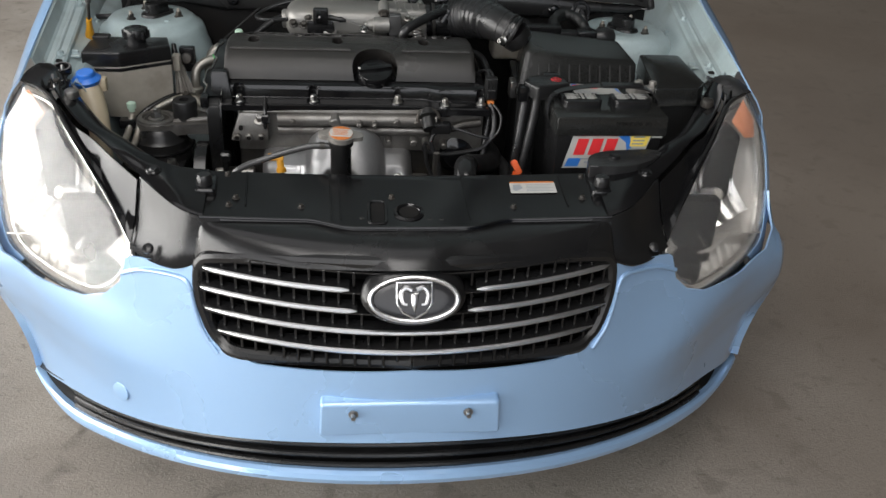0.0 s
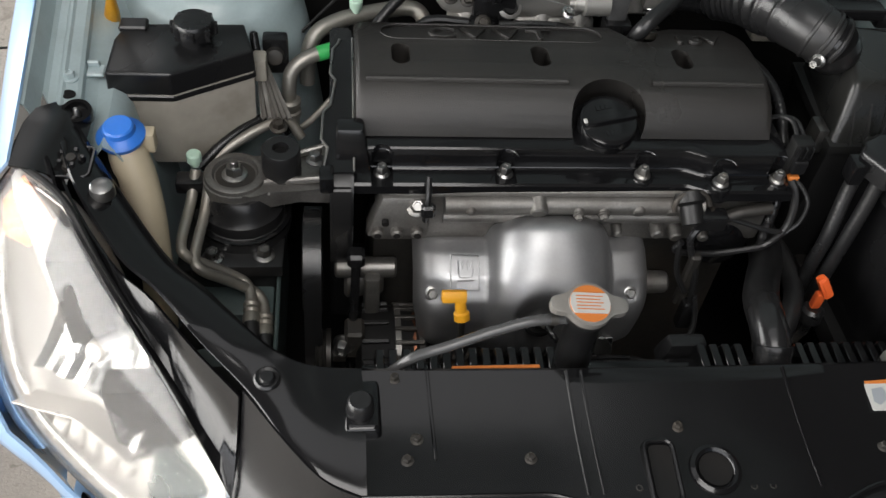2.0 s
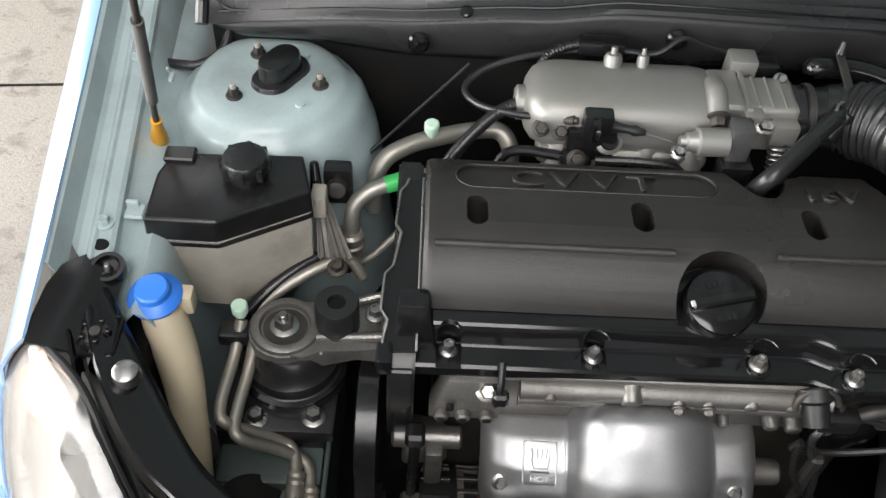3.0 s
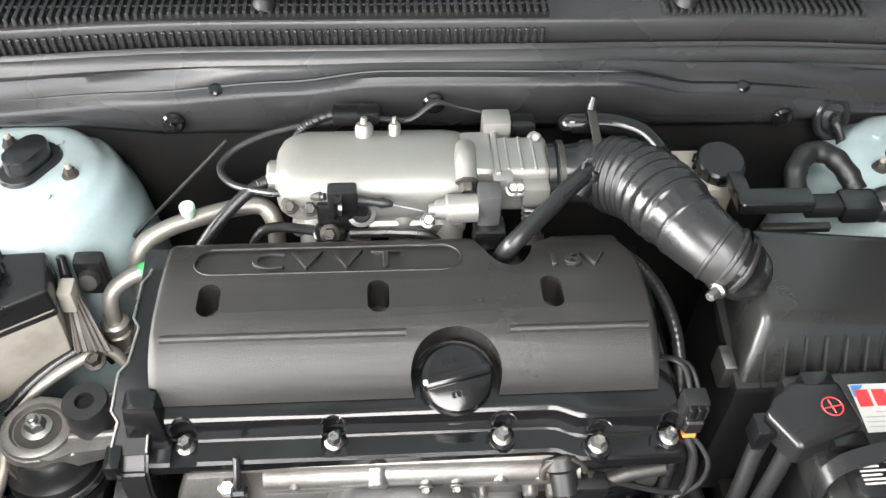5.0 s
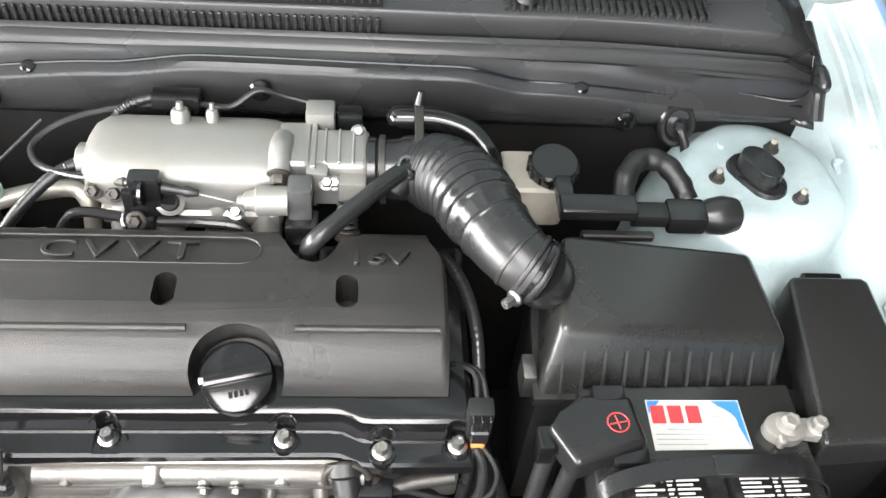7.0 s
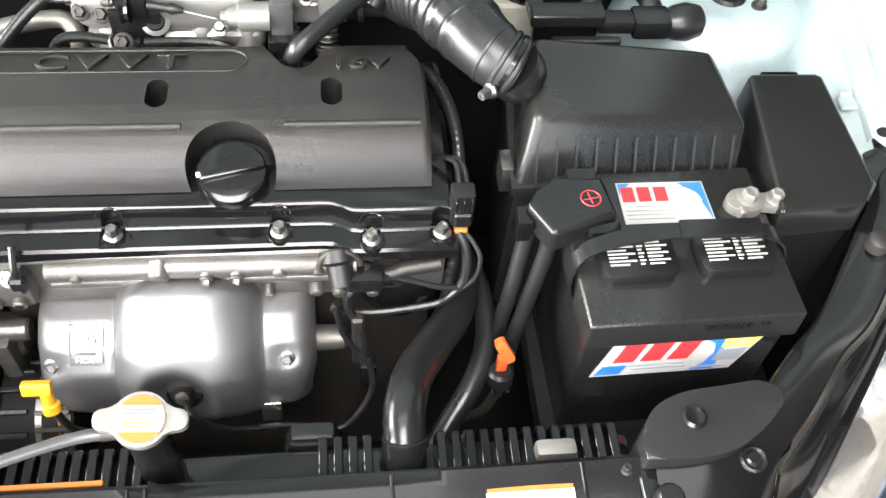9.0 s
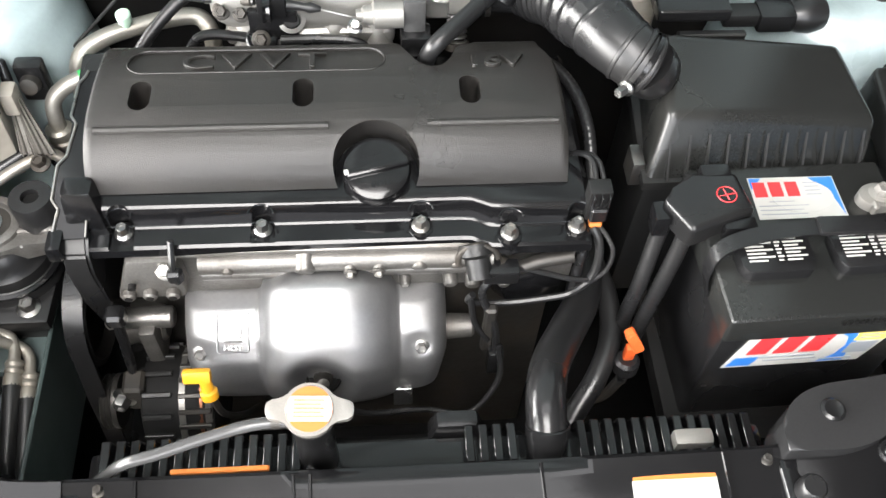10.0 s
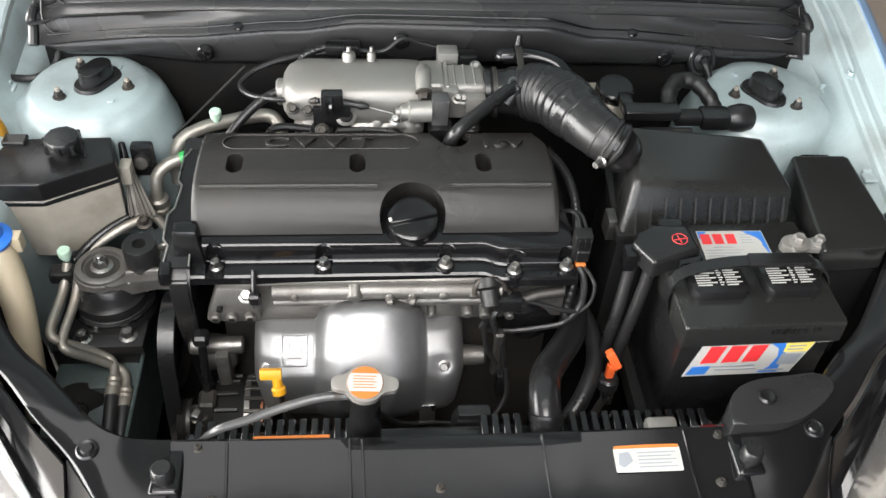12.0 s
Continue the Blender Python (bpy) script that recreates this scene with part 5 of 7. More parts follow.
def build_timing_end():
    out = [(0.738, 0.850), (0.640, 0.836), (0.560, 0.820), (0.515, 0.808), (0.500, 0.796), (0.494, 0.770), (0.500, 0.71), (0.512, 0.66), (0.54, 0.52), (0.73, 0.52)]
    bm = fresh()
    a = [bm.verts.new((-0.367, y, z)) for y, z in out]
    b = [bm.verts.new((-0.340, y, z)) for y, z in out]
    n = len(out)
    bm.faces.new(a)
    bm.faces.new(b[::-1])
    for k in range(n):
        bm.faces.new((a[k], b[k], b[(k + 1) % n], a[(k + 1) % n]))
    bmesh.ops.bevel(bm, geom=list(bm.edges), offset=0.003, segments=2, affect="EDGES", clamp_overlap=True)
    cover = part("timing_cover", bm, BLACK, engine, "black timing cover with a bright machined edge")
    edge = [(0.706, -0.355), (0.699, -0.357), (0.690, -0.363), (0.648, -0.366), (0.638, -0.360), (0.600, -0.366), (0.590, -0.374), (0.552, -0.376), (0.542, -0.369), (0.512, -0.374)]

    def plate_z(y):
        return between(y, [(0.50, 0.806), (0.56, 0.826), (0.64, 0.842), (0.74, 0.856)])
    ys = sorted({y for y, _ in edge} | {0.67, 0.62, 0.57, 0.53})
    rows = [[(between(y, edge[::-1]) * (1 - k) - 0.339 * k, y, plate_z(y) + 0.002 * k) for k in (0, 0.4, 1)] for y in ys]
    part("top_plate", sheet(fresh(), rows, 0.003), BLACK_GLOSS, cover, "glossy black plate with a stepped bright edge")
    part("bright_edge", tube(fresh(), [(x, y, plate_z(y) + 0.001) for y, x in edge], 0.0017, 6, 1, smooth=False), STEEL, cover)
    part("bright_edge", tube(fresh(), [(-0.3395, y, plate_z(y) + 0.0035) for y, _ in edge], 0.0013, 6, 1, smooth=False), STEEL, cover)
    bm = fresh()
    box(bm, (-0.378, 0.496, 0.792), (-0.362, 0.522, 0.815), 0.004, 2)
    part("lug", bm, BLACK_GLOSS, cover)
    # belt, pulleys, pump body and alternator
    bm = fresh()
    lathe(bm, (-0.402, 0.545, 0.625), (1, 0, 0), [(0.02, 0), (0.062, 0), (0.070, 0.003), (0.070, 0.022), (0.062, 0.025), (0.055, 0.012), (0.02, 0.012)], 40)
    part("pump_pulley", bm, DARK, engine)
    bm = sheet(fresh(), [[(-0.400 + 0.022 * k, *p) for p in [(0.545 + 0.0715 * math.cos(a), 0.625 + 0.0715 * math.sin(a)) for a in steps_of(0.2, math.pi, 16)] + [(0.46, 0.56), (0.44, 0.42), (0.47, 0.36), (0.60, 0.36)]] for k in (0, 1)], 0.005)
    part("belt", bm, RUBBER, engine, "black ribbed drive belt")
    bm = fresh()
    rod(bm, (-0.362, 0.515, 0.648), (-0.285, 0.515, 0.648), 0.013, 0.013, 18, 0.003)
    rod(bm, (-0.350, 0.53, 0.615), (-0.300, 0.53, 0.615), 0.028, 0.024, 20, 0.004)
    box(bm, (-0.325, 0.49, 0.575), (-0.305, 0.53, 0.650), 0.006, 2)
    rod(bm, (-0.33, 0.50, 0.567), (-0.305, 0.50, 0.567), 0.011, 0.011, 16, 0.002)
    part("pump_body", bm, CAST, engine, "cast pump body")
    bm = fresh()
    tube(bm, [(-0.336, 0.488, 0.70), (-0.338, 0.476, 0.62), (-0.342, 0.462, 0.53), (-0.346, 0.452, 0.46)], 0.006, 10)
    box(bm, (-0.347, 0.478, 0.685), (-0.326, 0.500, 0.706), 0.004, 1)
    part("adjuster_rod", bm, BLACK, engine)
    part("adjuster_bolt", bolt(fresh(), (-0.35, 0.452, 0.575), (-0.3, -1, 0.2), 0.010, 0.014), STEEL, engine)
    part("lower_bracket", box(fresh(), (-0.35, 0.445, 0.55), (-0.325, 0.475, 0.60), 0.004, 1), IRON, engine)


build_timing_end()


def build_alternator():
    a = thing("alternator", (-0.28, 0.46, 0.50), "alternator with slotted aluminium end frame", "alternator")
    c = Vector((-0.335, 0.470, 0.527))
    part("body", lathe(fresh(), c, (1, 0, 0), [(0, 0), (0.045, 0), (0.062, 0.006), (0.064, 0.03), (0.064, 0.06), (0.058, 0.088), (0.03, 0.096), (0, 0.096)], 36), DARK, a)
    part("pulley", lathe(fresh(), c + Vector((-0.052, 0, 0)), (1, 0, 0), [(0.008, 0), (0.032, 0), (0.034, 0.002), (0.031, 0.005), (0.034, 0.008), (0.031, 0.011), (0.034, 0.014), (0.034, 0.020), (0.010, 0.022), (0.010, 0.052)], 30), IRON, a)
    part("end_ring", lathe(fresh(), c + Vector((0.048, 0, 0)), (1, 0, 0), [(0.060, 0), (0.0665, 0.001), (0.0665, 0.008), (0.060, 0.009)], 36), CAST, a)
    part("end_ring", lathe(fresh(), c + Vector((0.078, 0, 0)), (1, 0, 0), [(0.056, 0), (0.0655, 0.001), (0.062, 0.008), (0.052, 0.009)], 36), CAST, a)
    for k in range(16):
        ang = 2 * math.pi * k / 16
        d = Vector((0, math.cos(ang), math.sin(ang)))
        bm = box(fresh(), (-0.017, -0.004, -0.003), (0.017, 0.004, 0.003), 0.001, 1)
        bmesh.ops.transform(bm, matrix=plane_at(c + Vector((0.024, 0, 0)) + d * 0.0645, (1, 0, 0), d), verts=bm.verts)
        part("slot_bar", bm, BLACK_MATT, a)
    for k in range(22):
        ang = 2 * math.pi * k / 22
        d = Vector((0, math.cos(ang), math.sin(ang)))
        bm = fresh()
        box(bm, (-0.019, -0.0032, -0.003), (0.019, 0.0032, 0.003), 0.001, 1)
        m = plane_at(c + Vector((0.067, 0, 0)) + d * 0.0645, (1, 0, 0), d)
        bmesh.ops.transform(bm, matrix=m, verts=bm.verts)
        part("fin", bm, IRON, a)
    part("winding", lathe(fresh(), c + Vector((0.055, 0, 0)), (1, 0, 0), [(0.050, 0), (0.0615, 0.004), (0.0615, 0.020), (0.050, 0.024)], 30), COPPER, a)


build_alternator()


SHIELD_LINE = [(0.0, 0.534, 0.694), (0.08, 0.526, 0.704), (0.18, 0.512, 0.708), (0.32, 0.490, 0.703), (0.5, 0.462, 0.688), (0.66, 0.443, 0.666), (0.82, 0.434, 0.638), (0.93, 0.434, 0.600), (1.0, 0.444, 0.570), (1.2, 0.480, 0.515)]


def shield_at(u, v):
    """A place on the shield: a line from the head down to its hem, with three bulging lobes across."""
    x = -0.120 + 0.147 * u * (1 - 0.05 * smooth_step(v, 0.72, 1.0))
    a = abs((x + 0.105) / 0.074)
    mid = math.sqrt(max(0, 1 - a ** 2.6)) if a < 1 else 0
    lobes = math.sqrt(max(0, 1 - abs(u) ** 9))
    w = v * (1.0 + 0.15 * smooth_step(1.1 - a, 0, 1.0) - 0.06 * abs(u) ** 6)
    y0, z0 = between(w, [(p, q) for p, q, _ in SHIELD_LINE]), between(w, [(p, q) for p, _, q in SHIELD_LINE])
    out = (0.042 * mid * (1 - 0.55 * smooth_step(v, 0.5, 1.0)) + 0.016 * lobes * (1 - 0.5 * smooth_step(v, 0.7, 1.0))) * smooth_step(v, -0.22, 0.2) - 0.008
    scoop = math.hypot((x + 0.114) / 0.038, (v - 0.70) / 0.20)
    out -= 0.036 * (1 - smooth_step(scoop, 0.35, 1.1))
    dip = 0.007 * math.exp(-(((x + 0.245) / 0.016) ** 2 + ((v - 0.62) / 0.10) ** 2)) + 0.007 * math.exp(-(((x + 0.006) / 0.016) ** 2 + ((v - 0.62) / 0.10) ** 2))
    roll = abs(u) ** 18 * 0.030 + max(0, v - 0.92) ** 2 * 1.5
    out -= dip
    return Vector((x, y0 - out * 0.75 + roll * 0.7, z0 + out * 0.62 - roll * 0.5 + 0.032 * mid * (1 - smooth_step(v, 0, 0.55)) - 0.006 * (1 - mid) * (1 - smooth_step(v, 0, 0.4))))


def build_shield():
    rows = [[shield_at(u, v) for u in steps_of(-1, 1, 90)] for v in steps_of(0, 1, 40)]
    sh = part("heat_shield", sheet(fresh(), rows, 0.0012), SHIELD, engine, "pressed aluminium exhaust heat shield with three lobes", sharp=80)
    for u in (-0.86, 0.79):
        c = shield_at(u, 0.62)
        part("shield_bolt", bolt(fresh(), c + Vector((0, 0.001, -0.001)), (0, -0.75, 0.6), 0.0065, 0.008), STEEL, sh)
    p, q = shield_at(-0.60, 0.36), shield_at(-0.60, 0.56)
    m = plane_at(shield_at(-0.60, 0.46), shield_at(-0.52, 0.46) - shield_at(-0.68, 0.46), p - q)
    bm = fresh()
    out = round_rect(0.034, 0.044, 0.003)
    tube(bm, [m @ Vector((x, y, 0.0015)) for x, y in out + out[:1]], 0.0008, 6, 1, smooth=False)
    for k in range(4):
        tube(bm, [m @ Vector((-0.007 + 0.0045 * k, 0.004, 0.0015)), m @ Vector((-0.0085 + 0.0056 * k, 0.014, 0.0015))], 0.0007, 6, 1, smooth=False)
    tube(bm, [m @ Vector((x, y, 0.0015)) for x, y in ((-0.009, 0.004), (-0.006, -0.006), (0.008, -0.006), (0.010, 0.006))], 0.0007, 6, 1, smooth=False)
    tube(bm, [m @ Vector((-0.010, -0.010, 0.0015)), m @ Vector((0.010, -0.010, 0.0015))], 0.0010, 6, 1, smooth=False)
    part("embossed_sign", bm, SHIELD, sh, "embossed hand sign in a frame")
    lettering("lettering", "HOT", 0.008, m @ Matrix.Translation((0, -0.017, 0.001)), SHIELD, sh, 0.0004, 1.2)
    c, w = shield_at(0.04, 0.70), Vector((0.05, -0.72, 0.68)).normalized()
    part("sensor_hole", lathe(fresh(), c - w * 0.004, w, [(0.021, 0), (0.0205, 0.004), (0.018, 0.006), (0.0165, 0.002), (0, 0.0)], 28), DARK, sh)
    part("oxygen_sensor", lathe(fresh(), c - w * 0.006, w, [(0, 0), (0.011, 0), (0.011, 0.010), (0.008, 0.014), (0.007, 0.030), (0, 0.032)], 20), IRON, sh)
    bm = fresh()
    tube(bm, [c + w * 0.02, c + Vector((0.015, -0.035, 0.005)), c + Vector((0.05, -0.03, -0.035)), (0.0, 0.41, 0.592), (0.05, 0.405, 0.588), (0.085, 0.43, 0.62), (0.084, 0.455, 0.66)], 0.0036, 8)
    part("sensor_lead", bm, RUBBER, sh)
    bm = fresh()
    box(bm, (-0.036, 0.424, 0.584), (-0.014, 0.430, 0.608), 0.001, 1, turn=(-25, 0, 0))
    part("clip", bm, STEEL, sh)
    bm = fresh()
    rod(bm, (0.015, 0.49, 0.645), (0.060, 0.49, 0.645), 0.016, 0.014, 18, 0.003)
    part("manifold_stud", bm, CAST, engine)


build_shield()

# ---- things in the bay, the large ones first ----
def build_battery():
    b = thing("car_battery", (0.39, 0.465, 0.61), "black car battery with white, red and blue labels", "battery")
    yaw = pose(0, 0, 0, 0, 0, 1.5)
    about = Matrix.Translation((0.282, 0.372, 0)) @ yaw @ Matrix.Translation((-0.282, -0.372, 0))

    def placed(bm):
        bmesh.ops.transform(bm, matrix=about, verts=bm.verts)
        return bm
    case = part("case", placed(box(fresh(), (0.288, 0.379, 0.612), (0.490, 0.556, 0.815), 0.005, 2)), BLACK, b)
    lid = part("lid", placed(box(fresh(), (0.282, 0.372, 0.796), (0.497, 0.562, 0.834), 0.005, 3, taper=(0.99, 0.985))), DUSTY_SHEEN, b, "black lid")
    for x in (0.342, 0.440):
        out = [(x - 0.038, 0.428), (x - 0.032, 0.418), (x + 0.032, 0.418), (x + 0.038, 0.428), (x + 0.038, 0.462), (x - 0.038, 0.462)]
        cap = part("vent_cap", placed(prism(fresh(), out, 0.832, 0.848, 0.004, 2)), BLACK, b, "black vent cap with white print")
        bm = fresh()
        for k in range(7):
            for a, w in ((-0.030, 0.027), (0.000, 0.006), (0.009, 0.021)):
                y = 0.4555 - 0.0042 * k
                flat_on(bm, Matrix.Translation((0, 0, 0.8482)), [(x + a, y), (x + a + w * (0.7 + 0.3 * (k % 2)), y), (x + a + w * (0.7 + 0.3 * (k % 2)), y + 0.0019), (x + a, y + 0.0019)], 0.0005)
        part("print", placed(bm), LABEL, cap)
    # top label
    m = about @ Matrix.Translation((0.391, 0.517, 0.8342)) @ pose(0, 0, 0, 0, 0, -1.5) @ Matrix.Diagonal((0.88, 0.86, 1, 1))
    lab = part("top_label", flat_on(fresh(), m, [(-0.052, -0.033), (0.055, -0.031), (0.053, 0.030), (-0.052, 0.030)], 0.0006), LABEL, b, "white label with red blocks and blue corners")
    part("blue_corner", flat_on(fresh(), m, [(0.022, 0.0285), (0.0515, 0.0285), (0.053, -0.029), (0.049, -0.014), (0.042, 0.010)], 0.0009), LABEL_BLUE, lab)
    part("blue_corner", flat_on(fresh(), m, [(-0.0505, 0.0285), (-0.036, 0.0285), (-0.0505, 0.012)], 0.0009), LABEL_BLUE, lab)
    part("white_field", flat_on(fresh(), m, [(0.008 + 0.038 * math.cos(a), 0.000 + 0.025 * math.sin(a)) for a in (2 * math.pi * k / 24 for k in range(24))], 0.0011), LABEL, lab)
    for x in (-0.041, -0.0215, -0.0015):
        part("red_block", flat_on(fresh(), m, [(x - 0.0075, 0.000), (x + 0.0075, 0.000), (x + 0.0075, 0.022), (x - 0.0075, 0.022)], 0.0015), LABEL_RED, lab)
    for k, (a, w) in enumerate(((-0.034, 0.030), (-0.048, 0.060), (-0.048, 0.052), (-0.048, 0.055))):
        part("small_print", flat_on(fresh(), m, [(a, -0.008 - 0.0062 * k), (a + w, -0.008 - 0.0062 * k), (a + w, -0.0071 - 0.0062 * k), (a, -0.0071 - 0.0062 * k)], 0.0014), LABEL_GREY, lab)
    for k in range(4):
        part("small_print", flat_on(fresh(), m, [(0.014, 0.020 - 0.006 * k), (0.032, 0.020 - 0.006 * k), (0.032, 0.0211 - 0.006 * k), (0.014, 0.0211 - 0.006 * k)], 0.0014), LABEL_GREY, lab)
    # front label, a slanted panel below the rim
    m = about @ plane_at((0.385, 0.3782, 0.764), (1, 0, 0), (0, 0, 1))
    lab = part("front_label", flat_on(fresh(), m, [(-0.082, -0.034), (0.066, -0.034), (0.086, 0.037), (-0.066, 0.037)], 0.0006), LABEL, b, "white front label with red blocks")
    part("blue_swoosh", flat_on(fresh(), m, [(0.020, -0.032), (0.034, -0.020), (0.040, 0.0), (0.036, 0.018), (0.016, 0.034), (0.040, 0.0352), (0.048, 0.010), (0.048, -0.032)], 0.0009), LABEL_BLUE, lab)
    part("blue_box", flat_on(fresh(), m, [(-0.078, -0.031), (-0.052, -0.031), (-0.046, -0.014), (-0.072, -0.014)], 0.0009), LABEL_BLUE, lab)
    part("yellow_box", flat_on(fresh(), m, [(0.044, 0.010), (0.076, 0.010), (0.083, 0.035), (0.046, 0.035)], 0.0011), LABEL_YELLOW, lab)
    part("bar_code", flat_on(fresh(), m, [(0.042, -0.016), (0.068, -0.016), (0.073, 0.006), (0.044, 0.006)], 0.0011), LABEL_GREY, lab)
    for k, (x0, x1, y0) in enumerate(((0.050, 0.072, 0.028), (0.049, 0.072, 0.0205), (0.048, 0.070, 0.014), (-0.048, 0.012, -0.0165), (-0.040, 0.016, -0.0235), (0.022, 0.056, -0.028))):
        part("small_print", flat_on(fresh(), m, [(x0, y0), (x1, y0), (x1, y0 + 0.0028), (x0, y0 + 0.0028)], 0.0014), LABEL_GREY, lab)
    for x in (-0.050, -0.022, 0.006):
        part("red_block", flat_on(fresh(), m, [(x - 0.0135, -0.007), (x + 0.0075, -0.007), (x + 0.0145, 0.026), (x - 0.0065, 0.026)], 0.0013), LABEL_RED, lab)
    part("end_sticker", flat_on(fresh(), about @ plane_at((0.4825, 0.3782, 0.795), (1, 0, 0), (0, 0, 1)), [(-0.012, -0.004), (0.008, -0.004), (0.008, 0.005), (-0.012, 0.005)], 0.0006), LABEL, b)
    bm = fresh()
    for k in range(11):
        if k in (8,):
            continue
        x = 0.398 + 0.0062 * k
        flat_on(bm, about @ plane_at((x, 0.3715, 0.822), (1, 0, 0), (0, 0, 1)), [(-0.0018, -0.003), (0.0018, -0.003), (0.0018, 0.003), (-0.0018, 0.003)], 0.0006)
    part("stamped_code", bm, BLACK_MATT, lid)
    # carrying strap
    pts = [(0.279, 0.432, 0.800), (0.274, 0.438, 0.828), (0.288, 0.448, 0.852), (0.33, 0.456, 0.862), (0.385, 0.459, 0.866), (0.44, 0.459, 0.865), (0.476, 0.458, 0.858), (0.494, 0.455, 0.838), (0.499, 0.452, 0.80)]
    way = spline(pts, 6)
    rows = [[p + Vector((0, d, 0)) for p in way] for d in (-0.009, -0.005, 0.005, 0.009)]
    strap = part("carrying_strap", sheet(fresh(), rows, 0.0022), BLACK, b, "black plastic carrying strap")
    part("strap_sleeve", box(fresh(), (0.380, 0.4485, 0.8625), (0.462, 0.4695, 0.8695), 0.003, 2), BLACK, strap)
    # clamp on the bare terminal
    bm = fresh()
    lathe(bm, (0.470, 0.511, 0.832), (0, 0, 1), [(0, 0), (0.0105, 0), (0.010, 0.014), (0.008, 0.016), (0, 0.016)], 22)
    part("terminal", bm, STEEL, b)
    bm = fresh()
    prism(bm, [(0.470 + 0.019 * math.cos(t) * (1.15 if math.cos(t) < 0 else 1), 0.511 + 0.016 * math.sin(t)) for t in steps_of(0, 2 * math.pi, 24)[:-1]], 0.834, 0.846, 0.003, 2)
    prism(bm, [(0.483, 0.502), (0.509, 0.498), (0.515, 0.508), (0.511, 0.522), (0.484, 0.521)], 0.835, 0.844, 0.002, 2)
    box(bm, (0.458, 0.492, 0.834), (0.465, 0.502, 0.848), 0.002, 1)
    bolt(bm, (0.472, 0.512, 0.845), (0, 0, 1), 0.009, 0.009)
    bolt(bm, (0.500, 0.511, 0.843), (0, 0, 1), 0.0075, 0.010)
    part("clamp", bm, CAST_PALE, b, "whitened lead terminal clamp")
    # tray
    bm = fresh()
    box(bm, (0.270, 0.352, 0.585), (0.510, 0.575, 0.618), 0.006, 2)
    box(bm, (0.345, 0.335, 0.600), (0.405, 0.362, 0.640), 0.005, 2)
    part("tray", bm, DARK, b)
    part("tray_bolt", bolt(fresh(), (0.375, 0.336, 0.622), (0, -1, 0.2), 0.009, 0.010), IRON, b)


build_battery()


def build_terminal_cover():
    c = thing("terminal_cover", (0.285, 0.51, 0.834), "black plastic cover over the battery terminal with a red mark", "terminal cover")
    out = [(0.238, 0.505), (0.250, 0.519), (0.272, 0.539), (0.322, 0.538), (0.331, 0.488), (0.260, 0.464)]
    part("shell", prism(fresh(), out, 0.830, 0.857, 0.006, 3, shrink=0.97), BLACK, c)
    for lo, hi in (((0.285, 0.532, 0.838), (0.316, 0.548, 0.858)), ((0.296, 0.470, 0.834), (0.330, 0.486, 0.850)), ((0.230, 0.486, 0.818), (0.246, 0.510, 0.848))):
        part("catch", box(fresh(), lo, hi, 0.003, 2), BLACK_GLOSS, c)
    bm = fresh()
    ring = [(0.304 + 0.010 * math.cos(a), 0.508 + 0.010 * math.sin(a), 0.8572) for a in steps_of(0, 2 * math.pi, 20)]
    tube(bm, ring, 0.0006, 6, 1, smooth=False)
    tube(bm, [(0.296, 0.506, 0.8574), (0.312, 0.509, 0.8574)], 0.0006, 6, 1, smooth=False)
    tube(bm, [(0.305, 0.501, 0.8574), (0.302, 0.515, 0.8574)], 0.0006, 6, 1, smooth=False)
    part("red_mark", bm, LABEL_RED, c)
    for k, way in enumerate(([(0.250, 0.505, 0.84), (0.243, 0.497, 0.80), (0.234, 0.478, 0.74), (0.228, 0.470, 0.68), (0.236, 0.47, 0.60)], [(0.266, 0.488, 0.838), (0.262, 0.480, 0.80), (0.250, 0.466, 0.73), (0.240, 0.455, 0.66), (0.244, 0.45, 0.58)])):
        bm = tube(fresh(), way, lambda t: 0.0086 + 0.0002 * math.sin(t * 260), 12, 30)
        part("cable_conduit", bm, RUBBER, c, "black corrugated cable conduit")


build_terminal_cover()


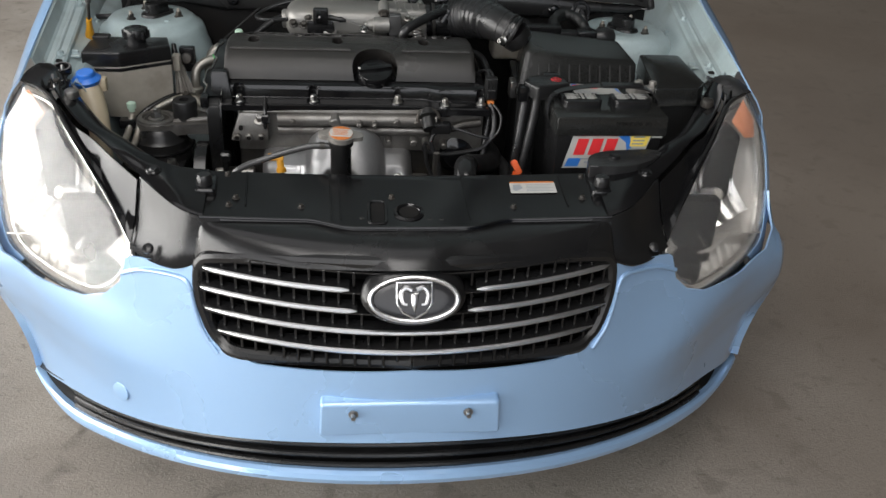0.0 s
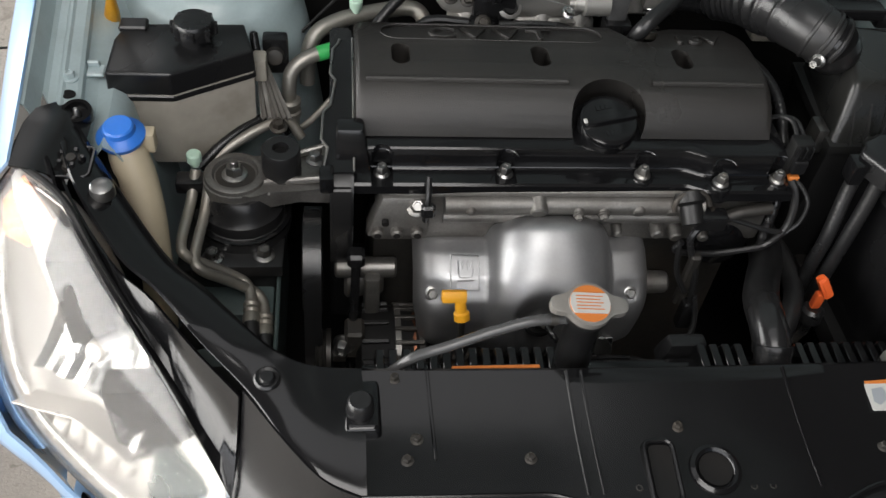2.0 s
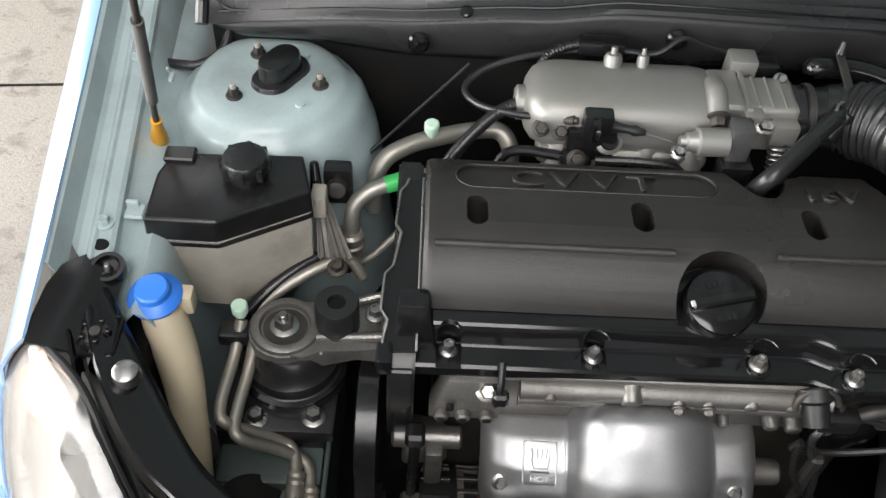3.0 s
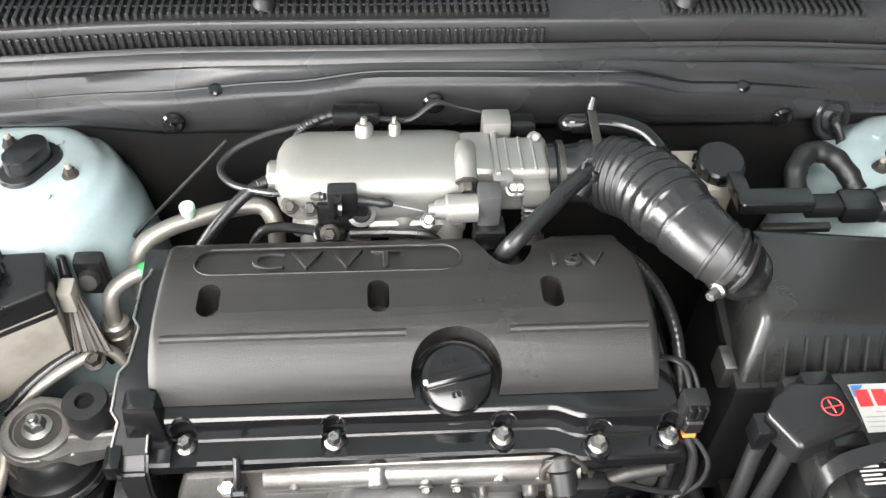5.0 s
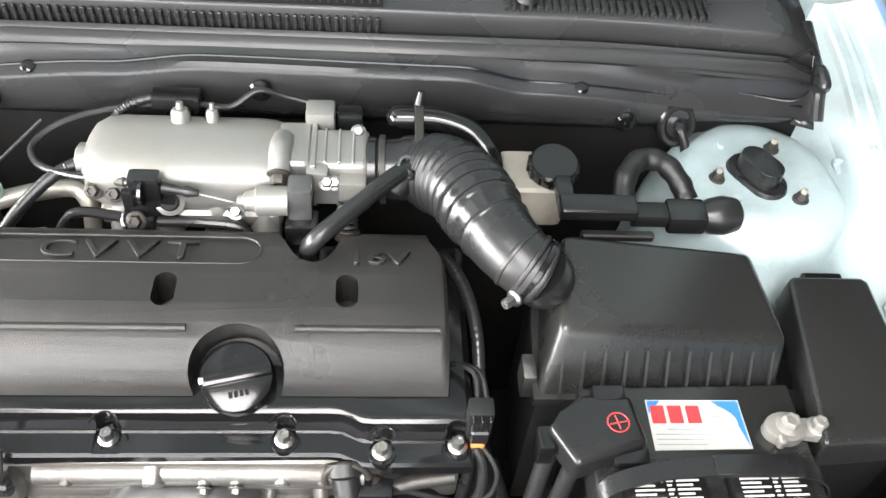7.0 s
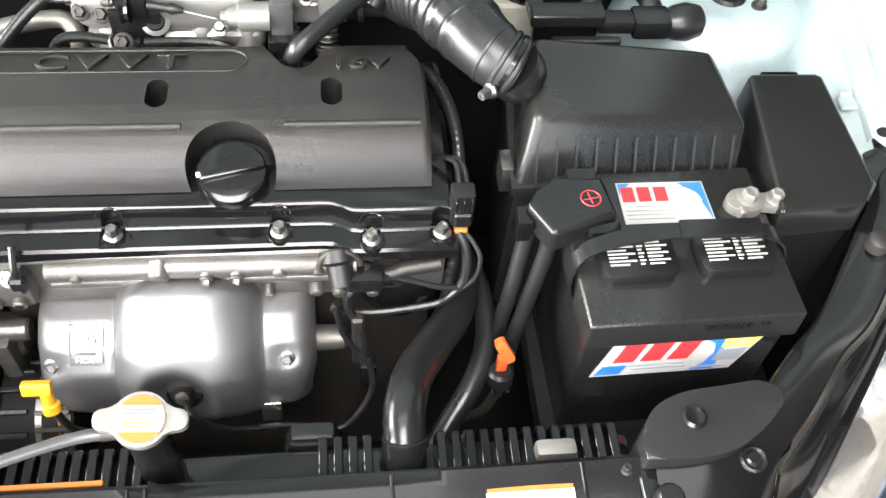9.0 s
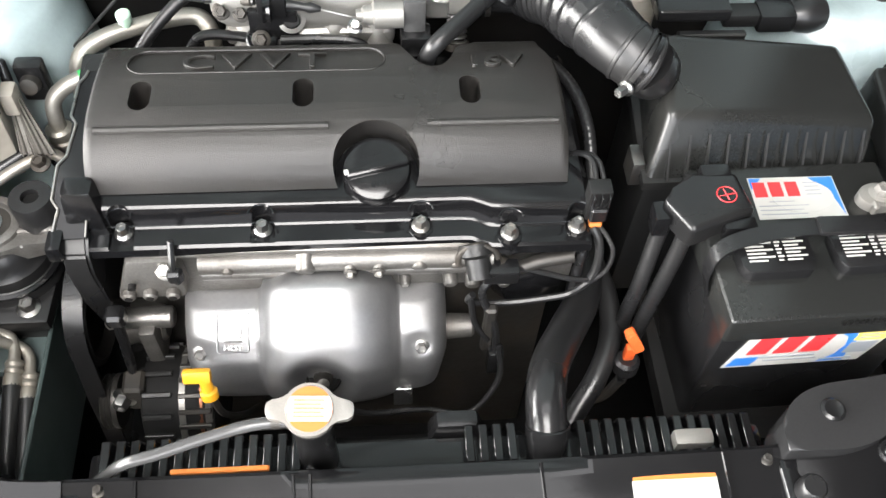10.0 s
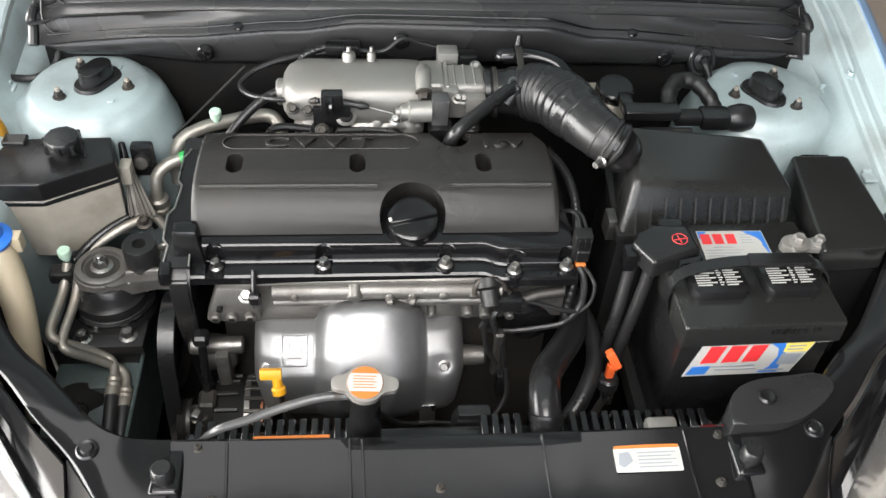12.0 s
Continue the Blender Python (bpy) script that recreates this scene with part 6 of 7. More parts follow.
def build_airbox():
    a = thing("air_filter_box", (0.37, 0.64, 0.60), "black plastic air filter box with a ribbed front", "air filter")
    bm = fresh()
    prism(bm, [(0.240, 0.560), (0.486, 0.562), (0.488, 0.725), (0.255, 0.725)], 0.60, 0.806, 0.006, 2)
    part("lower_case", bm, BLACK_MATT, a)
    bm = fresh()
    prism(bm, [(0.236, 0.556), (0.490, 0.558), (0.492, 0.730), (0.250, 0.730)], 0.806, 0.818, 0.003, 2)
    part("seam_flange", bm, BLACK_MATT, a)
    low = [(0.240, 0.562), (0.486, 0.566), (0.488, 0.726), (0.262, 0.726)]
    high = [(0.256, 0.594), (0.494, 0.600), (0.474, 0.700), (0.272, 0.706)]
    bm = fresh()
    va = [bm.verts.new((x, y, 0.818)) for x, y in low]
    vb = [bm.verts.new((x, y, z)) for (x, y), z in zip(high, (0.886, 0.862, 0.878, 0.896))]
    bm.faces.new(vb)
    bm.faces.new(va[::-1])
    for k in range(4):
        bm.faces.new((va[k], va[(k + 1) % 4], vb[(k + 1) % 4], vb[k]))
    bmesh.ops.bevel(bm, geom=[e for e in bm.edges if max(v.co.z for v in e.verts) > 0.83], offset=0.012, segments=5, profile=0.6, affect="EDGES")
    part("lid", bm, DUSTY_SHEEN, a, "smooth satin black lid")
    rib = None
    for k in range(11):
        x = 0.262 + 0.021 * k
        if rib is None:
            bm = fresh()
            p = [(0.0, -0.006, 0.819), (0.0, 0.004, 0.819), (0.0, 0.022, 0.862), (0.0, 0.014, 0.850)]
            va = [bm.verts.new(Vector(q) + Vector((-0.0012, 0.562, 0))) for q in p]
            vb = [bm.verts.new(Vector(q) + Vector((0.0012, 0.562, 0))) for q in p]
            bm.faces.new(va)
            bm.faces.new(vb[::-1])
            for i in range(4):
                bm.faces.new((va[i], vb[i], vb[(i + 1) % 4], va[(i + 1) % 4]))
            rib = part("rib", bm, BLACK_MATT, a)
            rib.location.x = x
        else:
            ob = new("rib", rib.data)
            ob.parent = a
            ob.location.x = x
    part("clip", box(fresh(), (0.482, 0.548, 0.800), (0.512, 0.572, 0.815), 0.003, 2), BLACK_GLOSS, a)
    part("clip", box(fresh(), (0.228, 0.575, 0.79), (0.242, 0.605, 0.826), 0.003, 2), STEEL, a)
    part("outlet", lathe(fresh(), (0.238, 0.6460, 0.903), (1, -0.05, -1.1), [(0, 0), (0.0315, 0), (0.0315, 0.010), (0.030, 0.018), (0.026, 0.026), (0, 0.032)], 36), BLACK, a)


build_airbox()


def build_manifold():
    m = thing("intake_manifold", (-0.1, 0.83, 0.72), "pale cast aluminium intake plenum and throttle body", "engine part")
    rows = []
    for x, s in ((-0.232, 0.0), (-0.232, 0.35), (-0.229, 0.6), (-0.222, 0.82), (-0.210, 0.95), (-0.195, 1.0), (-0.10, 1.0), (-0.045, 1.0), (-0.03, 0.97), (-0.018, 0.90), (-0.012, 0.80)):
        row = []
        for k in range(32):
            a = 2 * math.pi * k / 32
            r = 1.0 / (abs(math.cos(a)) ** 3.2 + abs(math.sin(a)) ** 3.2) ** (1 / 3.2)
            row.append((x, 0.822 + 0.052 * s * r * math.cos(a), 0.868 + 0.036 * s * r * math.sin(a) + 0.004 * s))
        rows.append(row)
    bm = sheet(fresh(), rows, close=True)
    part("plenum", bm, CAST_PALE, m, "sandblasted aluminium plenum")
    bm = fresh()
    box(bm, (-0.215, 0.768, 0.825), (-0.02, 0.80, 0.848), 0.010, 3)
    for x in (-0.19, -0.145, -0.09, -0.04):
        part("runner", tube(fresh(), [(x, 0.79, 0.85), (x, 0.775, 0.82), (x, 0.755, 0.77)], 0.017, 14), CAST_PALE, m)
    part("lower_flange", bm, CAST_PALE, m)
    bm = lathe(fresh(), (-0.232, 0.822, 0.870), (-1, 0, 0), [(0.020, -0.004), (0.020, 0.006), (0.016, 0.009), (0, 0.009)], 24)
    part("end_boss", bm, CAST_PALE, m)
    for x, r in ((-0.132, 0.0105), (-0.098, 0.007)):
        bm = lathe(fresh(), (x, 0.852, 0.902), (0, 0.3, 1), [(r, 0), (r, 0.012), (r * 0.8, 0.016), (r * 0.4, 0.017), (r * 0.35, 0.024), (0, 0.024)], 18)
        part("nipple", bm, CAST_PALE, m)
    # throttle body with its motor block, screws and lever
    t = part("throttle_body", box(box(fresh(), (-0.028, 0.788, 0.842), (0.012, 0.858, 0.906), 0.010, 3), (0.004, 0.782, 0.848), (0.074, 0.856, 0.904), 0.008, 3, taper=(0.96, 0.8)), CAST_PALE, m, "cast throttle body")
    part("joint", box(fresh(), (0.010, 0.784, 0.846), (0.016, 0.860, 0.9065), 0.001, 1), CAST_PALE, t)
    for k in range(3):
        part("rib", box(fresh(), (0.024 + 0.015 * k, 0.792, 0.9005), (0.027 + 0.015 * k, 0.846, 0.9055), 0.001, 1), CAST_PALE, t)
    part("flange_block", box(fresh(), (0.002, 0.852, 0.880), (0.034, 0.880, 0.918), 0.004, 2), CAST_PALE, t)
    part("flange_block", box(fresh(), (0.006, 0.776, 0.876), (0.030, 0.800, 0.903), 0.005, 2), CAST_PALE, t)
    part("idle_valve", lathe(fresh(), (-0.058, 0.757, 0.880), (1, 0.04, 0), [(0, -0.006), (0.006, -0.006), (0.007, 0.0), (0.010, 0.002), (0.012, 0.012), (0.016, 0.014), (0.016, 0.046), (0, 0.048)], 22), CAST_PALE, t)
    part("elbow", tube(fresh(), [(-0.020, 0.83, 0.902), (-0.022, 0.806, 0.908), (-0.022, 0.782, 0.898)], 0.012, 16), CAST_PALE, t)
    part("elbow_plug", bolt(fresh(), (-0.022, 0.781, 0.897), (0, -0.8, -0.3), 0.009, 0.010), IRON, t)
    part("sensor", box(fresh(), (-0.012, 0.748, 0.856), (0.014, 0.776, 0.904), 0.005, 2), HOSE_GREY, t, "dark grey throttle sensor")
    part("sensor", box(fresh(), (-0.015, 0.736, 0.834), (0.020, 0.765, 0.862), 0.004, 2), BLACK, t)
    for k in range(6):
        part("spring_coil", lathe(fresh(), (0.050, 0.766 - 0.003 * k, 0.872 - 0.005 * k), (0, -0.5, -1), [(0.009, 0), (0.0115, 0.0012), (0.0115, 0.0026), (0.009, 0.0038)], 20), STEEL, t)
    part("spring_cup", lathe(fresh(), (0.050, 0.748, 0.846), (0, -0.5, -1), [(0, 0), (0.014, 0), (0.014, 0.008), (0, 0.008)], 20), IRON, t)
    part("lever_block", box(fresh(), (0.040, 0.770, 0.866), (0.070, 0.790, 0.894), 0.004, 2), CAST_PALE, t)
    for x, y, z in ((0.028, 0.776, 0.890), (0.060, 0.845, 0.901), (-0.065, 0.748, 0.872), (0.036, 0.780, 0.886)):
        part("screw", bolt(fresh(), (x, y, z), (0, -0.6, 0.8), 0.006, 0.008), STEEL, t)
    # cable bracket and hose stub in front of the plenum
    br = part("cable_bracket", box(box(fresh(), (-0.172, 0.752, 0.878), (-0.140, 0.770, 0.912), 0.004, 2), (-0.185, 0.762, 0.84), (-0.13, 0.775, 0.882), 0.004, 2), BLACK, m, "black cable bracket")
    part("cable_pulley", lathe(fresh(), (-0.164, 0.750, 0.896), (1, 0, 0), [(0, 0), (0.015, 0), (0.013, 0.004), (0.015, 0.008), (0, 0.008)], 22), BLACK_GLOSS, br)
    part("port", lathe(fresh(), (-0.137, 0.768, 0.866), (0.1, -0.7, 0.6), [(0.017, -0.03), (0.016, 0.0), (0.011, 0.002), (0.010, -0.008), (0, -0.009)], 22), CAST_PALE, m)
    part("port_hole", lathe(fresh(), (-0.137, 0.766, 0.8675), (0.1, -0.7, 0.6), [(0.0095, 0), (0.009, 0.0022), (0, 0.0022)], 20), DARK, m)
    for x, y, z, r in ((-0.214, 0.774, 0.874, 0.007), (-0.192, 0.772, 0.872, 0.007), (-0.172, 0.755, 0.848, 0.0075)):
        part("bolt", bolt(fresh(), (x, y, z), (0, -0.7, 0.6), r, 0.010), IRON, m)
    part("boss", lathe(fresh(), (-0.172, 0.765, 0.835), (0, -0.5, 0.8), [(0, 0), (0.018, 0), (0.018, 0.012), (0.012, 0.016), (0, 0.016)], 20), BLACK_GLOSS, m)


build_manifold()


def build_cables():
    c = thing("throttle_cable", (-0.2, 0.80, 0.86), "black throttle cable looping to the throttle body", "cable")
    part("thin_wire", tube(fresh(), [(-0.405, 0.812, 0.790), (-0.292, 0.880, 0.876)], 0.0022, 8), BLACK_MATT, c)
    part("sheath", tube(fresh(), [(-0.115, 0.890, 0.900), (-0.16, 0.888, 0.898), (-0.205, 0.884, 0.893), (-0.245, 0.878, 0.886), (-0.28, 0.868, 0.874), (-0.297, 0.845, 0.866), (-0.28, 0.815, 0.868), (-0.24, 0.793, 0.876), (-0.205, 0.783, 0.882), (-0.175, 0.770, 0.890)], 0.0042, 10), RUBBER, c)
    part("ferrule", rod(fresh(), (-0.205, 0.783, 0.882), (-0.178, 0.772, 0.889), 0.006, 0.006, 12, 0.001), IRON, c)
    part("boot", lathe(fresh(), (-0.140, 0.761, 0.893), (1, -0.04, -0.16), [(0, 0), (0.006, 0), (0.0045, 0.02), (0.0065, 0.026), (0.003, 0.038), (0, 0.038)], 14), RUBBER, c)
    part("inner_wire", tube(fresh(), [(-0.11, 0.760, 0.888), (-0.02, 0.757, 0.862)], 0.0011, 6, 1, smooth=False), STEEL, c)


build_cables()


def build_hose():
    h = thing("air_intake_hose", (0.17, 0.76, 0.80), "black ribbed rubber air intake hose with clamps", "hose")
    part("cuff", lathe(fresh(), (0.070, 0.815, 0.874), (1, -0.02, 0.05), [(0.030, 0), (0.036, 0.002), (0.036, 0.010), (0.034, 0.012), (0.037, 0.014), (0.037, 0.018), (0.034, 0.020), (0.036, 0.060), (0.032, 0.075), (0, 0.075)], 32), RUBBER, h)
    part("clamp_band", lathe(fresh(), (0.0845, 0.815, 0.8745), (1, -0.02, 0.05), [(0.0368, 0), (0.0382, 0.0005), (0.0382, 0.006), (0.0368, 0.0065)], 32), IRON, h)
    pts = [(0.110, 0.816, 0.876), (0.128, 0.812, 0.879), (0.150, 0.795, 0.888), (0.171, 0.766, 0.900), (0.186, 0.722, 0.911), (0.203, 0.682, 0.914), (0.2185, 0.659, 0.912), (0.232, 0.6475, 0.907), (0.241, 0.644, 0.903)]

    def wide(t):
        body = between(t, [(0, 0.036), (0.16, 0.0385), (0.22, 0.041), (0.46, 0.041), (0.58, 0.0375), (0.72, 0.034), (0.86, 0.032), (1, 0.032)])
        folds = smooth_step(t, 0.17, 0.20) * (1 - smooth_step(t, 0.52, 0.55))
        return body + 0.0034 * folds * (0.5 - 0.5 * math.cos((t - 0.17) * 2 * math.pi / 0.042)) + 0.0016 * (math.exp(-((t - 0.59) / 0.006) ** 2) + math.exp(-((t - 0.13) / 0.012) ** 2))
    part("bellows", tube(fresh(), pts, wide, 40, 40), RUBBER, h, "ribbed rubber bellows")
    for q, d in ((Vector((0.2185, 0.659, 0.912)), (0.9, -0.8, -0.2)), (Vector((0.229, 0.651, 0.909)), (1, -0.6, -0.35)), (Vector((0.238, 0.6455, 0.9045)), (1, -0.4, -0.45))):
        part("ridge", lathe(fresh(), q, d, [(0.031, -0.004), (0.0345, -0.002), (0.0350, 0.0), (0.0345, 0.002), (0.031, 0.004)], 36), RUBBER, h)
    part("clamp_band", lathe(fresh(), Vector((0.2335, 0.6485, 0.9075)), (1, -0.5, -0.4), [(0.033, 0), (0.0342, 0.0005), (0.0342, 0.005), (0.033, 0.0055)], 36), BLACK_GLOSS, h)
    bm = fresh()
    box(bm, (0.208, 0.620, 0.888), (0.226, 0.634, 0.903), 0.003, 1)
    bolt(bm, (0.214, 0.620, 0.897), (-0.7, -0.6, 0.1), 0.006, 0.012)
    part("clamp_screw", bm, STEEL, h)
    # breather hose to the cover, and the upper pipe with its strap
    b = thing("breather_hose", (0.06, 0.73, 0.88), "black rubber breather hose between cover and intake", "hose")
    part("hose", tube(fresh(), [(0.113, 0.786, 0.904), (0.095, 0.768, 0.906), (0.05, 0.722, 0.900), (0.022, 0.698, 0.890), (0.012, 0.700, 0.868), (0.010, 0.712, 0.835)], 0.0098, 16), RUBBER, b)
    part("end_clip", lathe(fresh(), (0.118, 0.788, 0.905), (0.5, 0.3, 0.8), [(0, -0.03), (0.014, -0.03), (0.015, 0.0), (0.011, 0.003), (0.010, 0.001), (0.006, 0.003), (0, 0.003)], 22), BLACK, b)
    part("clip_ring", lathe(fresh(), (0.112, 0.783, 0.909), (0.4, -0.5, 0.8), [(0.010, 0), (0.0125, 0.001), (0.0125, 0.0035), (0.010, 0.004)], 20), STEEL, b)
    v = thing("upper_pipe", (0.15, 0.86, 0.88), "thick black rubber pipe behind the intake hose", "pipe")
    part("pipe", tube(fresh(), [(0.103, 0.866, 0.904), (0.108, 0.866, 0.906), (0.15, 0.864, 0.906), (0.185, 0.852, 0.900), (0.205, 0.832, 0.885), (0.212, 0.825, 0.86)], lambda t: 0.0135 - 0.006 * max(0, 1 - t * 40), 18), BLACK_GLOSS, v)
    part("strap", box(fresh(), (0.121, 0.812, 0.9195), (0.131, 0.872, 0.9225), 0.001, 1, turn=(10, 0, 0)), IRON, v)
    part("strap_end", rod(fresh(), (0.126, 0.866, 0.925), (0.128, 0.872, 0.940), 0.006, 0.004, 12, 0.001), BLACK, v)


build_hose()


def build_fuse_box():
    f = thing("fuse_box", (0.56, 0.57, 0.62), "black plastic fuse box beside the battery", "fuse box")
    out = [(0.497, 0.486), (0.592, 0.494), (0.614, 0.526), (0.613, 0.688), (0.606, 0.694), (0.528, 0.694), (0.521, 0.688)]
    part("lid", prism(fresh(), out, 0.812, 0.850, 0.008, 3, shrink=0.97), DUSTY_SHEEN, f)
    part("base", prism(fresh(), [(0.555 + (x - 0.555) * 0.94, 0.58 + (y - 0.58) * 0.96) for x, y in out], 0.62, 0.812, 0.003, 1), BLACK_MATT, f)
    part("catch", box(fresh(), (0.545, 0.692, 0.815), (0.590, 0.704, 0.842), 0.003, 2), BLACK_GLOSS, f)
    part("catch", box(fresh(), (0.48, 0.50, 0.79), (0.497, 0.53, 0.825), 0.003, 2), BLACK_GLOSS, f)


build_fuse_box()


def build_reservoirs():
    p = thing("coolant_reservoir", (-0.54, 0.68, 0.70), "pale dusty reservoir with a black lid and screw cap", "reservoir")
    out = [(-0.622, 0.632), (-0.548, 0.631), (-0.456, 0.682), (-0.470, 0.738), (-0.612, 0.733), (-0.622, 0.70)]
    part("lid", prism(fresh(), out, 0.822, 0.851, 0.004, 3, shrink=0.985), BLACK, p, "black lid")
    small = [(-0.54 + (x + 0.54) * 0.95, 0.68 + (y - 0.68) * 0.95) for x, y in out]
    part("tank", prism(fresh(), small, 0.715, 0.822, 0.004, 2, shrink=1.03), TANK_GREY, p, "dusty pale plastic tank")
    part("tank_seam", prism(fresh(), [(-0.54 + (x + 0.54) * 1.0, 0.68 + (y - 0.68) * 1.0) for x, y in out], 0.812, 0.820, 0.002, 1), BLACK, p)
    bm = fresh()
    lathe(bm, (-0.526, 0.700, 0.850), (0, 0, 1), [(0, 0), (0.019, 0), (0.019, 0.010), (0.024, 0.011), (0.0245, 0.026), (0.022, 0.030), (0, 0.031)], 30)
    cap = part("cap", bm, BLACK, p, "black ribbed screw cap")
    for k in range(8):
        a = 2 * math.pi * k / 8
        part("grip", box(fresh(), (-0.526 + 0.0245 * math.cos(a) - 0.003, 0.700 + 0.0245 * math.sin(a) - 0.003, 0.862), (-0.526 + 0.0245 * math.cos(a) + 0.003, 0.700 + 0.0245 * math.sin(a) + 0.003, 0.877), 0.0015, 2), BLACK, cap)
    part("lug", box(fresh(), (-0.618, 0.716, 0.848), (-0.585, 0.738, 0.856), 0.002, 1), BLACK, p)
    part("ear", box(fresh(), (-0.462, 0.70, 0.79), (-0.445, 0.725, 0.822), 0.004, 2), TANK_GREY, p)
    w = thing("washer_bottle", (-0.57, 0.49, 0.60), "yellowed washer fluid bottle neck with a blue cap", "washer bottle")
    part("neck", tube(fresh(), [(-0.593, 0.556, 0.815), (-0.590, 0.550, 0.80), (-0.580, 0.532, 0.765), (-0.570, 0.503, 0.72), (-0.566, 0.47, 0.66), (-0.57, 0.45, 0.58)], lambda t: 0.0185 + 0.004 * math.sin(math.pi * min(1, t * 1.6)), 24, 8), TANK, w)
    part("spout", box(fresh(), (-0.578, 0.553, 0.80), (-0.560, 0.572, 0.826), 0.004, 2), TANK, w)
    bm = lathe(fresh(), (-0.595, 0.558, 0.812), (-0.05, -0.12, 1), [(0, 0), (0.021, 0), (0.023, 0.004), (0.0265, 0.010), (0.027, 0.013), (0.024, 0.016), (0.018, 0.020), (0.017, 0.026), (0.015, 0.028), (0, 0.028)], 32)
    part("cap", bm, BLUE_CAP, w, "blue plastic cap")
    b = thing("brake_fluid_reservoir", (0.28, 0.845, 0.80), "pale brake fluid reservoir with a black screw cap", "reservoir")
    part("tank", box(fresh(), (0.225, 0.81, 0.79), (0.30, 0.88, 0.852), 0.010, 3), TANK_GREY, b)
    bm = lathe(fresh(), (0.284, 0.842, 0.850), (0, -0.15, 1), [(0, 0), (0.027, 0), (0.029, 0.003), (0.029, 0.018), (0.026, 0.021), (0, 0.021)], 32)
    cap = part("cap", bm, BLACK, b, "black screw cap")
    for k in range(14):
        a = 2 * math.pi * k / 14
        part("grip", box(fresh(), (0.284 + 0.029 * math.cos(a) - 0.002, 0.841 + 0.029 * math.sin(a) - 0.002, 0.853), (0.284 + 0.029 * math.cos(a) + 0.002, 0.841 + 0.029 * math.sin(a) + 0.002, 0.866), 0.001, 1), BLACK, cap)


build_reservoirs()


def build_mount():
    m = thing("engine_mount", (-0.48, 0.59, 0.655), "engine mount with aluminium arm, black rubber and bolts", "engine mount")
    arm = fresh()
    out = [(-0.482 + 0.041 * math.cos(a), 0.596 + 0.041 * math.sin(a)) for a in steps_of(radians(50), radians(300), 14)]
    out += [(-0.440, 0.562), (-0.405, 0.572), (-0.368, 0.570), (-0.345, 0.575), (-0.345, 0.668), (-0.372, 0.664), (-0.388, 0.640), (-0.415, 0.630), (-0.442, 0.632)]
    prism(arm, out, 0.706, 0.728, 0.004, 2)
    lathe(arm, (-0.482, 0.596, 0.724), (0, 0, 1), [(0.026, 0.003), (0.028, 0.0095), (0.033, 0.0100), (0.037, 0.008), (0.039, 0.0)], 36)
    for a, b in (((-0.448, 0.585), (-0.362, 0.582)), ((-0.448, 0.622), (-0.372, 0.640))):
        tube(arm, [(a[0], a[1], 0.727), ((a[0] + b[0]) / 2, (a[1] + b[1]) / 2, 0.732), (b[0], b[1], 0.738)], 0.005, 10)
    box(arm, (-0.378, 0.580, 0.715), (-0.346, 0.662, 0.742), 0.006, 2)
    part("arm", arm, CAST, m, "cast aluminium arm")
    part("arm_recess", lathe(fresh(), (-0.482, 0.596, 0.7275), (0, 0, 1), [(0.025, 0), (0.024, 0.0008), (0, 0.0008)], 30), IRON, m)
    part("centre_bolt", rod(bolt(fresh(), (-0.483, 0.597, 0.727), (0, 0, 1), 0.011, 0.012), (-0.483, 0.597, 0.735), (-0.483, 0.597, 0.750), 0.006, 0.005, 14, 0.001), STEEL, m)
    part("mass_damper", lathe(fresh(), (-0.426, 0.603, 0.724), (0, 0, 1), [(0.010, 0.02), (0.010, 0.043), (0.0225, 0.043), (0.024, 0.040), (0.024, 0.0), (0.010, 0.0)], 32), RUBBER, m, "black rubber mass damper")
    part("damper_hole", rod(fresh(), (-0.426, 0.603, 0.735), (-0.426, 0.603, 0.760), 0.0098, seg=20), DARK, m)
    part("rubber", lathe(fresh(), (-0.476, 0.588, 0.652), (0, 0, 1), [(0.058, 0), (0.060, 0.012), (0.056, 0.022), (0.052, 0.024), (0.052, 0.040), (0.046, 0.046), (0.044, 0.056), (0.036, 0.066), (0, 0.066)], 36), RUBBER, m)
    part("rim", lathe(fresh(), (-0.476, 0.588, 0.672), (0, 0, 1), [(0.055, 0), (0.0605, 0.001), (0.0605, 0.004), (0.055, 0.005)], 36), BLACK_GLOSS, m)
    part("base_plate", prism(fresh(), [(-0.536, 0.508), (-0.425, 0.508), (-0.420, 0.66), (-0.536, 0.66)], 0.640, 0.657, 0.004, 2), BLACK, m)
    for x, y in ((-0.448, 0.528), (-0.510, 0.524)):
        part("base_bolt", bolt(fresh(), (x, y, 0.656), (0, 0, 1), 0.0095, 0.011), STEEL, m)
    for x, y, z in ((-0.385, 0.606, 0.744), (-0.365, 0.645, 0.745)):
        part("arm_bolt", bolt(fresh(), (x, y, z), (0, 0, 1), 0.008, 0.009), STEEL, m)


build_mount()


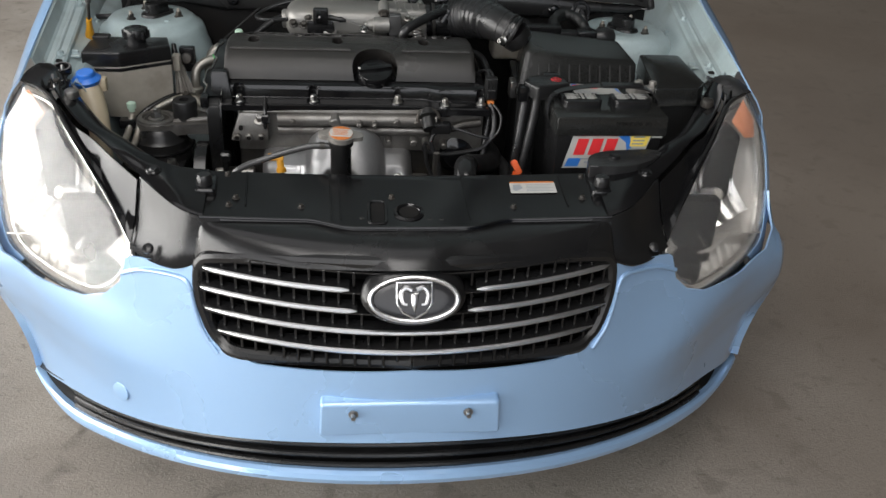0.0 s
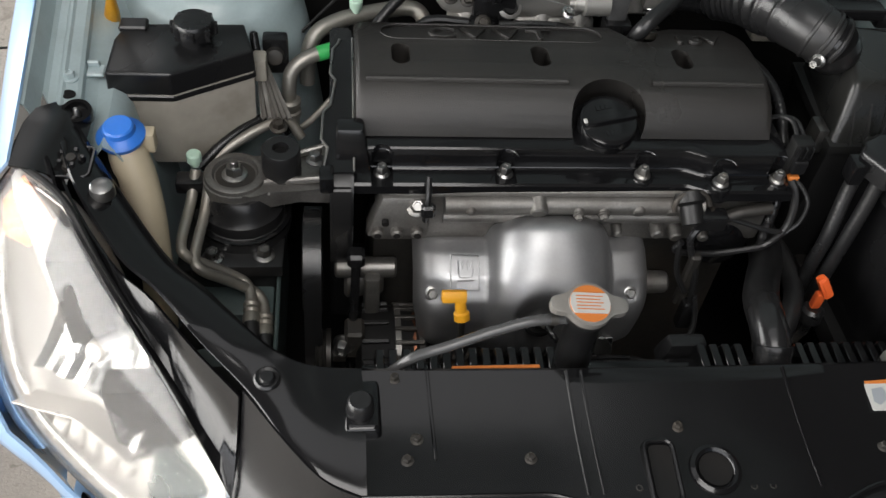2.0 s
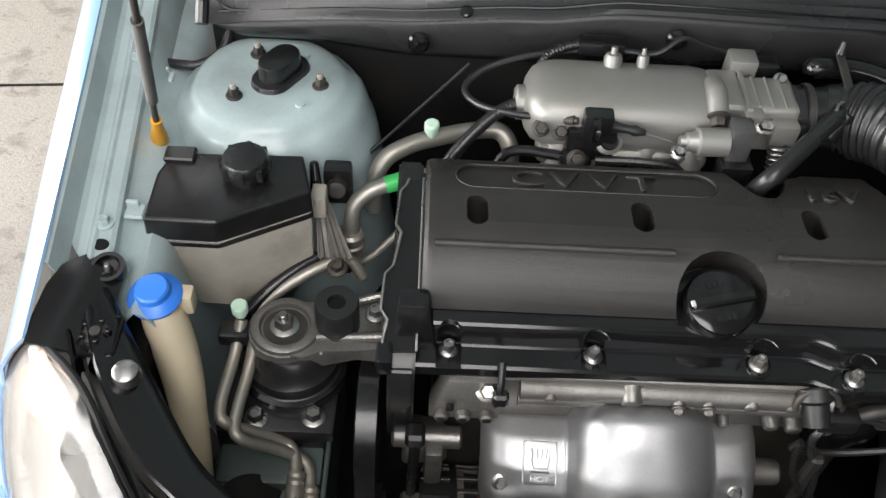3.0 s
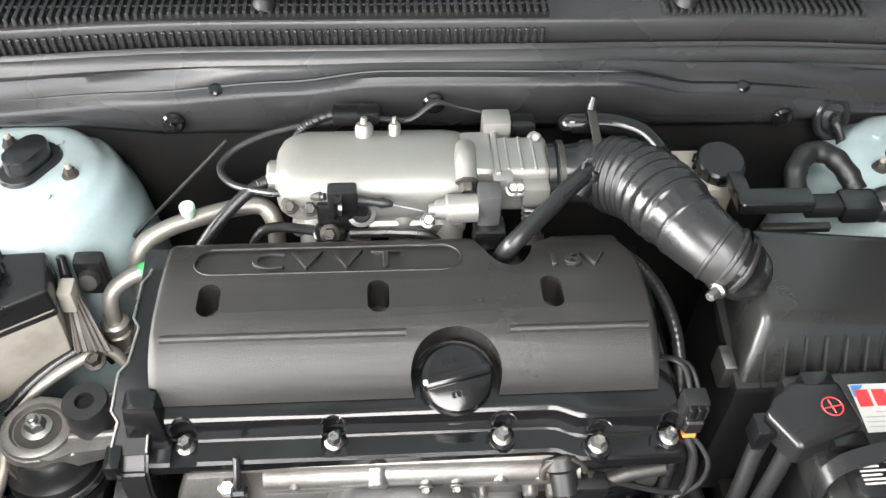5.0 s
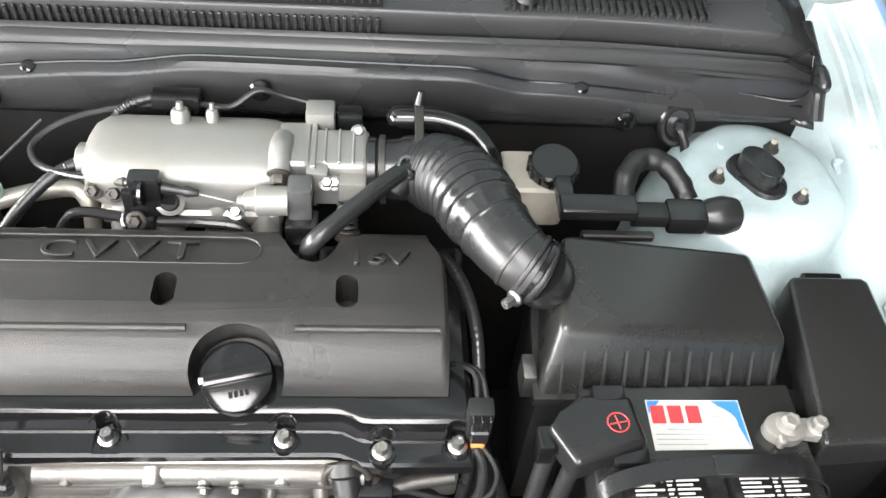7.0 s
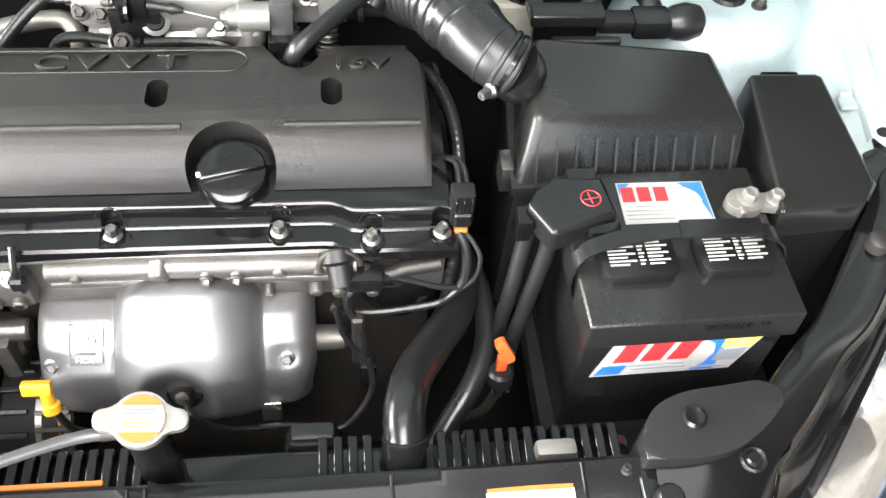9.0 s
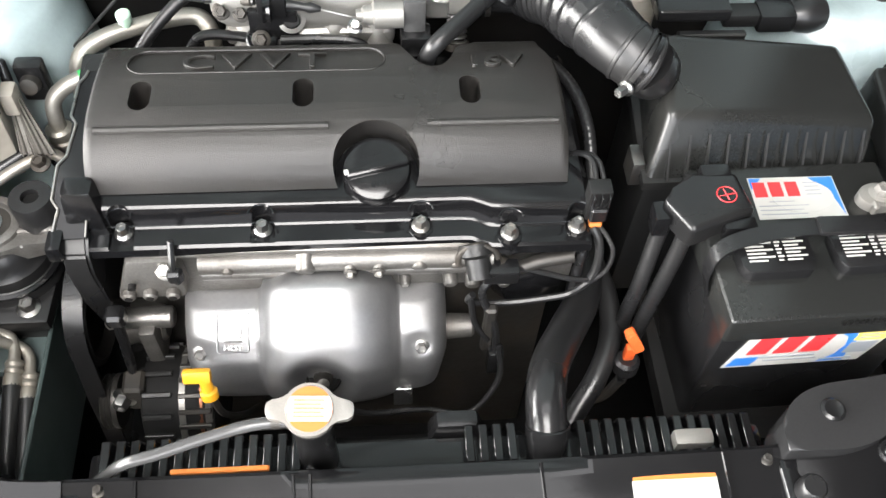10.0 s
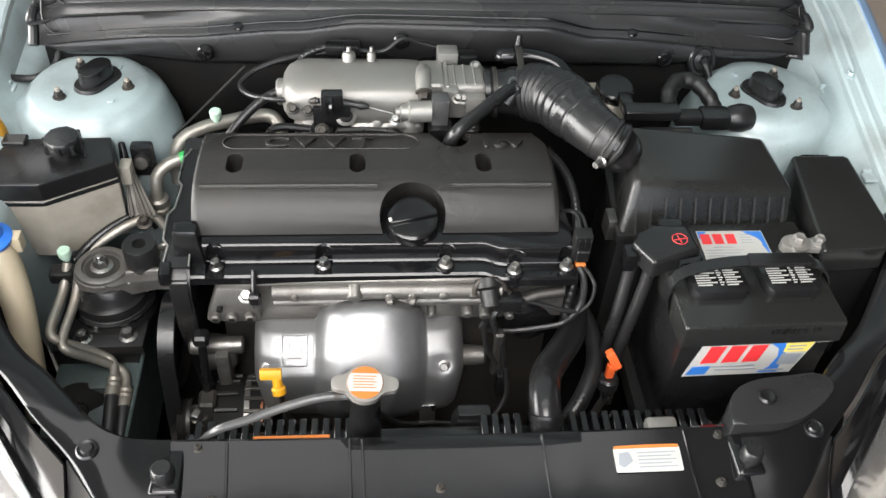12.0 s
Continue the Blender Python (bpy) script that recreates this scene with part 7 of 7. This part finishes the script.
def build_pipes():
    a = thing("refrigerant_pipe", (-0.35, 0.78, 0.76), "dull aluminium refrigerant pipe with a pale green cap", "pipe", "refrigerant pipes")
    part("pipe", tube(fresh(), [(-0.398, 0.768, 0.74), (-0.395, 0.774, 0.785), (-0.384, 0.784, 0.808), (-0.360, 0.797, 0.817), (-0.333, 0.808, 0.820), (-0.29, 0.824, 0.820), (-0.255, 0.828, 0.820), (-0.240, 0.815, 0.808), (-0.238, 0.80, 0.78)], 0.0105, 16), PIPE, a)
    part("valve_cap", lathe(fresh(), (-0.333, 0.806, 0.828), (0, -0.1, 1), [(0, 0), (0.0058, 0), (0.0058, 0.006), (0.0085, 0.007), (0.0088, 0.018), (0.007, 0.020), (0, 0.020)], 18), MINT, a, "pale green valve cap")
    b = thing("refrigerant_pipe", (-0.40, 0.74, 0.74), "dull aluminium pipe with a band of green tape", "pipe", "refrigerant pipes")
    part("pipe", tube(fresh(), [(-0.420, 0.722, 0.735), (-0.420, 0.724, 0.762), (-0.416, 0.731, 0.784), (-0.400, 0.740, 0.797), (-0.373, 0.750, 0.803), (-0.335, 0.760, 0.806), (-0.28, 0.775, 0.800)], 0.0095, 16), PIPE, b)
    part("tape", rod(fresh(), (-0.383, 0.7465, 0.8015), (-0.362, 0.7535, 0.8046), 0.0102, 0.0102, 18), GREEN, b, "green tape band")
    part("fitting", lathe(fresh(), (-0.421, 0.721, 0.722), (0, 0.03, 1), [(0, -0.02), (0.013, -0.02), (0.014, 0.0), (0.016, 0.002), (0.016, 0.008), (0.0135, 0.010), (0.0135, 0.016), (0.016, 0.018), (0.016, 0.024), (0.012, 0.027), (0, 0.027)], 22), PIPE, b)
    part("thin_pipe", tube(fresh(), [(-0.418, 0.71, 0.70), (-0.395, 0.715, 0.715), (-0.36, 0.735, 0.745)], 0.0048, 10), PIPE, b)
    c = thing("refrigerant_pipe", (-0.50, 0.51, 0.60), "pair of bent aluminium pipes with crimped hose ends", "pipe", "refrigerant pipes")
    for dx, dy, dz in ((0, 0, 0), (0.016, -0.012, -0.010)):
        part("pipe", tube(fresh(), [(-0.529 + dx, 0.598 + dy, 0.735 + dz), (-0.535 + dx, 0.57 + dy, 0.708 + dz), (-0.542 + dx, 0.515 + dy, 0.695 + dz), (-0.534 + dx, 0.498 + dy, 0.688 + dz), (-0.505 + dx, 0.503 + dy, 0.662 + dz), (-0.478 + dx, 0.505 + dy, 0.640 + dz), (-0.466 + dx, 0.494 + dy, 0.634 + dz), (-0.462 + dx, 0.470 + dy, 0.632 + dz)], 0.0066, 14), PIPE, c)
        part("crimp", lathe(fresh(), (-0.462 + dx, 0.474 + dy, 0.632 + dz), (0.02, -1, -0.2), [(0, 0), (0.009, 0), (0.0105, 0.004), (0.009, 0.008), (0.0105, 0.012), (0.009, 0.016), (0.0105, 0.02), (0.0105, 0.03), (0, 0.03)], 18), PIPE, c)
        part("hose", tube(fresh(), [(-0.461 + dx, 0.446 + dy, 0.627 + dz), (-0.460 + dx, 0.42 + dy, 0.621 + dz), (-0.459 + dx, 0.36 + dy, 0.600 + dz), (-0.458 + dx, 0.31 + dy, 0.57 + dz)], 0.0098, 14), RUBBER, c)
    part("valve_cap", lathe(fresh(), (-0.529, 0.599, 0.742), (0, 0, 1), [(0, 0), (0.0058, 0), (0.0058, 0.006), (0.0088, 0.007), (0.009, 0.017), (0.0075, 0.019), (0, 0.019)], 18), MINT, c, "pale green valve cap")
    part("clamp", box(fresh(), (-0.553, 0.578, 0.712), (-0.520, 0.602, 0.730), 0.004, 2), BLACK, c)
    d = thing("heater_pipe", (-0.45, 0.64, 0.73), "pair of black pipes running beside the engine mount", "pipe")
    for k in (0, 1):
        part("pipe", tube(fresh(), [(-0.53 + 0.012 * k, 0.628 + 0.006 * k, 0.71), (-0.505 + 0.014 * k, 0.648 + 0.002 * k, 0.728), (-0.47 + 0.016 * k, 0.674 - 0.004 * k, 0.741), (-0.438 + 0.016 * k, 0.692 - 0.008 * k, 0.743), (-0.42 + 0.016 * k, 0.687 - 0.01 * k, 0.72)], 0.0068, 12), BLACK if k == 0 else PIPE, d)
    e = thing("ground_strap", (-0.45, 0.70, 0.76), "grey braided earth strap with a bolted lug", "cable")
    part("braid", sheet(fresh(), [[(-0.455 + 0.03 * (u - 0.5) * (0.3 + v) + 0.02 * v, 0.722 - 0.045 * v, 0.805 - 0.055 * v + 0.003 * math.cos(u * 40)) for u in steps_of(0, 1, 24)] for v in steps_of(0, 1, 6)], 0.002), BRAID, e)
    part("tie", rod(fresh(), (-0.458, 0.728, 0.80), (-0.462, 0.745, 0.835), 0.007, 0.005, 12, 0.002), BLACK, e)
    part("lug_bolt", bolt(fresh(), (-0.432, 0.668, 0.745), (0, -0.3, 1), 0.008, 0.010), IRON, e)
    f = thing("pressure_switch", (-0.435, 0.735, 0.80), "dark connector block on the suspension tower", "switch")
    part("block", box(fresh(), (-0.452, 0.738, 0.775), (-0.420, 0.758, 0.828), 0.005, 2), BLACK, f)
    part("knob", lathe(fresh(), (-0.436, 0.736, 0.806), (0, -1, 0.3), [(0, 0), (0.012, 0), (0.010, 0.010), (0, 0.012)], 18), IRON, f)


build_pipes()


def build_radiator():
    r = thing("radiator", (0, 0.30, 0.40), "radiator with black ribbed top tank behind the lock panel", "radiator")
    part("core", box(fresh(), (-0.33, 0.285, 0.30), (0.33, 0.315, 0.68), 0.003, 1), IRON, r)
    part("top_tank", box(fresh(), (-0.335, 0.280, 0.675), (0.335, 0.325, 0.712), 0.008, 2), BLACK_GLOSS, r)
    fin = None
    for k in range(46):
        x = -0.315 + 0.014 * k
        if -0.11 < x < 0.03 or 0.085 < x < 0.135:
            continue
        if fin is None:
            bm = fresh()
            box(bm, (-0.0052, 0.282, 0.700), (0.0052, 0.336, 0.730), 0.0012, 1, taper=(0.86, 0.72))
            fin = part("tank_rib", bm, BLACK_GLOSS, r)
            fin.location.x = x
        else:
            ob = new("tank_rib", fin.data)
            ob.parent = r
            ob.location.x = x
    part("tank_label", box(fresh(), (-0.245, 0.2815, 0.752), (-0.155, 0.2865, 0.7575), 0.001, 1), LABEL_ORANGE, r, "orange edge of a label")
    part("filler_neck", lathe(fresh(), (-0.113, 0.310, 0.70), (0, 0, 1), [(0, 0), (0.021, 0), (0.019, 0.03), (0.018, 0.10), (0.022, 0.106), (0.022, 0.116), (0, 0.116)], 28), BLACK, r)
    tilt = pose(-0.113, 0.310, 0.816, 10, 2, -2)
    bm = fresh()
    ring = [2 * math.pi * k / 72 for k in range(72)]
    rim = [0.0240 + 0.0150 * sum(math.exp(-(((a - c + math.pi) % (2 * math.pi) - math.pi) / 0.34) ** 4) for c in (0.0, math.pi)) for a in ring]
    prism(bm, [(r0 * math.cos(a), r0 * math.sin(a)) for r0, a in zip(rim, ring)], 0.002, 0.0105, 0.002, 2)
    prism(bm, [(0.0215 * math.cos(a), 0.0215 * math.sin(a)) for a in ring[::2]], 0.0095, 0.0112, 0.0005, 1)
    bm.transform(tilt)
    cap = part("radiator_cap", bm, CAST_PALE, r, "zinc radiator cap with an orange and white label")
    top = tilt @ Matrix.Translation((0, 0, 0.0112))
    part("cap_label", flat_on(fresh(), top, [(0.0205 * math.cos(a), 0.0205 * math.sin(a)) for a in (2 * math.pi * k / 36 for k in range(36))], 0.0006), LABEL_ORANGE, cap)
    part("cap_band", flat_on(fresh(), top, [(x, y) for x, y in [(0.0202 * math.cos(a), 0.0202 * math.sin(a)) for a in (radians(d) for d in (-34, -20, 0, 20, 34, 146, 160, 180, 200, 214))]], 0.0016), LABEL, cap)
    bm = fresh()
    for k in range(5):
        flat_on(bm, top, [(-0.014, 0.007 - 0.0036 * k), (0.013 - 0.003 * (k % 2), 0.007 - 0.0036 * k), (0.013 - 0.003 * (k % 2), 0.0079 - 0.0036 * k), (-0.014, 0.0079 - 0.0036 * k)], 0.0021)
    part("cap_print", bm, LABEL_ORANGE, cap)
    part("overflow_hose", tube(fresh(), [(-0.130, 0.308, 0.803), (-0.165, 0.306, 0.803), (-0.205, 0.300, 0.795), (-0.25, 0.292, 0.782), (-0.285, 0.289, 0.768), (-0.315, 0.288, 0.735)], 0.0056, 12), HOSE_GREY, r, "shiny grey overflow hose")
    part("spring_clip", rod(fresh(), (-0.141, 0.308, 0.803), (-0.149, 0.3075, 0.803), 0.0065, 0.0065, 14), IRON, r)
    part("fan_shroud", box(box(fresh(), (-0.20, 0.34, 0.40), (0.12, 0.39, 0.58), 0.02, 3), (-0.09, 0.325, 0.56), (0.08, 0.35, 0.66), 0.01, 2), DARK, r)
    part("shroud_bracket", box(fresh(), (-0.005, 0.325, 0.69), (0.055, 0.352, 0.725), 0.006, 2, taper=(0.7, 0.7)), BLACK, r)
    part("white_clip", box(fresh(), (0.235, 0.292, 0.715), (0.275, 0.310, 0.742), 0.006, 2), CAST_PALE, r)
    h = thing("radiator_hose", (0.14, 0.40, 0.62), "thick glossy black upper radiator hose", "hose")
    part("hose", tube(fresh(), [(0.112, 0.300, 0.715), (0.112, 0.318, 0.735), (0.114, 0.350, 0.742), (0.126, 0.392, 0.728), (0.152, 0.440, 0.705), (0.180, 0.490, 0.685), (0.195, 0.545, 0.675), (0.19, 0.60, 0.67)], 0.0205, 22, 10), RUBBER, h)
    part("spring_clip", lathe(fresh(), (0.1125, 0.314, 0.731), (0.0, 0.6, 0.7), [(0.0206, 0), (0.0225, 0.001), (0.0225, 0.010), (0.0206, 0.011)], 28), BLACK, h)
    g = thing("lower_hose", (0.18, 0.42, 0.60), "second black hose beside the radiator hose", "hose")
    part("hose", tube(fresh(), [(0.145, 0.345, 0.62), (0.165, 0.378, 0.635), (0.192, 0.412, 0.655), (0.212, 0.455, 0.665), (0.218, 0.51, 0.665), (0.21, 0.57, 0.66)], 0.0125, 18, 8), RUBBER, g)


build_radiator()


def build_dipsticks():
    d = thing("oil_dipstick", (-0.235, 0.40, 0.60), "yellow oil dipstick handle below the heat shield", "dipstick")
    bm = fresh()
    box(bm, (-0.246, 0.383, 0.736), (-0.218, 0.393, 0.750), 0.003, 2, turn=(-30, 0, 0))
    lathe(bm, (-0.226, 0.3885, 0.742), (0.12, -0.35, -0.75), [(0, 0), (0.006, 0), (0.0065, 0.018), (0.009, 0.020), (0.009, 0.028), (0, 0.029)], 18)
    part("handle", bm, YELLOW, d, "yellow plastic handle")
    part("tube", tube(fresh(), [(-0.222, 0.378, 0.722), (-0.218, 0.385, 0.66), (-0.21, 0.42, 0.58), (-0.20, 0.47, 0.50)], 0.004, 8), IRON, d)
    g = thing("gearbox_dipstick", (0.226, 0.425, 0.60), "orange gearbox dipstick handle beside the battery", "dipstick")
    bm = fresh()
    prism(bm, round_rect(0.030, 0.012, 0.0035), -0.005, 0.005, 0.0012, 2)
    prism(bm, round_rect(0.023, 0.0055, 0.002), 0.0045, 0.0062, 0.0006, 1)
    bm.transform(plane_at((0.226, 0.427, 0.707), (0.45, -0.30, -0.75), (0.75, 0.15, 0.40)))
    part("handle", bm, ORANGE, g, "orange plastic tab handle")
    part("stem", box(fresh(), (0.219, 0.420, 0.672), (0.231, 0.430, 0.698), 0.003, 2), ORANGE, g)
    part("seal", lathe(fresh(), (0.226, 0.423, 0.655), (0, 0.1, 1), [(0, -0.03), (0.006, -0.03), (0.008, -0.006), (0.0145, -0.004), (0.0145, 0.012), (0.011, 0.016), (0, 0.016)], 22), RUBBER, g)
    part("tube", tube(fresh(), [(0.226, 0.42, 0.63), (0.215, 0.43, 0.56), (0.19, 0.46, 0.48)], 0.006, 10), IRON, g)


build_dipsticks()


def build_looms():
    w = thing("relay_holder", (0.36, 0.76, 0.84), "black connector housings behind the air filter box", "connector")
    part("housing", box(fresh(), (0.276, 0.744, 0.872), (0.362, 0.772, 0.889), 0.005, 3), BLACK, w)
    part("housing", box(fresh(), (0.358, 0.750, 0.858), (0.402, 0.774, 0.876), 0.004, 2), BLACK_MATT, w)
    part("housing", box(fresh(), (0.398, 0.744, 0.854), (0.442, 0.778, 0.879), 0.005, 2), BLACK, w)
    part("tab", box(fresh(), (0.30, 0.728, 0.858), (0.38, 0.738, 0.868), 0.002, 1), BLACK_MATT, w)
    part("plug_end", lathe(fresh(), (0.440, 0.765, 0.862), (1, 0.15, -0.05), [(0, 0), (0.014, 0), (0.020, 0.010), (0.0225, 0.026), (0.019, 0.042), (0.009, 0.049), (0, 0.050)], 24), RUBBER, w)
    part("harness", tube(fresh(), [(0.352, 0.775, 0.872), (0.356, 0.800, 0.886), (0.376, 0.822, 0.893), (0.402, 0.820, 0.890), (0.420, 0.802, 0.878), (0.428, 0.785, 0.866)], lambda t: 0.0125 + 0.0007 * math.sin(t * 40), 14, 8), BLACK_MATT, w, "taped harness arch")
    part("strap", box(fresh(), (0.276, 0.765, 0.872), (0.294, 0.800, 0.888), 0.003, 2), BLACK, w)
    c = thing("wire_connector", (0.181, 0.531, 0.79), "dark grey wire connector beside the engine cover", "connector")
    part("body", box(fresh(), (0.168, 0.518, 0.806), (0.192, 0.538, 0.852), 0.003, 2), BLACK_MATT, c)
    part("body", box(fresh(), (0.171, 0.510, 0.812), (0.189, 0.522, 0.832), 0.002, 1), BLACK, c)
    for x in (0.172, 0.180, 0.188):
        part("rib", box(fresh(), (x - 0.001, 0.512, 0.834), (x + 0.001, 0.520, 0.850), 0.0005, 1), BLACK, c)
    part("collar", box(fresh(), (0.173, 0.511, 0.801), (0.187, 0.523, 0.808), 0.002, 1), LABEL_ORANGE, c)
    part("wire_sleeve", tube(fresh(), [(0.178, 0.514, 0.802), (0.184, 0.506, 0.790), (0.187, 0.499, 0.775), (0.186, 0.492, 0.755), (0.180, 0.486, 0.738)], 0.0050, 10), RUBBER, c)
    part("wire", tube(fresh(), [(0.184, 0.514, 0.802), (0.194, 0.504, 0.793), (0.200, 0.494, 0.780), (0.196, 0.487, 0.758), (0.184, 0.485, 0.741)], 0.0026, 8), RUBBER, c)
    part("wire", tube(fresh(), [(0.182, 0.486, 0.741), (0.160, 0.485, 0.745), (0.132, 0.488, 0.753), (0.108, 0.490, 0.760), (0.096, 0.488, 0.764)], 0.0032, 8), RUBBER, c)
    part("wire", tube(fresh(), [(0.180, 0.486, 0.738), (0.165, 0.482, 0.724), (0.147, 0.480, 0.718), (0.098, 0.480, 0.709), (0.062, 0.480, 0.711), (0.048, 0.478, 0.720), (0.052, 0.476, 0.735)], 0.0040, 8), RUBBER, c)
    for k in range(2):
        part("wire", tube(fresh(), [(0.178 + 0.008 * k, 0.536, 0.846), (0.176 + 0.006 * k, 0.56, 0.853), (0.165 + 0.004 * k, 0.575, 0.848), (0.150, 0.585, 0.835)], 0.0028, 8), RUBBER, c)
    h = thing("engine_harness", (0.175, 0.62, 0.80), "black corrugated wiring harness down the engine side", "cable")
    part("conduit", tube(fresh(), [(0.148, 0.745, 0.815), (0.158, 0.712, 0.840), (0.173, 0.668, 0.848), (0.182, 0.62, 0.842), (0.184, 0.575, 0.815), (0.18, 0.53, 0.77), (0.17, 0.50, 0.70)], lambda t: 0.0065 + 0.0003 * math.sin(t * 260), 12, 28), RUBBER, h)
    part("conduit", tube(fresh(), [(-0.215, 0.865, 0.878), (-0.20, 0.880, 0.895), (-0.17, 0.888, 0.905), (-0.14, 0.888, 0.905)], lambda t: 0.006 + 0.0004 * math.sin(t * 150), 10, 20), RUBBER, h)
    part("connector", box(fresh(), (-0.168, 0.876, 0.898), (-0.115, 0.898, 0.914), 0.003, 2), BLACK, h)
    part("wire", tube(fresh(), [(-0.115, 0.880, 0.905), (-0.08, 0.872, 0.910), (-0.05, 0.882, 0.925), (-0.02, 0.885, 0.915), (0.02, 0.882, 0.905), (0.045, 0.872, 0.900)], 0.0032, 8, 8), RUBBER, h)
    part("connector", box(fresh(), (0.036, 0.862, 0.886), (0.064, 0.886, 0.906), 0.004, 2), BLACK, h)
    part("conduit", tube(fresh(), [(-0.335, 0.745, 0.80), (-0.30, 0.775, 0.84), (-0.265, 0.80, 0.866), (-0.235, 0.815, 0.876)], lambda t: 0.0072 + 0.0004 * math.sin(t * 160), 12, 20), RUBBER, h)
    part("conduit", tube(fresh(), [(-0.27, 0.76, 0.80), (-0.245, 0.775, 0.835), (-0.20, 0.768, 0.842), (-0.17, 0.757, 0.842)], 0.006, 10, 8), BLACK, h)
    part("vacuum_hose", tube(fresh(), [(-0.15, 0.757, 0.845), (-0.10, 0.752, 0.850), (-0.06, 0.748, 0.846), (-0.045, 0.742, 0.82)], 0.0055, 10, 8), RUBBER, h)
    s = thing("camshaft_sensor", (0.075, 0.494, 0.75), "dark sensor with a wired plug on the cylinder head", "sensor")
    part("body", lathe(fresh(), (0.055, 0.500, 0.780), (0.1, -0.6, -0.5), [(0, -0.012), (0.019, -0.010), (0.020, 0.002), (0.014, 0.006), (0.013, 0.028), (0, 0.030)], 24), BLACK_MATT, s)
    part("plug", box(fresh(), (0.062, 0.476, 0.752), (0.100, 0.496, 0.774), 0.004, 2), BLACK, s)
    o = thing("lead_connector", (0.085, 0.45, 0.60), "black in-line plug hanging beside the heat shield", "connector")
    part("plug", box(fresh(), (0.074, 0.448, 0.60), (0.092, 0.464, 0.645), 0.003, 2), BLACK, o)
    part("holder", box(fresh(), (0.066, 0.462, 0.63), (0.080, 0.474, 0.72), 0.003, 1), IRON, o)
    part("lead", tube(fresh(), [(0.083, 0.456, 0.645), (0.078, 0.464, 0.69), (0.062, 0.475, 0.735), (0.07, 0.482, 0.755)], 0.0045, 8), RUBBER, o)
    part("lead", tube(fresh(), [(0.05, 0.475, 0.73), (0.056, 0.468, 0.69), (0.072, 0.460, 0.66)], 0.0035, 8), RUBBER, o)
    t = thing("thermostat_housing", (0.13, 0.53, 0.68), "dark rounded housing behind the radiator hose", "engine part")
    part("body", lathe(fresh(), (0.115, 0.56, 0.69), (0.2, -1, 0.2), [(0, 0), (0.045, 0), (0.046, 0.03), (0.036, 0.052), (0.015, 0.060), (0, 0.061)], 30), BLACK_GLOSS, t)
    q = thing("bonnet_prop", (-0.636, 0.768, 0.832), "grey bonnet prop rod in a yellow plastic socket", "prop rod")
    foot, rise = Vector((-0.636, 0.768, 0.832)), Vector((0.17, -0.38, 0.91)).normalized()
    part("socket", tube(fresh(), [foot, foot + rise * 0.012, foot + rise * 0.035, foot + rise * 0.055], lambda t: 0.0095 - 0.0035 * smooth_step(t, 0.3, 0.8), 16, 4), YELLOW, q, "yellow plastic socket")
    part("rod", tube(fresh(), [foot + rise * 0.05, foot + rise * 0.12, foot + rise * 0.5, foot + rise * 0.78], 0.0035, 12), IRON, q)
    part("grip", tube(fresh(), [foot + rise * 0.105, foot + rise * 0.11, foot + rise * 0.24, foot + rise * 0.245], 0.0058, 16, 3), TANK_DARK, q, "grey foam grip")
    g = thing("push_clip", (-0.643, 0.575, 0.828), "black push clip in the wing edge", "clip")
    part("ring", lathe(fresh(), (-0.643, 0.577, 0.838), (0, -0.2, 1), [(0.016, -0.01), (0.0175, 0.0), (0.0165, 0.004), (0.0125, 0.004), (0.011, -0.002), (0, -0.003)], 24), BLACK_GLOSS, g)
    part("pin", rod(fresh(), (-0.643, 0.577, 0.834), (-0.643, 0.576, 0.845), 0.005, 0.003, 12, 0.001), STEEL, g)
    k = thing("lamp_adjuster", (-0.63, 0.50, 0.83), "dark star-shaped lamp adjuster", "clip")
    part("star", lathe(fresh(), (-0.635, 0.501, 0.832), (0.1, -0.2, 1), [(0, 0), (0.014, 0), (0.012, 0.006), (0.006, 0.008), (0.005, 0.012), (0, 0.012)], 9), IRON, k)
    for j in range(5):
        ang = 2 * math.pi * j / 5
        part("spoke", box(fresh(), (-0.635 + 0.012 * math.cos(ang) - 0.0025, 0.501 + 0.012 * math.sin(ang) - 0.0025, 0.832), (-0.635 + 0.012 * math.cos(ang) + 0.0025, 0.501 + 0.012 * math.sin(ang) + 0.0025, 0.843), 0.001, 1), BLACK_GLOSS, k)
    tray = [(-0.635 + x, 0.501 + y, 0.8335) for x, y in round_rect(0.040, 0.046, 0.006, 3)]
    part("tray_rim", tube(fresh(), tray + tray[:1], 0.0022, 6, 1, smooth=False), BLACK_GLOSS, k)
    for s_ in (-1, 1):
        f = thing("lamp_bolt", (s_ * 0.598, 0.457, 0.828), "zinc bolt that holds the headlight", "bolt", "headlight bolts")
        part("head", lathe(fresh(), (s_ * 0.598, 0.461, 0.826), (0, -0.1, 1), [(0, 0), (0.0125, 0), (0.013, 0.006), (0.0115, 0.013), (0.008, 0.015), (0, 0.015)], 22), STEEL if s_ < 0 else IRON, f)


build_looms()
